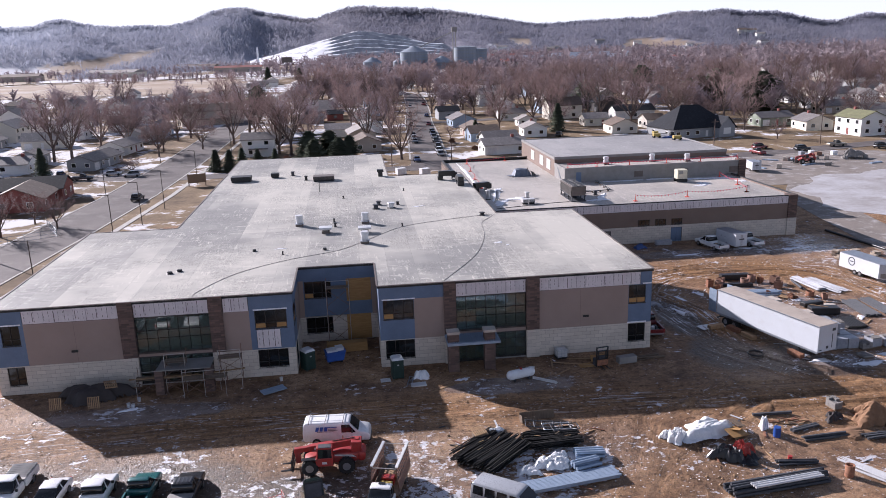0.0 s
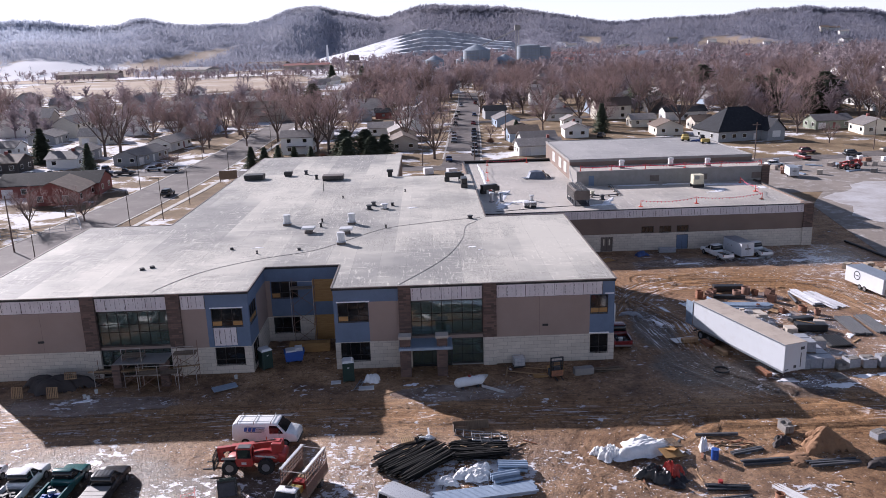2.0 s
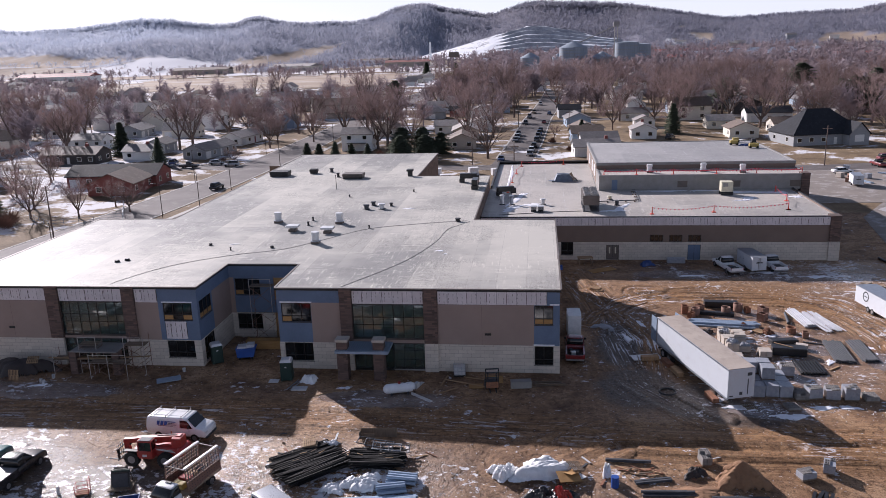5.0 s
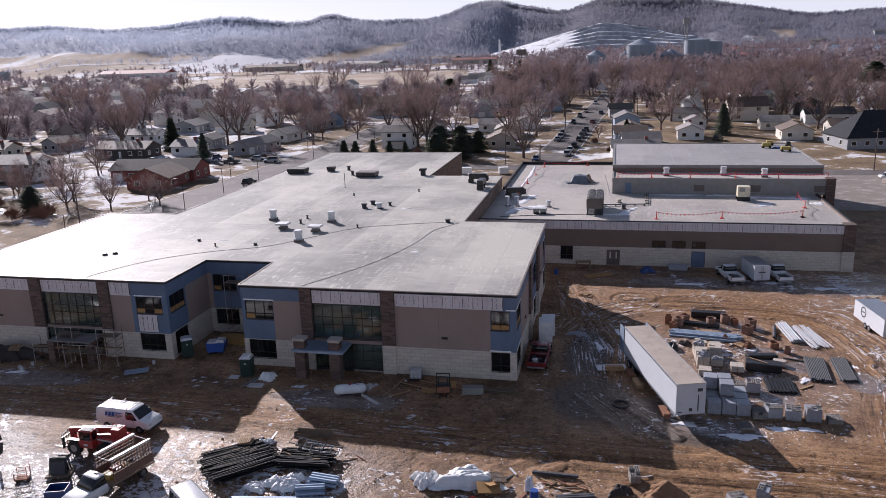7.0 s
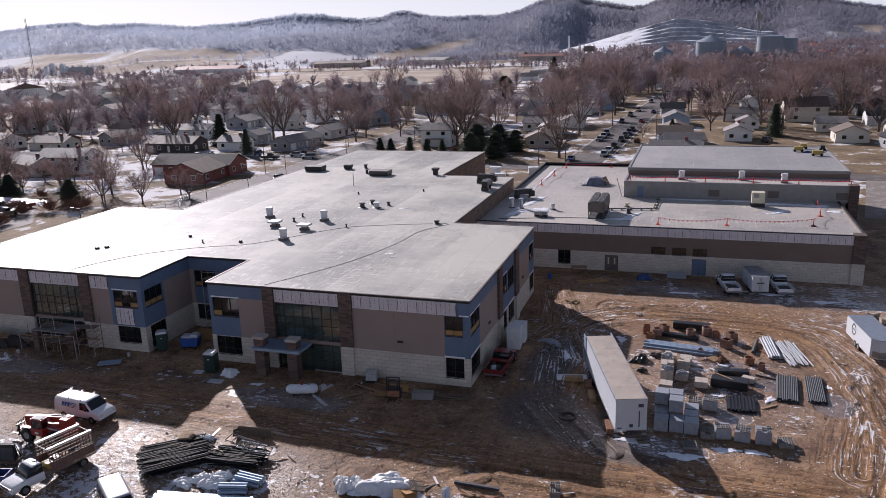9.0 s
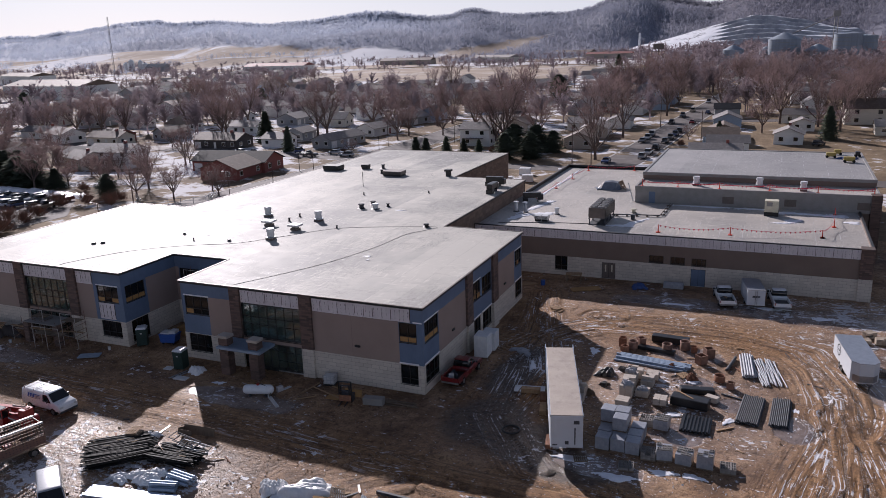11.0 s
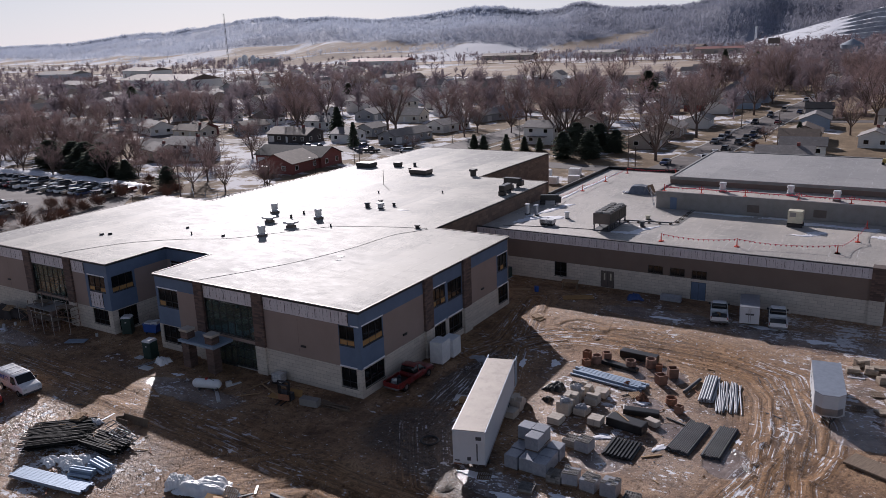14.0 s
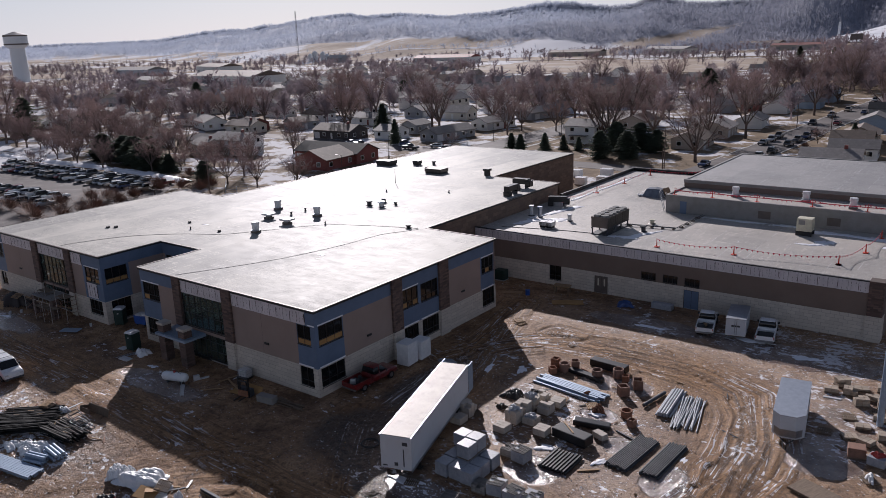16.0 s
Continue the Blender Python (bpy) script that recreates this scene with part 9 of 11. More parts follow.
part("cover", Geo().add([(-1.9, -1.4, 0), (-0.7, -1.6, 0), (0.8, -1.5, 0), (1.7, -1.2, 0), (1.8, 0.2, 0), (1.6, 1.4, 0), (0, 1.6, 0), (-1.7, 1.4, 0), (-1.3, -0.8, 1.25), (-0.3, -0.95, 1.38), (0.9, -0.8, 1.3), (1.25, -0.3, 1.2), (1.2, 0.7, 1.25), (0, 0.9, 1.4), (-1.2, 0.8, 1.3), (0, 0, 1.16)], [(0, 1, 9, 8), (1, 2, 10, 9), (2, 3, 11, 10), (3, 4, 12, 11), (4, 5, 12), (5, 6, 13, 12), (6, 7, 14, 13), (7, 0, 8, 14), (8, 9, 15), (9, 10, 15), (10, 11, 15), (11, 12, 15), (12, 13, 15), (13, 14, 15), (14, 8, 15)]), "cover_blue", root)
part("board", Geo().box(-0.9, 0.9, -0.03, 0.03, 0, 1.5, pose(2.1, 0.5, 0, -28, 0, 70)), "old_wood", root, "leaning brown board")
part("board", Geo().box(-0.7, 0.7, -0.03, 0.03, 0, 1.1, pose(2.6, -0.6, 0, -40, 0, 100)), "siding_tan", root, "leaning cardboard sheet")
part("rope", Geo().tube((-1.3, -0.82, 1.28), (-2.6, -1.6, 0.04), 0.03, n=5).tube((1.0, -0.8, 1.32), (2.4, -2.0, 0.04), 0.03, n=5), "steel_white", root)
part("flap", Geo().box(-2.9, -1.8, -0.5, 0.9, 0.0, 0.07, pose(0, 0, 0, 0, 3, 20)), "cover_blue", root)
for x, y, h, mt in ((22.6, 129.6, 1.5, "steel_white"), (24.2, 129.4, 1.5, "steel_galv"), (29.4, 129.2, 0.9, "steel_white"), (40.6, 133.2, 0.5, "cream_paint"), (41.3, 128.4, 0.7, "grey_pipe")):
    small_vent(x, y, ZB, h, 0.3, mt, "round galvanised roof stack with a cap")
for x in (27.9, 29.0):
    rooftop_unit(x, 124.2, ZB, 1.0, 1.2, 0.9, "steel_white", "small roof curb with a pale lid")
for x, y in ((48.6, 145.0), (58.2, 145.8), (64.6, 144.0)):
    fan(x, y, C1T - 0.2, 1)


def post_line(pts, z, flag=True, net=False):
    """Orange warning posts with a sagging line of pink flags between them."""
    for k, (x, y) in enumerate(pts):
        root = thing("warning_post", "orange warning post on a weighted foot", "warning post", pose(x, y, z), "roof edge warning posts")
        part("post", Geo().tube((0, 0, 0.1), (0, 0, 1.15), 0.09, 0.04, n=8), "orange_safety", root)
        part("foot", Geo().box(-0.28, 0.28, -0.28, 0.28, 0, 0.1), "orange_safety", root)
    for (ax, ay), (bx, by) in zip(pts[:-1], pts[1:]):
        L = math.hypot(bx - ax, by - ay)
        root = thing("flag_line", "sagging line of small pink flags", "flag line", pose(ax, ay, z, 0, 0, math.degrees(math.atan2(by - ay, bx - ax))), "roof edge flag lines")
        n = max(4, int(L / 0.6))
        g = Geo()
        for i in range(n):
            a, b = i / n, (i + 1) / n
            za, zb = 1.05 - 1.6 * a * (1 - a), 1.05 - 1.6 * b * (1 - b)
            g.tube((a * L, 0, za), (b * L, 0, zb), 0.02, n=4)
        part("line", g, "pink_tape", root)
        src = None
        for i in range(n):
            a = (i + 0.5) / n
            m = pose(a * L, 0, 1.05 - 1.6 * a * (1 - a))
            if src is None:
                src = part("flag", Geo().add([(-0.13, 0, 0), (0.13, 0, 0), (0, 0.01, -0.26), (0, -0.01, -0.2)], [(0, 1, 2), (1, 0, 3)]), "pink_tape", root, "", m)
            else:
                shared("flag", src, root, m)
        if net:
            part("netting", Geo().box(0, L, -0.012, 0.012, 0.62, 0.74), "pink_tape", root, "band of pink safety netting")


post_line([(46.0, 121.6), (55.4, 122.7), (66.8, 124.3)], ZB)
post_line([(66.8, 124.3), (68.5, 131.0), (69.0, 139.0)], ZB)
post_line([(23.2, 140.0), (23.6, 150.0), (24.2, 160.0), (25.0, 170.0), (34.0, 172.0)], ZB)
post_line([(40.3, 142.4), (46.0, 142.4), (52.4, 142.4), (59.8, 142.4), (66.6, 142.4), (74.2, 142.4)], C1T - 0.2, net=True)
root = thing("roof_ladder", "aluminium ladder leaning on the gymnasium wall", "ladder", pose(39.0, 141.9, ZB, 0, -16, 0))
for y in (-0.22, 0.22):
    part("rail", Geo().box(-0.03, 0.03, y - 0.03, y + 0.03, 0, 3.2), "steel_galv", root)
for k in range(10):
    part("rung", Geo().box(-0.02, 0.02, -0.19, 0.19, 0.25 + 0.3 * k, 0.29 + 0.3 * k), "steel_galv", root)
for x, y, mt, w in ((69.5, 172.0, "yellow_paint", 1.6), (72.2, 166.8, "yellow_paint", 1.8), (70.8, 176.0, "yellow_paint", 1.2), (74.0, 174.0, "black_edge", 0.8)):
    root = thing("roofing_machine", "small yellow roofing machine on the gymnasium roof", "machine", pose(x, y, C2T - 0.12))
    part("body", Geo().box(-w / 2, w / 2, -0.5, 0.5, 0.25, 1.0, None, 0.05), mt, root)
    for s in (-0.4, 0.4):
        part("wheel", Geo().tube((s * w, -0.5, 0.25), (s * w, 0.5, 0.25), 0.25, n=12), "rubber", root)
heap("blue_tarp", "bright blue tarpaulin on the gymnasium roof", "tarp", "tarp_blue", 72.2, 170.8, 4.4, 2.2, 0.5, 62, 5).location.z = C2T - 0.13
for k, (x, y) in enumerate(((8.6, 147.0), (11.8, 146.4), (14.6, 148.2), (9.8, 152.5), (15.5, 155.0), (7.6, 157.0), (17.0, 146.0))):
    wrapped_cube(pose(x, y, 0, 0, 0, 15 * k), 2.6, 1.4, 1.3, "white_sheet", "white wrapped bundle behind the school", "white bundles behind the school")


# ---- streets ----
S2 = [(20.0, 204), (22.0, 225), (24.6, 265), (28.0, 327), (31.0, 362), (35, 420), (38, 480)]
RL = [(-64, 60), (-59.5, 115), (-55.8, 150), (-52.8, 186), (-51.0, 238), (-49.2, 315), (-44, 420), (-36, 560)]


def street_x(y):
    return float(np.interp(y, [b for a, b in S2], [a for a, b in S2]))


ribbon("road", RL, 12.0, 0.05, "asphalt", "wide grey asphalt street with worn patches")
ribbon("road", S2, 10.5, 0.05, "asphalt", "residential asphalt street lined with parked cars")
ribbon("road", [(-53, 211), (-20, 211), (14, 209), (60, 204), (100, 203), (160, 214), (260, 235)], 8.0, 0.055, "asphalt", "cross street behind the school")
ribbon("road", [(-54, 215), (-110, 218), (-200, 222), (-300, 228)], 8.0, 0.055, "asphalt", "side street between low houses")
ribbon("road", [(-49, 330), (-140, 334), (-300, 345)], 8.0, 0.05, "asphalt", "side street between low houses")
ribbon("road", [(30, 320), (110, 330), (240, 350)], 8.0, 0.05, "asphalt", "side street between low houses")
ribbon("road", [(80, 60), (84, 108), (91, 145), (104, 165), (128, 180), (160, 196)], 9.0, 0.04, "gravel", "pale gravel haul road curving round the site")
for off, w in ((-6.3, 0.4), (6.3, 0.4), (10.2, 1.2)):
    ribbon("pavement", [(x + off, y) for x, y in RL], w, 0.09, "curb_concrete", "pale concrete pavement along the street", "pavement", 0.1)
for off in (-5.6, 5.6):
    ribbon("pavement", [(x + off, y) for x, y in S2[1:]], 0.5, 0.09, "curb_concrete", "pale concrete pavement along the street", "pavement", 0.1)
rng = random.Random(17)
single("ice_field", Geo().prism([(122 + (31 + 1.6 * math.sin(k * 0.9) + rng.uniform(-0.9, 0.9)) * math.cos(2 * math.pi * k / 70), 140 + (30 + 1.6 * math.sin(k * 0.9) + rng.uniform(-0.9, 0.9)) * math.sin(2 * math.pi * k / 70)) for k in range(70)], 0.0, 0.07), "snow_ice", "broad sheet of grey ice and snow inside the gravel bend", "ice", kind="structure")
single("gravel_yard", Geo().prism([(80 + 2 * math.sin(k * 1.7) + (k % 12) * 6.4, 160) if k < 12 else (150 - (k % 12) * 5.6, 206 + 2 * math.sin(k * 2.3)) for k in range(24)], 0.0, 0.045), "gravel", "frozen grey gravel yard with trodden snow", "yard", kind="structure")
single("parking_lot", Geo().prism([(-185, 96), (-78, 92), (-76, 128), (-90, 143), (-185, 143)], 0.0, 0.05), "asphalt", "asphalt car park filled with rows of cars", "car park", kind="structure")
def ploughed_bank(line, width, height):
    """A lumpy ridge of ploughed snow along the edge of the car park."""
    rr = random.Random(44)
    v, f, n = [], [], 0
    for (ax, ay), (bx, by) in zip(line[:-1], line[1:]):
        le = math.hypot(bx - ax, by - ay)
        for i in range(int(le / 1.1)):
            t = i * 1.1 / le
            x, y, nx, ny = ax + (bx - ax) * t, ay + (by - ay) * t, -(by - ay) / le, (bx - ax) / le
            w, h = width * rr.uniform(0.75, 1.15), height * rr.uniform(0.5, 1.2)
            for u, z in ((-0.5, -0.1), (-0.28, 0.55), (0.02, 1.0), (0.25, 0.6), (0.5, -0.1)):
                v.append((x + nx * w * u + rr.uniform(-0.1, 0.1), y + ny * w * u + rr.uniform(-0.1, 0.1), h * z * (rr.uniform(0.8, 1.15) if z > 0 else 1)))
            if n:
                o = 5 * (n - 1)
                f += [(o + k, o + 5 + k, o + 6 + k, o + 1 + k) for k in range(4)]
            n += 1
    single("snow_bank", Geo().add(v, f, True), "frost", "dirty snow bank ploughed along the car park", "snow bank", kind="structure")


ploughed_bank([(-200, 146), (-167, 147), (-140, 148), (-112, 147.5), (-99, 146.5), (-86, 144.5)], 4.2, 0.9)
single("drain_pipe", Geo().tube((78.5, 119, 0.2), (80, 106, 0.2), 0.2, n=8).tube((80, 106, 0.2), (84, 92, 0.2), 0.2, n=8), "black_plastic", "long black drain pipe along the haul road", "pipe")
single("pole", Geo().tube((0, 0, 0), (0, 0, 11), 0.28, 0.22, n=12), "steel_blue", "tall grey-blue steel pole beside the yard", "pole", pose(75.6, 98.4, 0))


def street_lamp(x, y, h=9.0, arm=1.4, rot=0):
    root = thing("street_lamp", "slim dark street lamp with a flat head", "street lamp", pose(x, y, rise(x, y), 0, 0, rot), "street lamps")
    part("pole", Geo().tube((0, 0, 0), (0, 0, h), 0.09, 0.06, n=8), "lamp_pole", root)
    part("arm", Geo().tube((0, 0, h - 0.1), (arm, 0, h), 0.05, n=6), "lamp_pole", root)
    part("head", Geo().box(arm - 0.2, arm + 0.45, -0.15, 0.15, h - 0.05, h + 0.08, None, 0.03), "lamp_pole", root)


for x, y in ((-41.8, 154), (-40.8, 169), (-43.5, 141), (-44.6, 108), (-39.5, 200), (-38, 250), (-59, 190), (-57.5, 240), (-38, 300)):
    street_lamp(x, y, 8.5, 1.3, 180 if x > -50 else 0)
for x, y in ((23.0, 181), (10.5, 214), (38.5, 262), (21, 300), (48, 340), (-60, 131), (138, 216), (170, 222), (100, 206)):
    root = thing("utility_pole", "brown wooden utility pole with a cross arm", "utility pole", pose(x, y, rise(x, y)), "utility poles")
    part("pole", Geo().tube((0, 0, 0), (0, 0, 10), 0.15, 0.1, n=8), "bark", root)
    part("cross_arm", Geo().box(-1.1, 1.1, -0.06, 0.06, 9.2, 9.35), "bark", root)


# ---- houses ----
def house(x, y, w, d, h, rot, wall, roof, label, pitch=0.42, storeys=1, garage=False, porch=False, chimney=False, hip=False):
    """A gabled house, ridge along its length; windows and doors are set into the walls."""
    root = thing("house", label, "house", pose(x, y, rise(x, y), 0, 0, rot))
    hr = d / 2 * pitch
    body = Geo()
    if hip:
        body.box(-w / 2, w / 2, -d / 2, d / 2, -0.6, h)
    else:
        body.add([(-w / 2, -d / 2, -0.6), (w / 2, -d / 2, -0.6), (w / 2, d / 2, -0.6), (-w / 2, d / 2, -0.6), (-w / 2, -d / 2, h), (w / 2, -d / 2, h), (w / 2, d / 2, h), (-w / 2, d / 2, h), (-w / 2, 0, h + hr), (w / 2, 0, h + hr)], [(0, 1, 5, 4), (2, 3, 7, 6), (1, 2, 6, 9, 5), (3, 0, 4, 8, 7)])
    part("wall", body, wall, root)
    o, t, e = 0.5, 0.16, 0.45
    cut = d / 2 if hip else 0
    ridge = w / 2 + (0 if hip else e) - cut
    k = hr / (d / 2)
    lowz = h - o * k
    v = []
    for dz in (0.02, t + 0.02):
        v += [(-w / 2 - e, -d / 2 - o, lowz + dz), (w / 2 + e, -d / 2 - o, lowz + dz), (w / 2 + e, d / 2 + o, lowz + dz), (-w / 2 - e, d / 2 + o, lowz + dz), (-ridge, 0, h + hr + dz), (ridge, 0, h + hr + dz)]
    f = [(6, 7, 11, 10), (8, 9, 10, 11), (7, 8, 11), (9, 6, 10), (1, 0, 4, 5), (3, 2, 5, 4), (2, 1, 5), (0, 3, 4)] + [(i, (i + 1) % 4, 6 + (i + 1) % 4, 6 + i) for i in range(4)]
    if not hip:
        f = [(6, 7, 11, 10), (8, 9, 10, 11), (1, 0, 4, 5), (3, 2, 5, 4), (0, 1, 7, 6), (2, 3, 9, 8), (1, 5, 11, 7), (5, 2, 8, 11), (0, 6, 10, 4), (4, 10, 9, 3)]
    part("roof", Geo().add(v, f), roof, root)
    rng = random.Random(int(x * 7 + y * 13))
    near = y < 300
    for s in range(storeys):
        z = 0.9 + 2.7 * s
        n = max(2, int(w / 3.6))
        for u0, u1, flip in ((w, d, 0), (d, w, 1)):
            cols = n if not flip else 2
            for side in (-1, 1):
                ang = radians(rot + (90 if flip else 0))
                # only the walls that look to the site carry modelled windows
                if y > 350 or (side * math.cos(ang) > 0.25 and not (flip and near)) or (flip and not near):
                    continue
                for i in range(cols if near else max(1, cols - 1)):
                    u = -u0 / 2 + (i + 0.5) * u0 / (cols if near else max(1, cols - 1))
                    face = side * (u1 / 2 + 0.03)
                    q = pose(0, 0, 0, 0, 0, 90) if flip else pose(0, 0, 0)
                    if not flip and s == 0 and i == 0 and garage:
                        part("garage_door", Geo().box(u - 1.3, u + 1.3, face - 0.02, face + 0.02, 0.05, 2.2, q), "steel_white", root, "white panelled garage door")
                        continue
                    if not flip and s == 0 and i == n // 2 and near:
                        part("door", Geo().box(u - 0.45, u + 0.45, face - 0.02, face + 0.02, 0.1, 2.15, q), "siding_brick" if rng.random() < 0.3 else "siding_white", root, "closed front door")
                        continue
                    if near:
                        wn2 = part("window", Geo().box(u - 0.72, u + 0.72, face - 0.027, face + 0.027, z, z + 1.35, q), "siding_white", root)
                        part("pane", Geo().box(u - 0.6, u + 0.6, face - 0.035, face + 0.035, z + 0.12, z + 1.23, q), "window_glass", wn2)
                    else:
                        part("window", Geo().box(u - 0.65, u + 0.65, face - 0.03, face + 0.03, z, z + 1.25, q), "window_glass", root)
    if chimney:
        part("chimney", Geo().box(w * 0.2, w * 0.2 + 0.8, -0.4, 0.4, h, h + hr + 0.9), "siding_brick", root)
    if porch:
        part("porch_roof", Geo().box(-w * 0.3, w * 0.3, -d / 2 - 2.0, -d / 2 - 0.01, 2.5, 2.65), roof, root)
        for u in (-w * 0.28, w * 0.28):
            part("porch_post", Geo().box(u - 0.08, u + 0.08, -d / 2 - 1.9, -d / 2 - 1.74, -0.3, 2.5), "siding_white", root)
    return root


WALLS = ["siding_white", "siding_white", "siding_cream", "siding_grey", "siding_white", "siding_tan", "siding_blue", "siding_white"]
ROOFS = ["shingle_grey", "shingle_light", "shingle_brown", "shingle_light", "shingle_grey", "shingle_light"]
WORD = {"siding_white": "white", "siding_cream": "cream", "siding_grey": "grey", "siding_tan": "tan", "siding_blue": "blue", "siding_green": "sage green", "siding_brick": "red brick", "siding_charcoal": "charcoal", "shingle_grey": "grey", "shingle_dark": "dark", "shingle_brown": "brown", "shingle_light": "pale grey", "shingle_olive": "olive"}
TAKEN = []


def put_house(x, y, w, d, h, rot, wall, roof, **kw):
    st = kw.get("storeys", 1)
    TAKEN.append((x, y, max(w, d) / 2 + 2))
    return house(x, y, w, d, h, rot, wall, roof, "%s %s house with %s shingled roof" % ("two-storey" if st > 1 else "single-storey", WORD[wall], WORD[roof]), **kw)


def near_houses(rows):
    for row in rows:
        x, y, w, d, h, rot, wl, rf, st = row
        put_house(x, y, w, d, h, rot, wl, rf, storeys=st, garage=st == 1 and w > 12, chimney=(int(x) % 3 == 0), porch=st > 1)


near_houses(((-29, 249, 10, 8, 5.4, 0, 'siding_white', 'shingle_grey', 2), (-27, 286, 14, 9, 2.9, 92, 'siding_tan', 'shingle_brown', 1), (-76, 240, 18, 8, 2.7, 80, 'siding_grey', 'shingle_grey', 1), (-76, 268, 15, 8, 2.8, 80, 'siding_white', 'shingle_light', 1), (-96, 234, 9, 8, 2.8, 0, 'siding_white', 'shingle_grey', 1), (-79, 189.5, 23, 10, 3.0, 5, 'siding_brick', 'shingle_dark', 1), (-73, 179, 12, 11, 2.9, 95, 'siding_brick', 'shingle_brown', 1), (-114, 227, 18, 9, 3.0, 0, 'siding_charcoal', 'shingle_brown', 1), (-97, 249, 9, 7, 3.0, 90, 'siding_grey', 'shingle_grey', 1)))
near_houses(((-77, 300, 14, 8, 2.8, 80, 'siding_grey', 'shingle_light', 1), (45, 231, 13, 8, 2.9, 5, 'siding_white', 'shingle_light', 1), (47, 248, 11, 8, 2.9, 5, 'siding_white', 'shingle_grey', 1), (63, 268, 10, 8, 3.0, 88, 'siding_white', 'shingle_light', 1), (44, 275, 12, 9, 2.9, 95, 'siding_tan', 'shingle_brown', 1), (94, 266, 10, 9, 3.0, 90, 'siding_cream', 'shingle_brown', 1), (113, 307, 16, 9, 3.4, 0, 'siding_white', 'shingle_dark', 1), (92, 290, 9, 8, 2.8, 0, 'siding_cream', 'shingle_light', 1), (162, 233, 12, 9, 5.6, 95, 'siding_white', 'shingle_olive', 2), (156, 250, 11, 9, 3.1, 85, 'siding_cream', 'shingle_grey', 1)))
near_houses(((150, 266, 13, 8, 2.9, 5, 'siding_green', 'shingle_grey', 1), (66, 320, 11, 8, 3.0, 0, 'siding_white', 'shingle_grey', 1), (4, 345, 14, 9, 2.9, 90, 'siding_white', 'shingle_grey', 1), (3, 277, 14, 9, 2.9, 95, 'siding_tan', 'shingle_light', 1), (7, 300, 13, 8, 2.9, 95, 'siding_white', 'shingle_grey', 1), (4, 252, 13, 9, 2.9, 95, 'siding_tan', 'shingle_brown', 1), (11, 389, 12, 9, 5.0, 90, 'siding_blue', 'shingle_dark', 2), (-61, 352, 26, 12, 6.0, 20, 'siding_tan', 'shingle_brown', 2), (-120, 186, 15, 9, 4.8, 4, 'siding_white', 'shingle_light', 2), (-140, 190, 13, 8, 2.9, 4, 'siding_white', 'shingle_grey', 1)))
near_houses(((-162, 224, 15, 8, 2.9, 0, 'siding_cream', 'shingle_brown', 1), (-204, 232, 17, 8, 2.9, 5, 'siding_white', 'shingle_grey', 1), (-207, 207, 14, 8, 2.9, 5, 'siding_tan', 'shingle_brown', 1), (-173, 189, 16, 9, 3.0, 10, 'siding_tan', 'shingle_brown', 1), (-131, 262, 15, 8, 2.9, 0, 'siding_white', 'shingle_grey', 1)))
near_houses(((44, 262, 10, 9, 3.0, 5, 'siding_blue', 'shingle_brown', 1), (43, 306, 12, 9, 3.0, 95, 'siding_blue', 'shingle_grey', 1), (41, 334, 9, 8, 3.6, 5, 'siding_grey', 'shingle_dark', 1), (67, 297, 6, 7, 2.6, 93, 'siding_white', 'shingle_light', 1), (-7, 348, 7, 7, 2.8, 3, 'siding_brick', 'shingle_dark', 1), (-5, 290, 9, 8, 2.8, 3, 'siding_white', 'shingle_light', 1), (109, 275, 7, 8, 3.2, 3, 'siding_cream', 'shingle_brown', 1), (192, 293, 15, 9, 3.0, 3, 'siding_tan', 'shingle_grey', 1), (217, 312, 8, 9, 5.2, 93, 'siding_white', 'shingle_grey', 2), (196, 276, 11, 8, 2.9, 3, 'siding_white', 'shingle_light', 1)))
near_houses(((112, 338, 13, 11, 4.2, 93, 'siding_charcoal', 'shingle_dark', 1), (194, 313, 6, 7, 2.8, 93, 'siding_white', 'shingle_grey', 1), (-190, 198, 15, 9, 3.2, -20, 'siding_white', 'shingle_light', 1), (-158, 184, 8, 8, 3.0, 60, 'siding_white', 'shingle_light', 1), (-187, 226, 16, 9, 3.2, -20, 'siding_white', 'shingle_light', 1), (-129, 182, 12, 8, 3.2, -20, 'siding_cream', 'shingle_grey', 1), (-166, 231, 13, 8, 2.9, -18, 'siding_brick', 'shingle_brown', 1), (-148, 240, 11, 8, 3.0, 75, 'siding_grey', 'shingle_brown', 1), (-274, 291, 15, 9, 3.0, -15, 'siding_white', 'shingle_light', 1)))
near_houses(((-269, 326, 27, 12, 4.6, -12, 'siding_tan', 'shingle_light', 2), (-223, 296, 9, 8, 2.9, 70, 'siding_white', 'shingle_grey', 1), (-241, 225, 12, 8, 2.8, -22, 'siding_grey', 'shingle_light', 1), (-263, 199, 12, 8, 2.7, -22, 'siding_white', 'shingle_light', 1)))
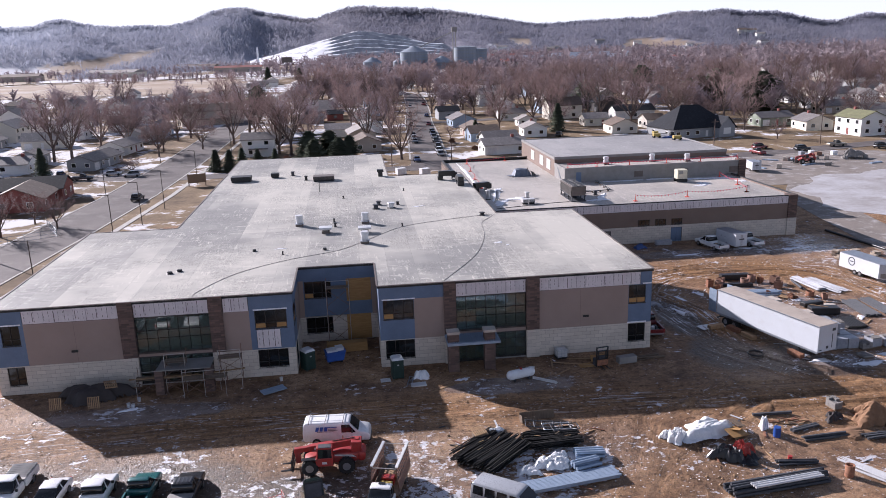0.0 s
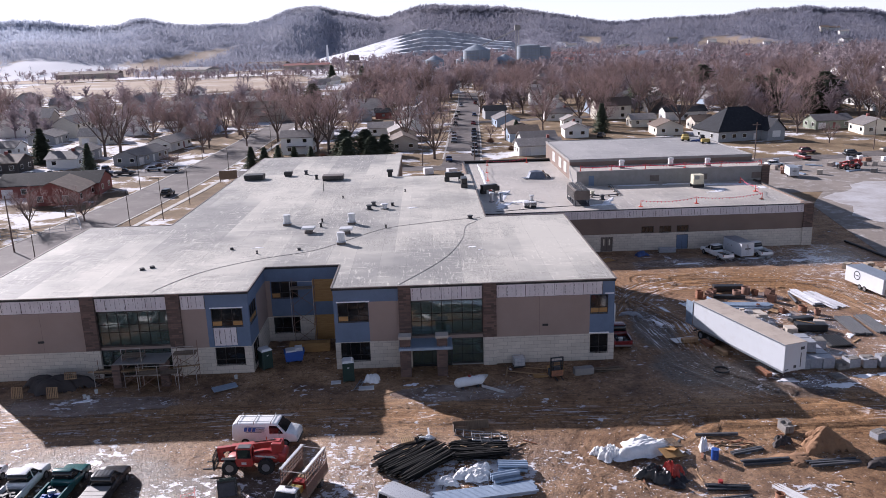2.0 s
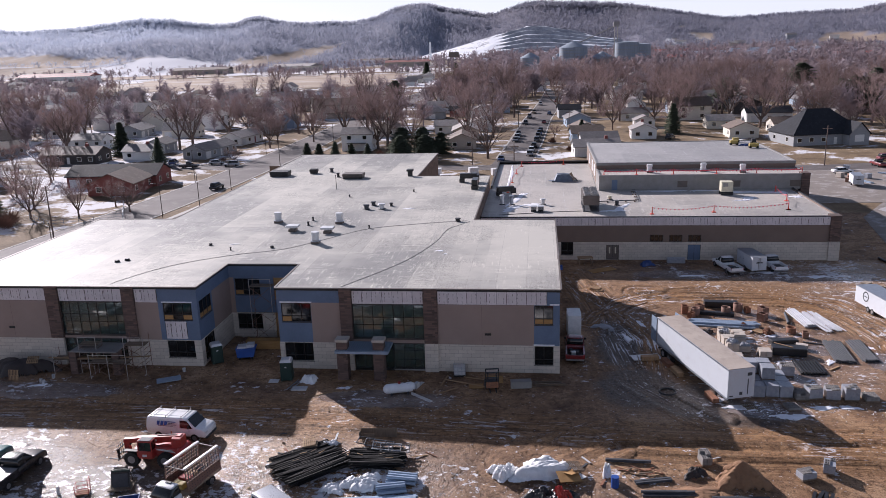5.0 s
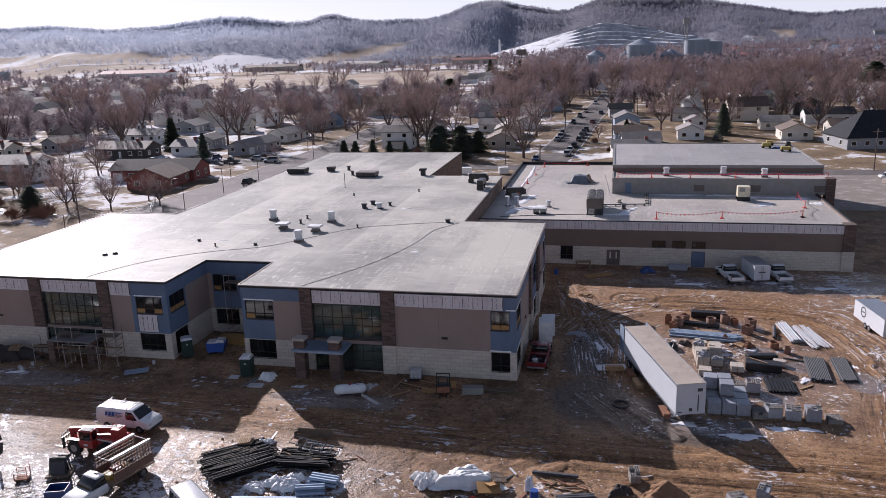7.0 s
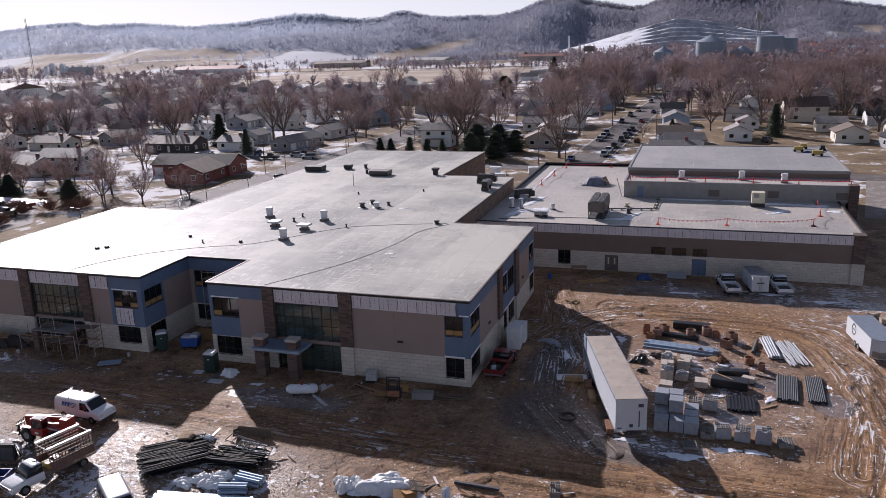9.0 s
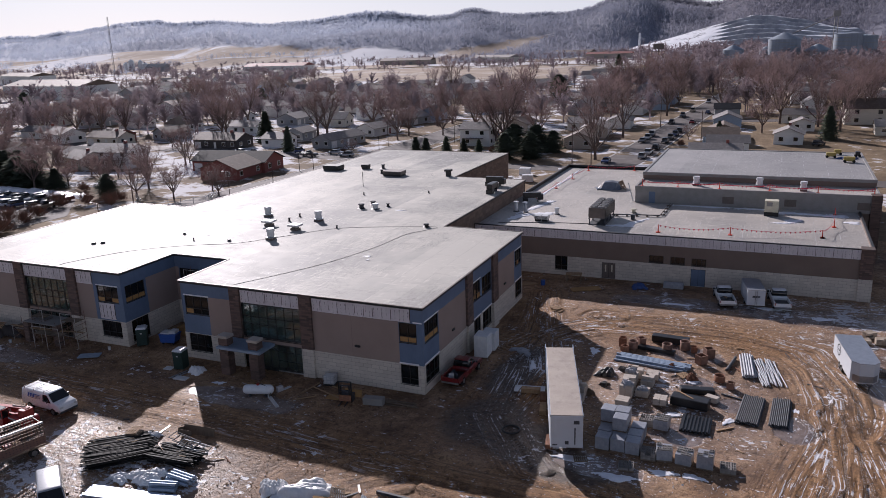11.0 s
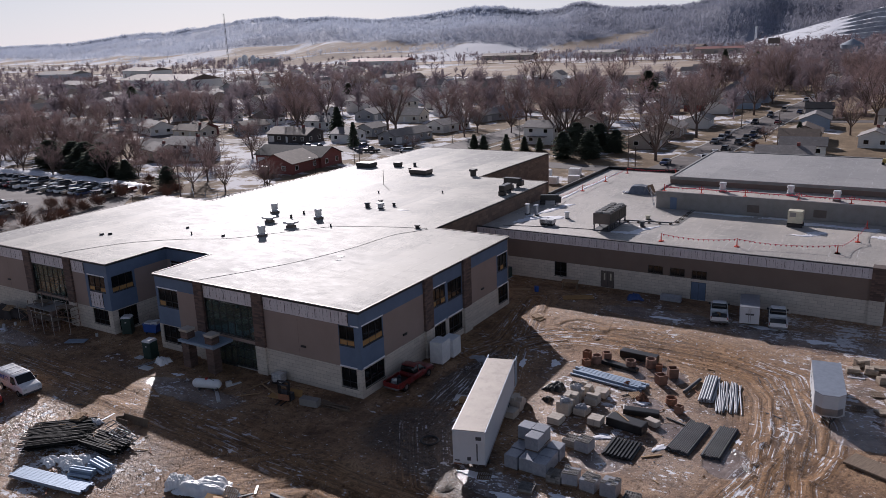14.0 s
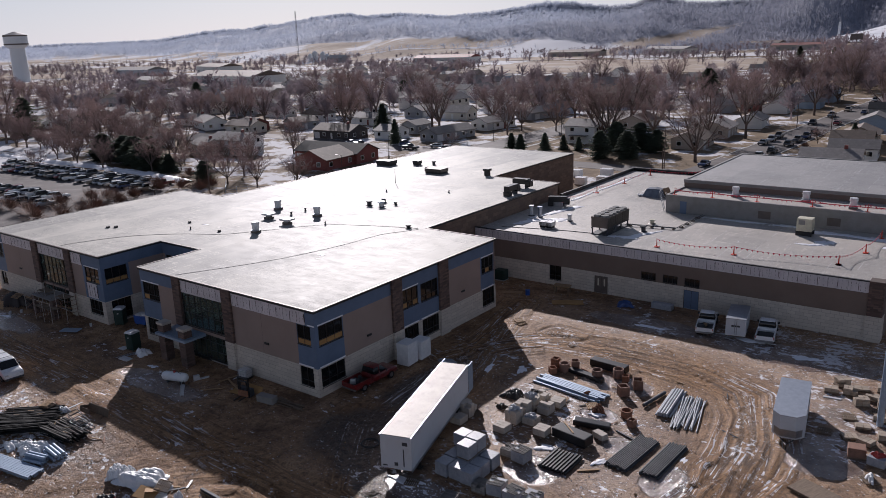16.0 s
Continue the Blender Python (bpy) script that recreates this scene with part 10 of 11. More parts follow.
# the large dark-roofed house behind the gymnasium
big = house(112, 250, 22, 15, 3.4, 12, "siding_grey", "shingle_dark", "large grey house with a steep dark hipped roof", pitch=0.85, hip=True)
TAKEN.append((112, 250, 15))
part("wing_wall", Geo().add([(4, -11, -0.6), (10, -11, -0.6), (10, -7.4, -0.6), (4, -7.4, -0.6), (4, -11, 3.4), (10, -11, 3.4), (10, -7.4, 3.4), (4, -7.4, 3.4), (7, -11, 6.4), (7, -7.4, 6.4)], [(0, 1, 5, 8, 4), (1, 2, 6, 5), (3, 0, 4, 7)]), "siding_grey", big)
part("wing_roof", Geo().add([(3.5, -11.5, 3.0), (7, -11.5, 6.7), (10.5, -11.5, 3.0), (3.5, -3, 3.0), (7, -3, 6.7), (10.5, -3, 3.0)], [(0, 1, 4, 3), (1, 2, 5, 4)]), "shingle_dark", big)
part("window", Geo().box(5.6, 8.4, -11.06, -11.002, 1.0, 3.0), "siding_white", big)

# the rest of the town: blocks of houses on a loose grid
rng = random.Random(11)


def free(x, y, r):
    if -62 < x < 96 and y < 212:
        return False
    if -170 < x < -40 and y < 165:
        return False
    if 75 < x < 175 and y < 225:
        return False
    for line, w in ((RL, 9), (S2, 8)):
        for (ax, ay), (bx, by) in zip(line[:-1], line[1:]):
            t = max(0, min(1, ((x - ax) * (bx - ax) + (y - ay) * (by - ay)) / ((bx - ax) ** 2 + (by - ay) ** 2)))
            if math.hypot(x - ax - t * (bx - ax), y - ay - t * (by - ay)) < w + r * 0.75:
                return False
    if -330 < x < -75 and 500 < y < 760:
        return False
    return all(math.hypot(x - a, y - b) > r + c for a, b, c in TAKEN)


for j in range(-1, 18):
    for i in range(-17, 13):
        x = 20 + i * 27 + 0.13 * (j * 26) + rng.uniform(-4, 4)
        y = 215 + j * 25 + rng.uniform(-4, 4)
        if math.hypot(x - 40, y - 15) < 305 or abs(x - 20) > 60 + y * (1.2 if x < 0 else 0.85) or (x > 120 and y < 235):
            continue
        w, d = rng.uniform(10, 16), rng.uniform(7.5, 9.5)
        if rng.random() < 0.06 + 0.012 * j or not free(x, y, w / 2 + 1):
            continue
        st = 2 if rng.random() < 0.22 else 1
        put_house(x, y, w, d, 2.8 + 2.5 * (st - 1) + rng.uniform(0, 0.3), rng.choice((3, 93)) + rng.uniform(-4, 4), rng.choice(WALLS), rng.choice(ROOFS), storeys=st, garage=rng.random() < 0.5 and st == 1, pitch=rng.uniform(0.36, 0.7), hip=rng.random() < 0.15)

rng = random.Random(29)
for k in range(46):   # scattered houses at the foot of the eastern hills
    a, r = rng.uniform(-33, -7), rng.uniform(760, 1130)
    x, y = (float(q) for q in polar(a, r))
    z = max(rise(x, y), float(slope_at(np.array([a]), np.array([r]))[0][0]))
    put_house(x, y, rng.uniform(10, 15), rng.uniform(8, 10), rng.uniform(3.5, 5), rng.uniform(-20, 20), rng.choice(WALLS), rng.choice(ROOFS), storeys=1).location.z = z + 0.5

# ---- cars in the streets and the car park ----
rng = random.Random(5)
NAMES = ["white", "silver", "black", "grey", "red", "blue", "tan", "silver", "grey", "black"]
SRC = {}


def town_car(colour, kind, label, m, group):
    """A parked car as seen from far off: body, glass, roof, four tyres, and a bed where it is a pickup."""
    root = thing("pickup_truck" if kind == "pickup" else "car", label, "pickup truck" if kind == "pickup" else "car", m, group)
    paint, L = "car_" + colour, 2.8 if kind == "pickup" else 2.32
    top = 1.85 if kind == "pickup" else 1.72 if kind == "suv" else 1.43
    z = 1.12 if kind == "pickup" else 0.98
    part("body", hull(Geo(), [(-L, 0.35), (-L - 0.04, 0.75), (-L + 0.1, z), (0.9, z), (L - 0.2, z - 0.14), (L, 0.7), (L, 0.35)], 1.86, ((0.35, 0.94), (0.7, 1.0), (z, 0.94))), paint, root)
    back = -0.7 if kind == "pickup" else -2.1 if kind == "suv" else -1.75
    lean = 0.15 if kind == "pickup" else 0.25 if kind == "suv" else 0.65
    part("glass", hull(Geo(), [(back, z - 0.02), (back + lean, top - 0.03), (0.25, top), (1.1, z - 0.02)], 1.68, ((z, 1.0), (top, 0.80))), "car_glass", root)
    part("roof", hull(Geo(), [(back + lean - 0.05, top - 0.06), (back + lean + 0.03, top + 0.02), (0.2, top + 0.03), (0.36, top - 0.06)], 1.38), paint, root)
    if kind == "pickup":
        part("bed_liner", Geo().box(-L + 0.15, -0.85, -0.72, 0.72, z - 0.01, z + 0.02), "black_plastic", root, "open dark bed")
    tyre = None
    for x in (-1.45, 1.5):
        for s in (-1, 1):
            if tyre is None:
                tyre = part("wheel", Geo().tube((0, -0.11, 0), (0, 0.11, 0), 0.34, n=12), "rubber", root, "", pose(x, s * 0.82, 0.34))
            else:
                shared("wheel", tyre, root, pose(x, s * 0.82, 0.34))
    return root


def parked(x, y, rot, group):
    c, k = rng.choice(NAMES), rng.choice(("sedan", "suv", "suv", "pickup"))
    m = pose(x, y, rise(x, y) + 0.05, 0, 0, rot)
    if (c, k) not in SRC:
        word = {"sedan": "sedan", "suv": "estate car", "pickup": "pickup truck"}[k]
        lab = "%s %s parked in a row on asphalt" % (c, word)
        SRC[c, k] = town_car(c, k, lab, m, group)
        return
    copy_thing(SRC[c, k], m)["group"] = group


for s, row in ((-1, (221, 262, 269, 276, 310, 333, 352, 390)), (1, (231, 239, 248, 262, 270, 278, 287, 312, 345, 402))):
    for y in row:
        parked(street_x(y) + s * 3.6 + rng.uniform(-0.15, 0.15), y, 89 if s > 0 else -91, "cars parked along the street")
for k, (ax, ay, bx, by, n) in enumerate(((-170, 138.2, -90, 139.0, 29), (-158, 132.4, -82, 132.6, 28), (-150, 115.0, -98, 116.0, 19), (-140, 109.4, -92, 110.0, 18), (-136, 99, -98, 100, 13))):
    for i in range(n):
        t = i / (n - 1)
        if rng.random() < 0.93:
            parked(ax + (bx - ax) * t, ay + (by - ay) * t, 80 + (180 if rng.random() < 0.4 else 0), "cars in the car park")
for x, y, a in ((-66, 221, 10), (-60, 217, 190), (-72, 215, 5), (-80, 222, 100), (118, 214, 8), (127, 207, 5), (140, 211, 3), (149, 204, 10), (112, 204, 95), (-30, 268, 88), (71, 262, 60), (-92, 214, 2), (-98, 216, 4), (100, 194, 5)):
    parked(x, y, a, "cars about the streets")
town_car("black", "suv", "black estate car out on the wide street", pose(-49.4, 181, 0.06, 0, 0, 86), "cars about the streets")
telehandler(pose(115, 186, 0, 0, 0, 188), "red telescopic handler beside stacked material")
enclosed_trailer(pose(97.5, 179, 0, 0, 0, 80), 4.6, 2.1, 2.4, "small white cargo trailer on the far gravel", "bar", wedge=False)
for k in range(26):
    rng2 = random.Random(500 + k)
    x, y = rng2.uniform(97, 132), rng2.uniform(180, 200)
    if k % 3 == 0:
        wrapped_cube(pose(x, y, 0, 0, 0, 10 * k), 1.4, 1.2, 1.2, rng2.choice(("wrap_grey", "stone_cap", "white_sheet")), "pallet of wrapped masonry on the far gravel", "far pallets")
    elif k % 3 == 1:
        single("masonry_pallet", Geo().box(-0.9, 0.9, -0.6, 0.6, 0, 1.0, None, 0.03), rng2.choice(("stone_cap", "block_grey", "clay")), "pallet of stacked masonry on the far gravel", "masonry pallet", pose(x, y, 0, 0, 0, 12 * k), "far pallets")
    else:
        plank(x, y, 0.0, 4.0, 10 * k, "steel_blue", 0.8, 0.3, 0, "steel_stack", "stack of steel sections on the far gravel", "steel stack")
heap("rubble_mound", "grey rubble heap on the far gravel", "rubble", "block_grey", 131, 190, 8, 5, 2.2, 66, 0, 0.9, 34)


# ---- trees ----
def ribbon_twig(v, f, p, q, w):
    d = (q - p)
    s = d.cross(Vector((0.3, 0.7, 0.64))).normalized() * w
    o = len(v)
    v += [p + s, p - s, q]
    f.append((o, o + 1, o + 2))


def grow(seed, h, spread, limbs, dense):
    """A vase of ascending limbs on a short trunk: trunk and limbs as one tube mesh, fine twigs as another."""
    r = random.Random(seed)
    wood, tv, tf = Geo(), [], []

    def jitter(k):
        return Vector((r.uniform(-1, 1), r.uniform(-1, 1), r.uniform(-1, 1))) * k

    def stem(p, d, length, ra, rb, segs, n, bend):
        pts = [p]
        for s in range(segs):
            d = (d + jitter(bend) + Vector((0, 0, 0.10))).normalized()
            q = pts[-1] + d * length / segs
            u0, u1 = s / segs, (s + 1) / segs
            wood.tube(pts[-1], q, ra + (rb - ra) * u0, ra + (rb - ra) * u1, n=n, caps=False)
            pts.append(q)
        return pts, d

    def side(d, out):
        a = r.uniform(0, 2 * math.pi)
        o = d.orthogonal().normalized()
        return (d + (o * math.cos(a) + d.cross(o) * math.sin(a)) * out).normalized()
    trunk, d0 = stem(Vector((0, 0, -0.3)), Vector((0, 0, 1)), h * r.uniform(0.17, 0.24), h * 0.024, h * 0.019, 3, 7, 0.04)
    for i in range(limbs):
        a = 2 * math.pi * (i + r.uniform(-0.3, 0.3)) / limbs
        lean = spread * r.uniform(0.4, 1.35)
        d1 = Vector((math.cos(a) * lean, math.sin(a) * lean, 1)).normalized()
        l1, e1 = stem(trunk[-1] - Vector((0, 0, r.uniform(0, 0.05) * h)), d1, h * r.uniform(0.48, 0.62), h * 0.012, h * 0.004, 5, 5, 0.10)
        for j in range(7):
            p = l1[min(5, 1 + j * 5 // 7)].lerp(l1[min(5, 2 + j * 5 // 7)], r.random())
            l2, e2 = stem(p, side(e1, r.uniform(0.5, 0.9)), h * r.uniform(0.16, 0.27) * (1.15 - 0.08 * j), h * 0.0048, h * 0.002, 2, 3, 0.14)
            for k in range(7):
                q = l2[-2].lerp(l2[-1], r.random()) if k else l2[-1]
                d3 = (side(e2, 0.8) + Vector((0, 0, 0.15))).normalized()
                q2 = q + d3 * h * r.uniform(0.08, 0.15)
                ribbon_twig(tv, tf, q, q2, h * 0.0026)
                for _ in range(int(5 * dense)):
                    t = q.lerp(q2, r.uniform(0.2, 1.0))
                    e = t + side(d3, 0.9) * h * r.uniform(0.04, 0.09)
                    ribbon_twig(tv, tf, t, e, h * 0.0019)
    return wood, Geo().add(tv, tf)


TREES = []
for k, (h, sp, lm, dn) in enumerate(((17, 0.75, 7, 1.0), (15, 0.95, 8, 1.2), (19, 0.6, 6, 1.0), (12, 1.05, 8, 1.5), (9, 1.0, 7, 1.2), (16, 0.7, 6, 1.3))):
    wd, cr = grow(20 + k, h, sp, lm, dn)
    TREES.append((wd.mesh("tree_wood"), cr.mesh("tree_crown"), h))
    for me, mt in zip(TREES[-1][:2], ("bark", "twig")):
        me.materials.append(MATS[mt])


def tree(x, y, k, size, label="tall bare deciduous tree with a spreading crown"):
    wd, cr, h = TREES[k % len(TREES)]
    s = size / h
    root = tagged(new("tree", wd), label, "tree", "bare trees in the town")
    root.matrix_basis = pose(x, y, rise(x, y), 0, 0, (x * 37 + y * 11) % 360) @ Matrix.Diagonal((s, s, s, 1))
    new("crown", cr).parent = root
    TAKEN.append((x, y, 1.0))


def plant_trees(rows):
    for x, y, k, s in rows:
        tree(x, y, k, s)


plant_trees(((-85, 247, 0, 22), (-92, 252, 2, 21), (-88, 286, 1, 18), (-61, 254, 3, 13), (-62, 265, 3, 13), (-60, 301, 1, 20), (-63, 293, 5, 18), (-39, 306, 2, 24), (-19, 245, 0, 22), (-23, 249, 1, 21), (14, 226, 1, 19), (37, 359, 1, 20), (55, 348, 5, 17), (60, 315, 0, 20), (-4, 365, 1, 17), (76, 286, 4, 12), (134, 254, 3, 14), (130, 270, 3, 12), (224, 327, 1, 20), (184, 301, 1, 15), (124, 350, 1, 20), (133, 231, 4, 8)))
plant_trees(((72, 306, 1, 19), (86, 318, 5, 20), (98, 300, 0, 20), (128, 296, 1, 18), (142, 286, 2, 20), (84, 338, 1, 21), (102, 330, 2, 22), (138, 316, 1, 20), (158, 300, 5, 19), (55, 288, 3, 13), (126, 330, 0, 21), (176, 326, 1, 20), (150, 348, 5, 21), (92, 352, 1, 21)))
plant_trees(((-132, 251, 1, 17), (5, 262, 5, 20), (13, 272, 2, 19), (-149, 136, 4, 8), (-148, 148, 3, 11), (-162, 149, 3, 9), (-178, 182, 1, 13), (-128, 160, 3, 9), (-127, 168, 1, 12), (-138, 180, 5, 14), (-82, 158, 3, 11), (-96, 172, 1, 12), (-100, 192, 5, 13), (-202, 245, 1, 16), (-209, 265, 5, 15), (-227, 229, 1, 13), (-230, 237, 0, 13), (-78, 282, 1, 16), (-50, 268, 3, 12), (-15, 269, 1, 15), (-211, 159, 3, 12), (-175, 169, 1, 12)))
plant_trees(((-283, 252, 1, 13), (-208, 235, 5, 13), (-132, 147, 3, 10), (-241, 331, 1, 14), (-160, 262, 2, 18), (-145, 271, 4, 10), (-133, 223, 4, 8), (-102, 196, 4, 8), (-41, 278, 5, 20), (-76, 148, 4, 10), (-66, 149, 3, 9), (-64, 160, 4, 8), (-58, 155, 4, 8), (-90, 152, 3, 9), (-112, 150, 3, 11), (-61, 222, 4, 6), (34, 269, 4, 6), (160, 214, 4, 8)))
rng = random.Random(21)
count = 0
while count < 170:
    rad = 270 + 260 * rng.random()
    az = radians(rng.uniform(-40, 74))
    x, y = 30 - rad * math.sin(az), 20 + rad * math.cos(az)
    if rng.random() < (0.75 if x < -20 else 0.5 if rad < 400 else 0.0):
        continue
    if free(x, y, 2.5):
        tree(x, y, rng.choice((0, 1, 1, 2, 3, 5)), rng.uniform(13, 22), rng.choice(("tall bare deciduous tree with a spreading crown", "bare brown street tree in winter")))
        count += 1


def conifer_meshes(seed, round_top=False):
    """Spruce: a thin trunk hung with drooping, ragged boughs of small needle sprays; or a broad, round-topped pine."""
    r = random.Random(seed)
    trunk = Geo().tube((0, 0, 0), (0, 0, 10), 0.18, 0.03, n=7)
    v, f = [], []
    for lay in range(30):
        t = lay / 29
        z = 0.6 + 9.3 * t
        reach = 3.1 * (1 - t ** 2.4) ** 0.7 * (0.6 + 0.4 * min(1, 4 * t)) * (1 + 0.22 * math.sin(lay * 2.3 + seed)) + 0.2 if round_top else 4.0 * (1 - t) ** 0.85 + 0.12
        for b in range(14):
            a = r.uniform(0, 2 * math.pi)
            L = reach * r.uniform(0.6, 1.1)
            for s in range(6):
                u = (s + r.random()) / 6
                p = Vector((math.cos(a) * L * u, math.sin(a) * L * u, z - 0.25 * L * u + r.uniform(-0.1, 0.1)))
                w = 0.36 + 0.42 * (1 - u)
                a2 = a + r.uniform(-0.9, 0.9)
                q = p + Vector((math.cos(a2), math.sin(a2), r.uniform(-0.5, 0.1))) * r.uniform(0.5, 0.9)
                sd = Vector((-math.sin(a2), math.cos(a2), r.uniform(-0.4, 0.4))) * w
                o = len(v)
                v += [p + sd, p - sd, q]
                f.append((o, o + 1, o + 2))
    tm, cm = trunk.mesh("conifer_trunk"), Geo().add(v, f).mesh("conifer_crown")
    tm.materials.append(MATS["bark"])
    cm.materials.append(MATS["needles"])
    return tm, cm


CON = [conifer_meshes(k, k > 2) for k in range(6)]


def conifer(x, y, size, wide=1.0):
    broad = wide > 1.25 and size > 5
    tm, cm = CON[int(abs(x + y)) % 3 + 3 * broad]
    root = tagged(new("conifer", tm), "broad dark pine with a rounded crown" if broad else "dark green spruce tree with drooping boughs", "conifer", "conifers in the town")
    s = size / 10
    root.matrix_basis = pose(x, y, rise(x, y), 0, 0, (x * 31) % 360) @ Matrix.Diagonal((s * wide, s * wide, s, 1))
    new("crown", cm).parent = root


def plant_conifers(rows):
    for x, y, s, w in rows:
        conifer(x, y, s, w)


plant_conifers(((-38, 220, 6, 1.2), (-34, 218.5, 6, 1.2), (-32, 229, 5.2, 1.2), (-28, 233, 4.2, 1.3), (-23, 233, 4, 1.3), (-13, 237, 8.2, 1.8), (-7, 240, 7.8, 1.8), (-1, 237, 6.5, 1.7), (171, 312, 16, 1.9), (148, 332, 13, 1.6), (155, 336, 14, 1.5), (164, 341, 16, 1.4), (170, 338, 14.5, 1.4), (109, 354, 13, 1.9), (160, 421, 15, 1.9), (-67, 677, 12, 1.2), (-40, 661, 11, 1.2)))
plant_conifers(((-107, 242, 10.5, 1.1), (-11, 222, 7.5, 1.4), (-4, 224, 7.5, 1.5), (-131, 157, 8.4, 2.1), (-141, 160, 7.8, 2.2), (-137, 166, 7, 2.0), (-150, 158, 8.0, 2.1), (-122, 154, 7.4, 2.2), (-116, 153, 7.0, 2.1), (-243, 178, 15, 1.3), (-307, 307, 11, 1.3), (-47, 414, 12, 1.8), (-85, 223, 8, 0.9), (-124, 188, 6.5, 1.5), (-108, 153, 5, 1.9), (-191, 355, 10, 1.4), (43, 270, 6, 1.0), (74, 276, 10, 1.0), (-84, 147, 5.5, 1.6)))


def bush(x, y, r, material="dry_leaf"):
    rr = random.Random(int(x * 3 + y))
    v, f = [], []
    for _ in range(760):
        a, e = rr.uniform(0, 2 * math.pi), rr.uniform(0.1, 1.4)
        L = r * rr.uniform(0.35, 1.0)
        p = Vector((math.cos(a) * math.cos(e) * L * 0.5, math.sin(a) * math.cos(e) * L * 0.5, math.sin(e) * L * 0.5))
        ribbon_twig(v, f, p, p * 2.0 + Vector((rr.uniform(-0.3, 0.3), rr.uniform(-0.3, 0.3), rr.uniform(0, 0.4))), 0.045)
    single("shrub", Geo().add(v, f), material, "bare reddish-brown winter shrub", "shrub", pose(x, y, rise(x, y)), "winter shrubs")


for x, y, r in ((-76, 105, 4.6), (-75, 109, 4.8), (-77, 113, 4.6), (-90, 112, 4.2), (-80, 120, 4.4), (-82, 125, 4.2), (-86, 134, 4.6), (-82, 138, 4.4), (-76, 139, 4.0), (-92, 138, 3.4), (-90, 119, 4.0), (-86, 121, 4.4), (-78, 144, 3.6), (-81, 102, 4.2), (-88, 104, 4.4), (-97, 104, 4.2), (-97, 151, 3.4), (-66, 225, 1.6), (33, 258, 1.8), (38, 240, 1.5), (-20, 236, 1.6), (-8, 234, 1.4)):
    bush(x, y, r)

plant_trees(((-150, 168, 1, 14), (-160, 178, 3, 13), (-172, 172, 1, 15), (-180, 182, 3, 14), (-192, 176, 5, 16), (-200, 190, 1, 15), (-212, 180, 3, 14), (-222, 196, 5, 15), (-235, 188, 1, 16), (-136, 172, 3, 12), (-185, 198, 1, 14), (-205, 160, 3, 13), (-245, 205, 1, 16), (-168, 158, 3, 12)))

rng = random.Random(91)
for k in range(56):   # the unkempt belt of scrub between the car park and the gardens
    x = rng.uniform(-275, -98)
    tree(x, 149 + 0.04 * (-98 - x) + rng.uniform(0, 26), rng.choice((3, 4, 1)), rng.uniform(5, 10), "scrubby bare tree in a tangled belt by the car park")


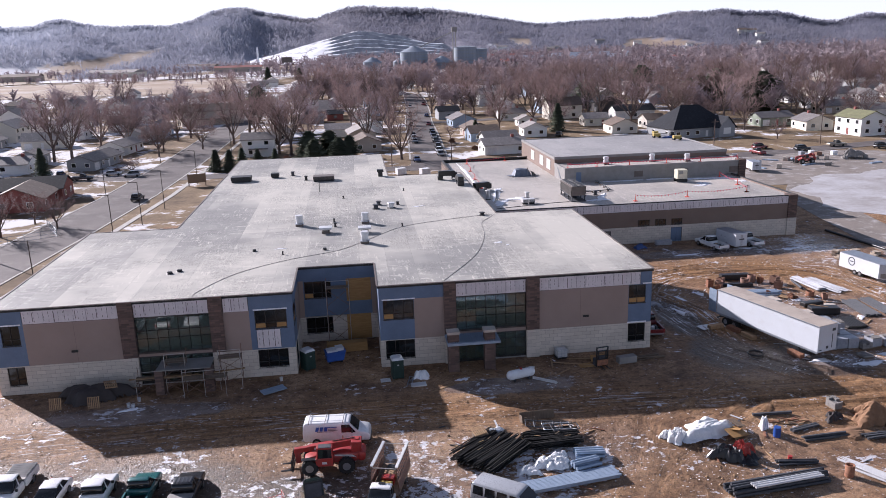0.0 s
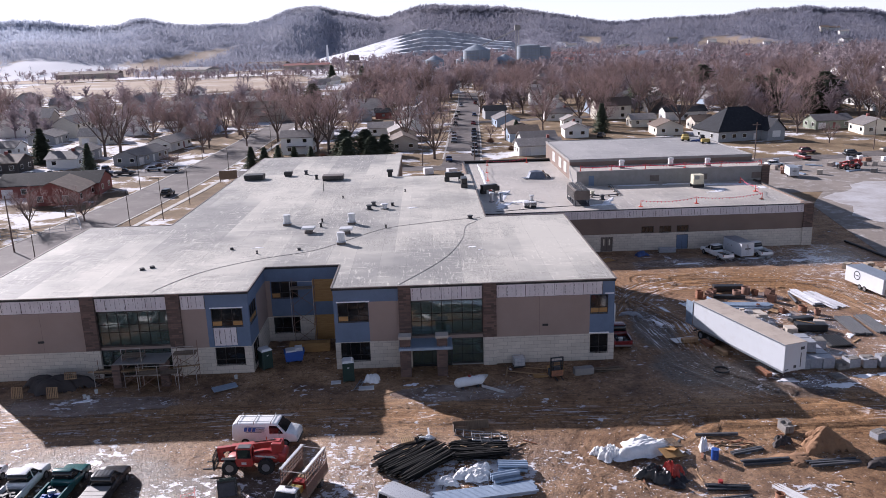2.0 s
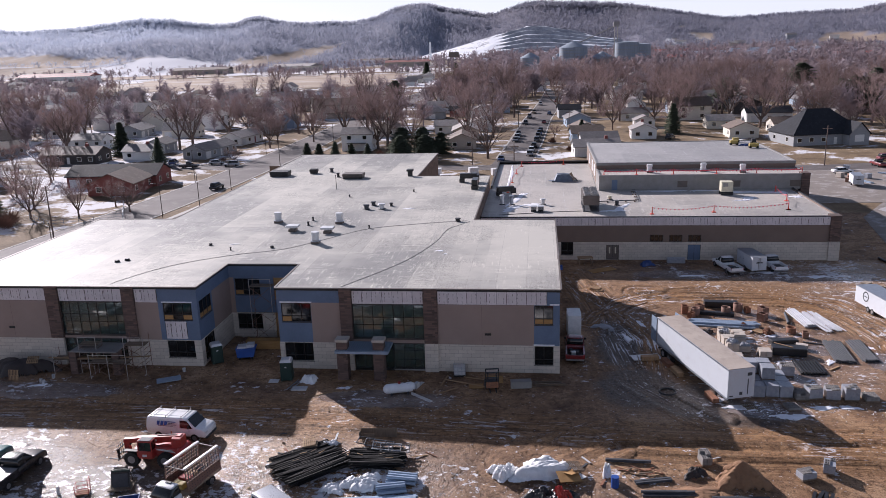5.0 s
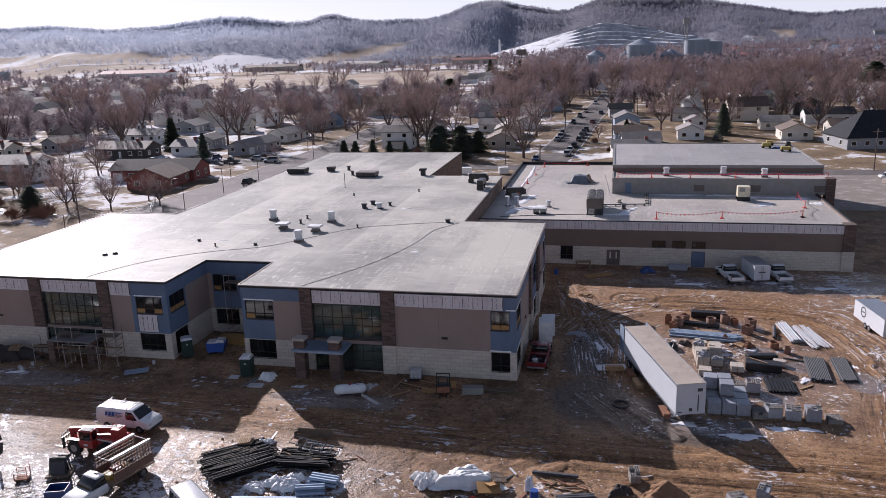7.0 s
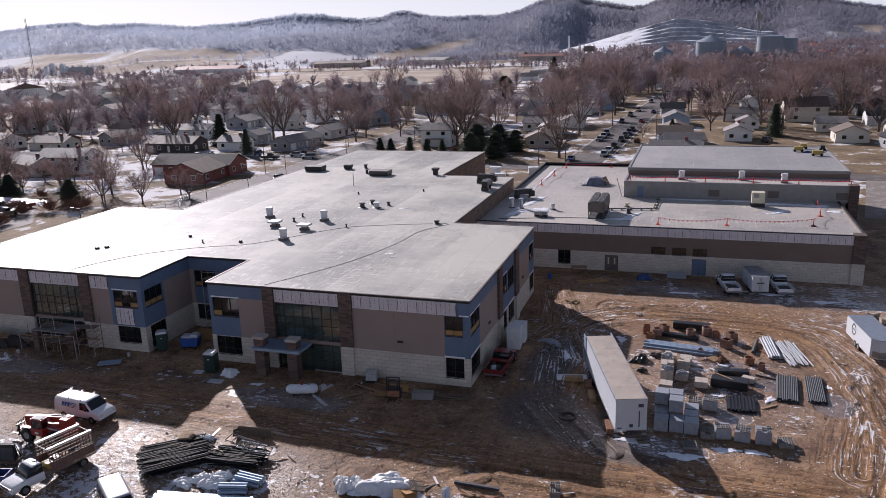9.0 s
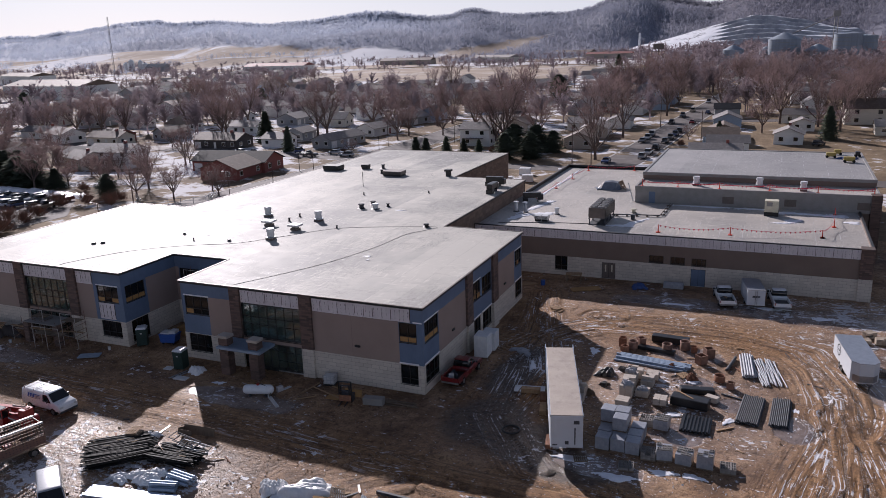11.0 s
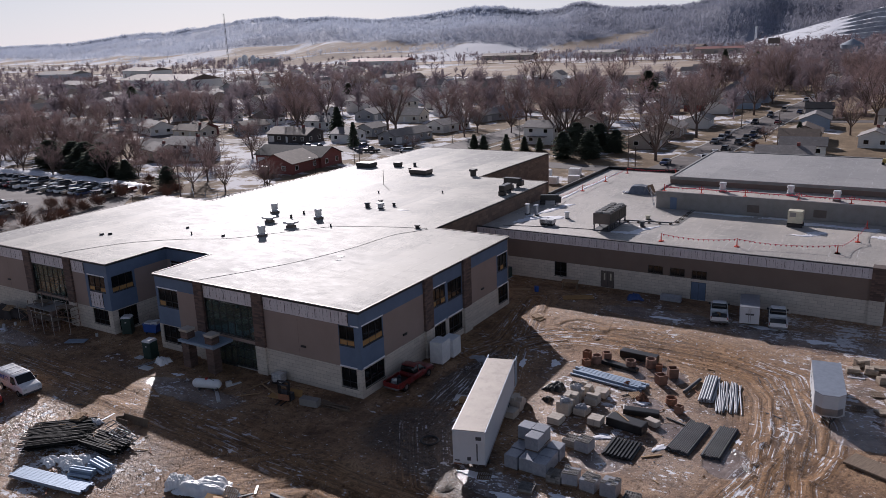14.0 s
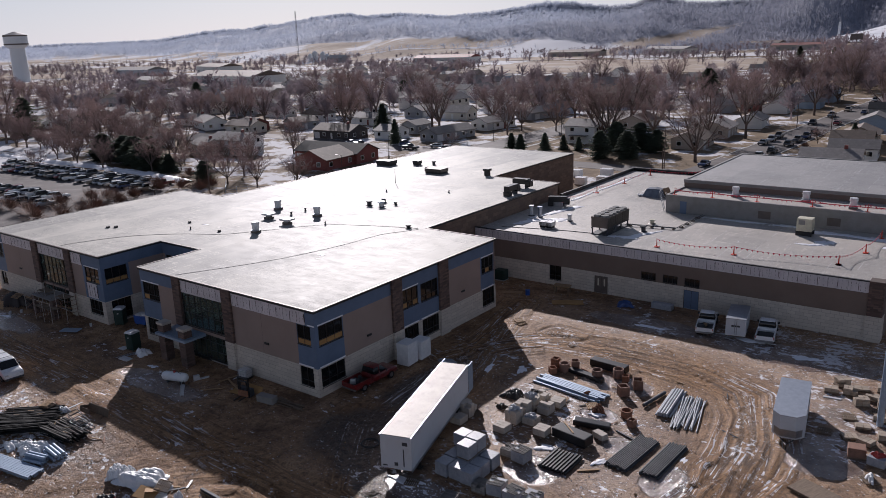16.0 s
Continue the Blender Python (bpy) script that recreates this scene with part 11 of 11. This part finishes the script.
def far_woods():
    """The leafless woods and hedgerows that fill the valley beyond the near streets."""
    r = np.random.RandomState(3)
    base = []
    for k in range(10):
        fine = k < 5
        rr = random.Random(70 + k)
        v, f = [], []
        for i in range(74 if fine else 15):
            a, e = rr.uniform(0, 2 * math.pi), rr.uniform(0.2, 1.5)
            p = Vector((0, 0, rr.uniform(0.15, 0.45)))
            q = p + Vector((math.cos(a) * math.cos(e) * 0.45, math.sin(a) * math.cos(e) * 0.45, math.sin(e) * 0.5)) * rr.uniform(0.5, 1.0)
            ribbon_twig(v, f, p, q, 0.013 if fine else 0.034)
            for _ in range(3 if fine else 2):
                t = p.lerp(q, rr.uniform(0.4, 0.95))
                ribbon_twig(v, f, t, t + Vector((rr.uniform(-1, 1), rr.uniform(-1, 1), rr.uniform(-0.2, 1))) * 0.16, 0.010 if fine else 0.036)
        o = len(v)
        v += [Vector((0.022, 0, -0.05)), Vector((-0.022, 0.01, -0.05)), Vector((0, 0, 0.5)), Vector((0, 0.022, -0.05)), Vector((0, -0.022, -0.05))]
        f += [(o, o + 1, o + 2), (o + 3, o + 4, o + 2)]
        base.append((np.array([tuple(p) for p in v]), np.array(f)))
    spots = []
    while len(spots) < 7000:
        rad = 290 + 900 * r.rand() ** 0.8
        az = np.radians(r.uniform(-42, 78))
        x, y = 30 - rad * np.sin(az), 20 + rad * np.cos(az)
        deg = np.degrees(az)
        if -290 < x < -20 and 480 < y < 720 and deg > 6 and r.rand() < 0.975:
            continue
        dens = value_noise(np.array([x * 0.007]), np.array([y * 0.030]), 8)[0]
        if deg > 8 and rad > 560:
            chance = 0.95 if dens > 0.58 else 0.07
        elif x < -40:
            chance = 0.40 if dens > 0.5 else 0.12
        else:
            chance = (0.95 if dens > 0.22 else 0.4) * (0.35 if rad < 420 else 1.0)
        if r.rand() > chance or (rad < 600 and not free(x, y, 1.5)):
            continue
        spots.append((x, y, r.uniform(8, 19) if rad < 560 or deg < 8 else r.uniform(5, 12), rad < 480))
    vs, fs, n = [], [], 0
    for x, y, h, close in spots:
        bv, bf = base[r.randint(5) + (0 if close else 5)]
        a = r.uniform(0, 6.28)
        c, s = math.cos(a), math.sin(a)
        p = bv * h
        vs.append(np.stack([p[:, 0] * c - p[:, 1] * s + x, p[:, 0] * s + p[:, 1] * c + y, p[:, 2] + rise(x, y)], -1))
        fs.append(bf + n)
        n += len(bv)
    V, F = np.concatenate(vs), np.concatenate(fs).astype(np.int32)
    me = bpy.data.meshes.new("valley_woods")
    me.vertices.add(len(V))
    me.vertices.foreach_set("co", V.ravel())
    me.loops.add(F.size)
    me.loops.foreach_set("vertex_index", F.ravel())
    me.polygons.add(len(F))
    me.polygons.foreach_set("loop_start", np.arange(0, F.size, 3, dtype=np.int32))
    me.update(calc_edges=True)
    me.materials.append(MATS["mid_woods"])
    tagged(new("valley_woods", me), "leafless brown woods filling the valley floor", "woods", kind="stuff")


far_woods()

# ---- landmarks ----
def bin_tower(x, y, r, h, cone):
    root = thing("grain_bin", "tall grey steel grain bin with a cone roof", "grain bin", pose(x, y, rise(x, y)), "grain bins")
    part("drum", Geo().tube((0, 0, -1), (0, 0, h), r, n=28), "bin_steel", root)
    for k in range(1, 8):
        part("ring", Geo().tube((0, 0, h * k / 8), (0, 0, h * k / 8 + 0.2), r * 1.008, n=28), "hvac_grey", root)
    part("roof", Geo().tube((0, 0, h), (0, 0, h + cone), r * 1.03, r * 0.1, n=28), "bin_steel", root)


for x, y, r, h, c in ((21, 690, 8, 13, 4), (45, 705, 5, 12, 3), (58, 700, 12, 20, 5), (82, 695, 10, 11, 5), (102, 690, 10, 23, 1), (112, 700, 11, 21, 1)):
    bin_tower(x, y, r, h, c)
root = thing("elevator_leg", "slim lattice grain elevator leg", "grain elevator", pose(93, 692, rise(93, 692)))
for sx in (-1.2, 1.2):
    for sy in (-1.2, 1.2):
        part("leg", Geo().tube((sx, sy, 0), (sx, sy, 38), 0.25, n=5), "hvac_grey", root)
for k in range(12):
    part("brace", Geo().tube((-1.2, -1.2, 3 * k), (1.2, -1.2, 3 * k + 3), 0.15, n=4), "hvac_grey", root)
part("head", Geo().box(-2.4, 2.4, -2, 2, 36, 40), "hvac_grey", root)
part("spout", Geo().tube((0, 0, 37), (-30, 4, 24), 0.4, n=6), "hvac_grey", root)
root = thing("billboard", "dark billboard on a tall single post", "billboard", pose(-66, 890, rise(-66, 890), 0, 0, 4))
part("post", Geo().tube((0, 0, 0), (0, 0, 9), 0.5, n=10), "hvac_brown", root)
part("board", Geo().box(-5.6, 5.6, -0.4, 0.4, 8.8, 14.6), "hvac_brown", root)
root = thing("chimney_stack", "slim pale chimney stack by the quarry", "chimney", pose(-117, 1072, rise(-117, 1072)))
part("shaft", Geo().tube((0, 0, -2), (0, 0, 24), 1.6, 1.2, n=14), "tank_white", root)
root = thing("farm_silos", "cluster of grey farm silos beside a barn", "farm", pose(-635, 725, rise(-635, 725)))
for x, r, h in ((-16, 3.0, 9), (-8, 3.4, 12), (6, 3.0, 11), (13, 3.2, 8)):
    part("silo", Geo().tube((x, 0, -1), (x, 0, h), r, n=16).tube((x, 0, h), (x, 0, h + 2.0), r, r * 0.2, n=16), "tank_white", root)
part("barn", Geo().box(18, 44, -5, 5, -1, 5).add([(17.5, -5.6, 5), (44.5, -5.6, 5), (44.5, 5.6, 5), (17.5, 5.6, 5), (17.5, 0, 8.5), (44.5, 0, 8.5)], [(0, 1, 5, 4), (2, 3, 4, 5), (1, 2, 5), (3, 0, 4)]), "siding_grey", root)
root = thing("water_tower", "white cylindrical water tower with dark bands", "water tower", pose(-690, 388, 4))
part("column", Geo().tube((0, 0, -6), (0, 0, 34), 7.5, 6.5, n=32), "tank_white", root)
part("tank", Geo().tube((0, 0, 34), (0, 0, 36.5), 6.8, 10.4, n=32).tube((0, 0, 36.5), (0, 0, 46), 10.4, n=32), "tank_white", root)
part("band", Geo().tube((0, 0, 37.0), (0, 0, 38.2), 10.5, n=32), "hvac_brown", root)
part("band", Geo().tube((0, 0, 44.6), (0, 0, 46.0), 10.5, n=32), "hvac_brown", root)
part("roof", Geo().tube((0, 0, 46), (0, 0, 49), 10.6, 1.0, n=32), "hvac_grey", root)
root = thing("radio_mast", "thin lattice radio mast far across the valley", "radio mast", pose(-640, 695, 8))
for a in (0, 120, 240):
    part("leg", Geo().tube((1.1 * math.cos(radians(a)), 1.1 * math.sin(radians(a)), 0), (0.7 * math.cos(radians(a)), 0.7 * math.sin(radians(a)), 62), 0.13, n=4), "grey_pipe", root)
for k in range(20):
    part("ring", Geo().tube((-0.9, 0, 3 * k), (0.9, 0, 3 * k + 3), 0.07, n=4), "hvac_grey", root)
rng = random.Random(77)
for k, (x, y, w, d, h) in enumerate(((-622, 470, 52, 22, 7), (-555, 512, 64, 22, 8), (-465, 388, 60, 20, 5), (-391, 403, 80, 30, 8), (-240, 860, 60, 22, 5), (-120, 900, 50, 18, 5), (-20, 880, 70, 20, 5), (160, 780, 80, 24, 6), (230, 820, 120, 30, 6), (320, 760, 60, 20, 5), (280, 900, 90, 26, 6), (-330, 820, 60, 20, 5), (-420, 700, 70, 24, 6), (60, 980, 110, 20, 6), (-180, 980, 50, 20, 5), (190, 960, 90, 24, 6))):
    root = thing("warehouse", "long low pale warehouse across the valley", "warehouse", pose(x, y, rise(x, y), 0, 0, rng.uniform(-25, 10)), "valley warehouses")
    part("wall", Geo().box(-w / 2, w / 2, -d / 2, d / 2, -1, h), rng.choice(("siding_white", "siding_tan", "steel_galv", "siding_cream")), root)
    part("roof", Geo().add([(-w / 2 - 0.5, -d / 2 - 0.5, h), (w / 2 + 0.5, -d / 2 - 0.5, h), (w / 2 + 0.5, d / 2 + 0.5, h), (-w / 2 - 0.5, d / 2 + 0.5, h), (-w / 2 - 0.5, 0, h + d * 0.12), (w / 2 + 0.5, 0, h + d * 0.12)], [(0, 1, 5, 4), (2, 3, 4, 5), (1, 2, 5), (3, 0, 4)]), rng.choice(("steel_galv", "shingle_light", "shingle_brown", "siding_brick")), root)
    for i in range(int(w / 15)):
        part("bay_door", Geo().box(-w / 2 + 5 + 15 * i, -w / 2 + 9 + 15 * i, -d / 2 - 0.1, -d / 2 - 0.01, 0, h * 0.6), "hvac_grey", root)


def patch(x, y, w, d, rot, material, label, z=0.1, seed=0):
    """An uneven field lying on the valley floor."""
    r = random.Random(seed)
    n = 36
    g, v = Geo(), []
    for i in range(n):
        a = 2 * math.pi * i / n
        q = 1.0 / max(abs(math.cos(a)), abs(math.sin(a))) * r.uniform(0.9, 1.0)
        px, py = math.cos(a) * q * w / 2, math.sin(a) * q * d / 2
        c, s = math.cos(radians(rot)), math.sin(radians(rot))
        X, Y = x + px * c - py * s, y + px * s + py * c
        v.append((X, Y, rise(X, Y) + z))
    v.append((x, y, rise(x, y) + z))
    g.add(v, [(i, (i + 1) % n, n) for i in range(n)])
    single("field", g, material, label, "field", kind="structure")


patch(-205, 645, 250, 190, 4, "far_field", "wide tan stubble field beyond the houses", 0.2, 1)
patch(-180, 800, 240, 60, 3, "far_snow", "strip of snowy field", 0.4, 2)
patch(-420, 760, 260, 80, 12, "far_field", "tan stubble field", 0.4, 3)
patch(-560, 860, 300, 90, 20, "far_snow", "strip of snowy field", 0.5, 4)
patch(120, 830, 260, 50, -3, "far_snow", "strip of snowy field", 0.4, 5)
patch(-60, 1010, 420, 70, 0, "far_field", "tan stubble field", 0.6, 6)
patch(330, 980, 300, 70, -10, "far_snow", "strip of snowy field", 0.6, 7)
patch(-760, 620, 240, 160, 30, "far_field", "tan stubble field", 0.5, 8)
patch(-420, 1000, 300, 90, 14, "far_field", "tan stubble field", 0.7, 9)
patch(-800, 420, 240, 120, 40, "far_field", "tan stubble field", 0.5, 10)


# white bales and a sign on the ground behind the school
for x, y, w in ((-6.4, 187.5, 2.6), (-3.8, 190, 2.4), (-3.4, 194.4, 2.4), (2.1, 185.8, 2.4), (2.4, 198.5, 2.8), (6.0, 189, 2.6), (-9.2, 184, 2.4), (12, 199.3, 2.4), (18, 197, 2.4)):
    wrapped_cube(pose(x, y, 0, 0, 0, 4 + x), w, 1.8, 1.7, "white_sheet", "white-wrapped bale of roofing insulation behind the school", "wrapped bales behind the school")
fence = thing("chain_link_fence", "low grey chain-link fence round a snowy corner plot", "fence", pose(-70, 150, 0))
FENCE = [(-76.0, 147.5), (-67.2, 140.5), (-55.5, 147.5), (-62.0, 160.0)]
src = None
for (ax, ay), (bx, by) in zip(FENCE[:-1], FENCE[1:]):
    n = int(math.hypot(bx - ax, by - ay) / 2.4)
    for i in range(n):
        m = pose(ax + (bx - ax) * i / n + 70, ay + (by - ay) * i / n - 150, 0)
        if src is None:
            src = part("post", Geo().tube((0, 0, 0), (0, 0, 1.4), 0.05, n=6), "steel_galv", fence, "", m)
        else:
            shared("post", src, fence, m)
    for z in (0.15, 0.75, 1.36):
        part("rail", Geo().tube((ax + 70, ay - 150, z), (bx + 70, by - 150, z), 0.03, n=5), "steel_galv", fence)
sign = thing("site_sign", "large brown timber board sign on raking posts", "sign", pose(-38.9, 196.5, 0, 0, 0, 12))
part("board", Geo().box(-2.2, 2.2, -0.06, 0.06, 0.9, 3.1), "old_wood", sign)
for x in (-2.0, 2.0):
    part("post", Geo().box(x - 0.1, x + 0.1, 0.06, 0.24, 0, 3.2), "old_wood", sign)
    part("brace", Geo().tube((x, 0.2, 2.4), (x, 1.8, 0), 0.06, n=6), "old_wood", sign)
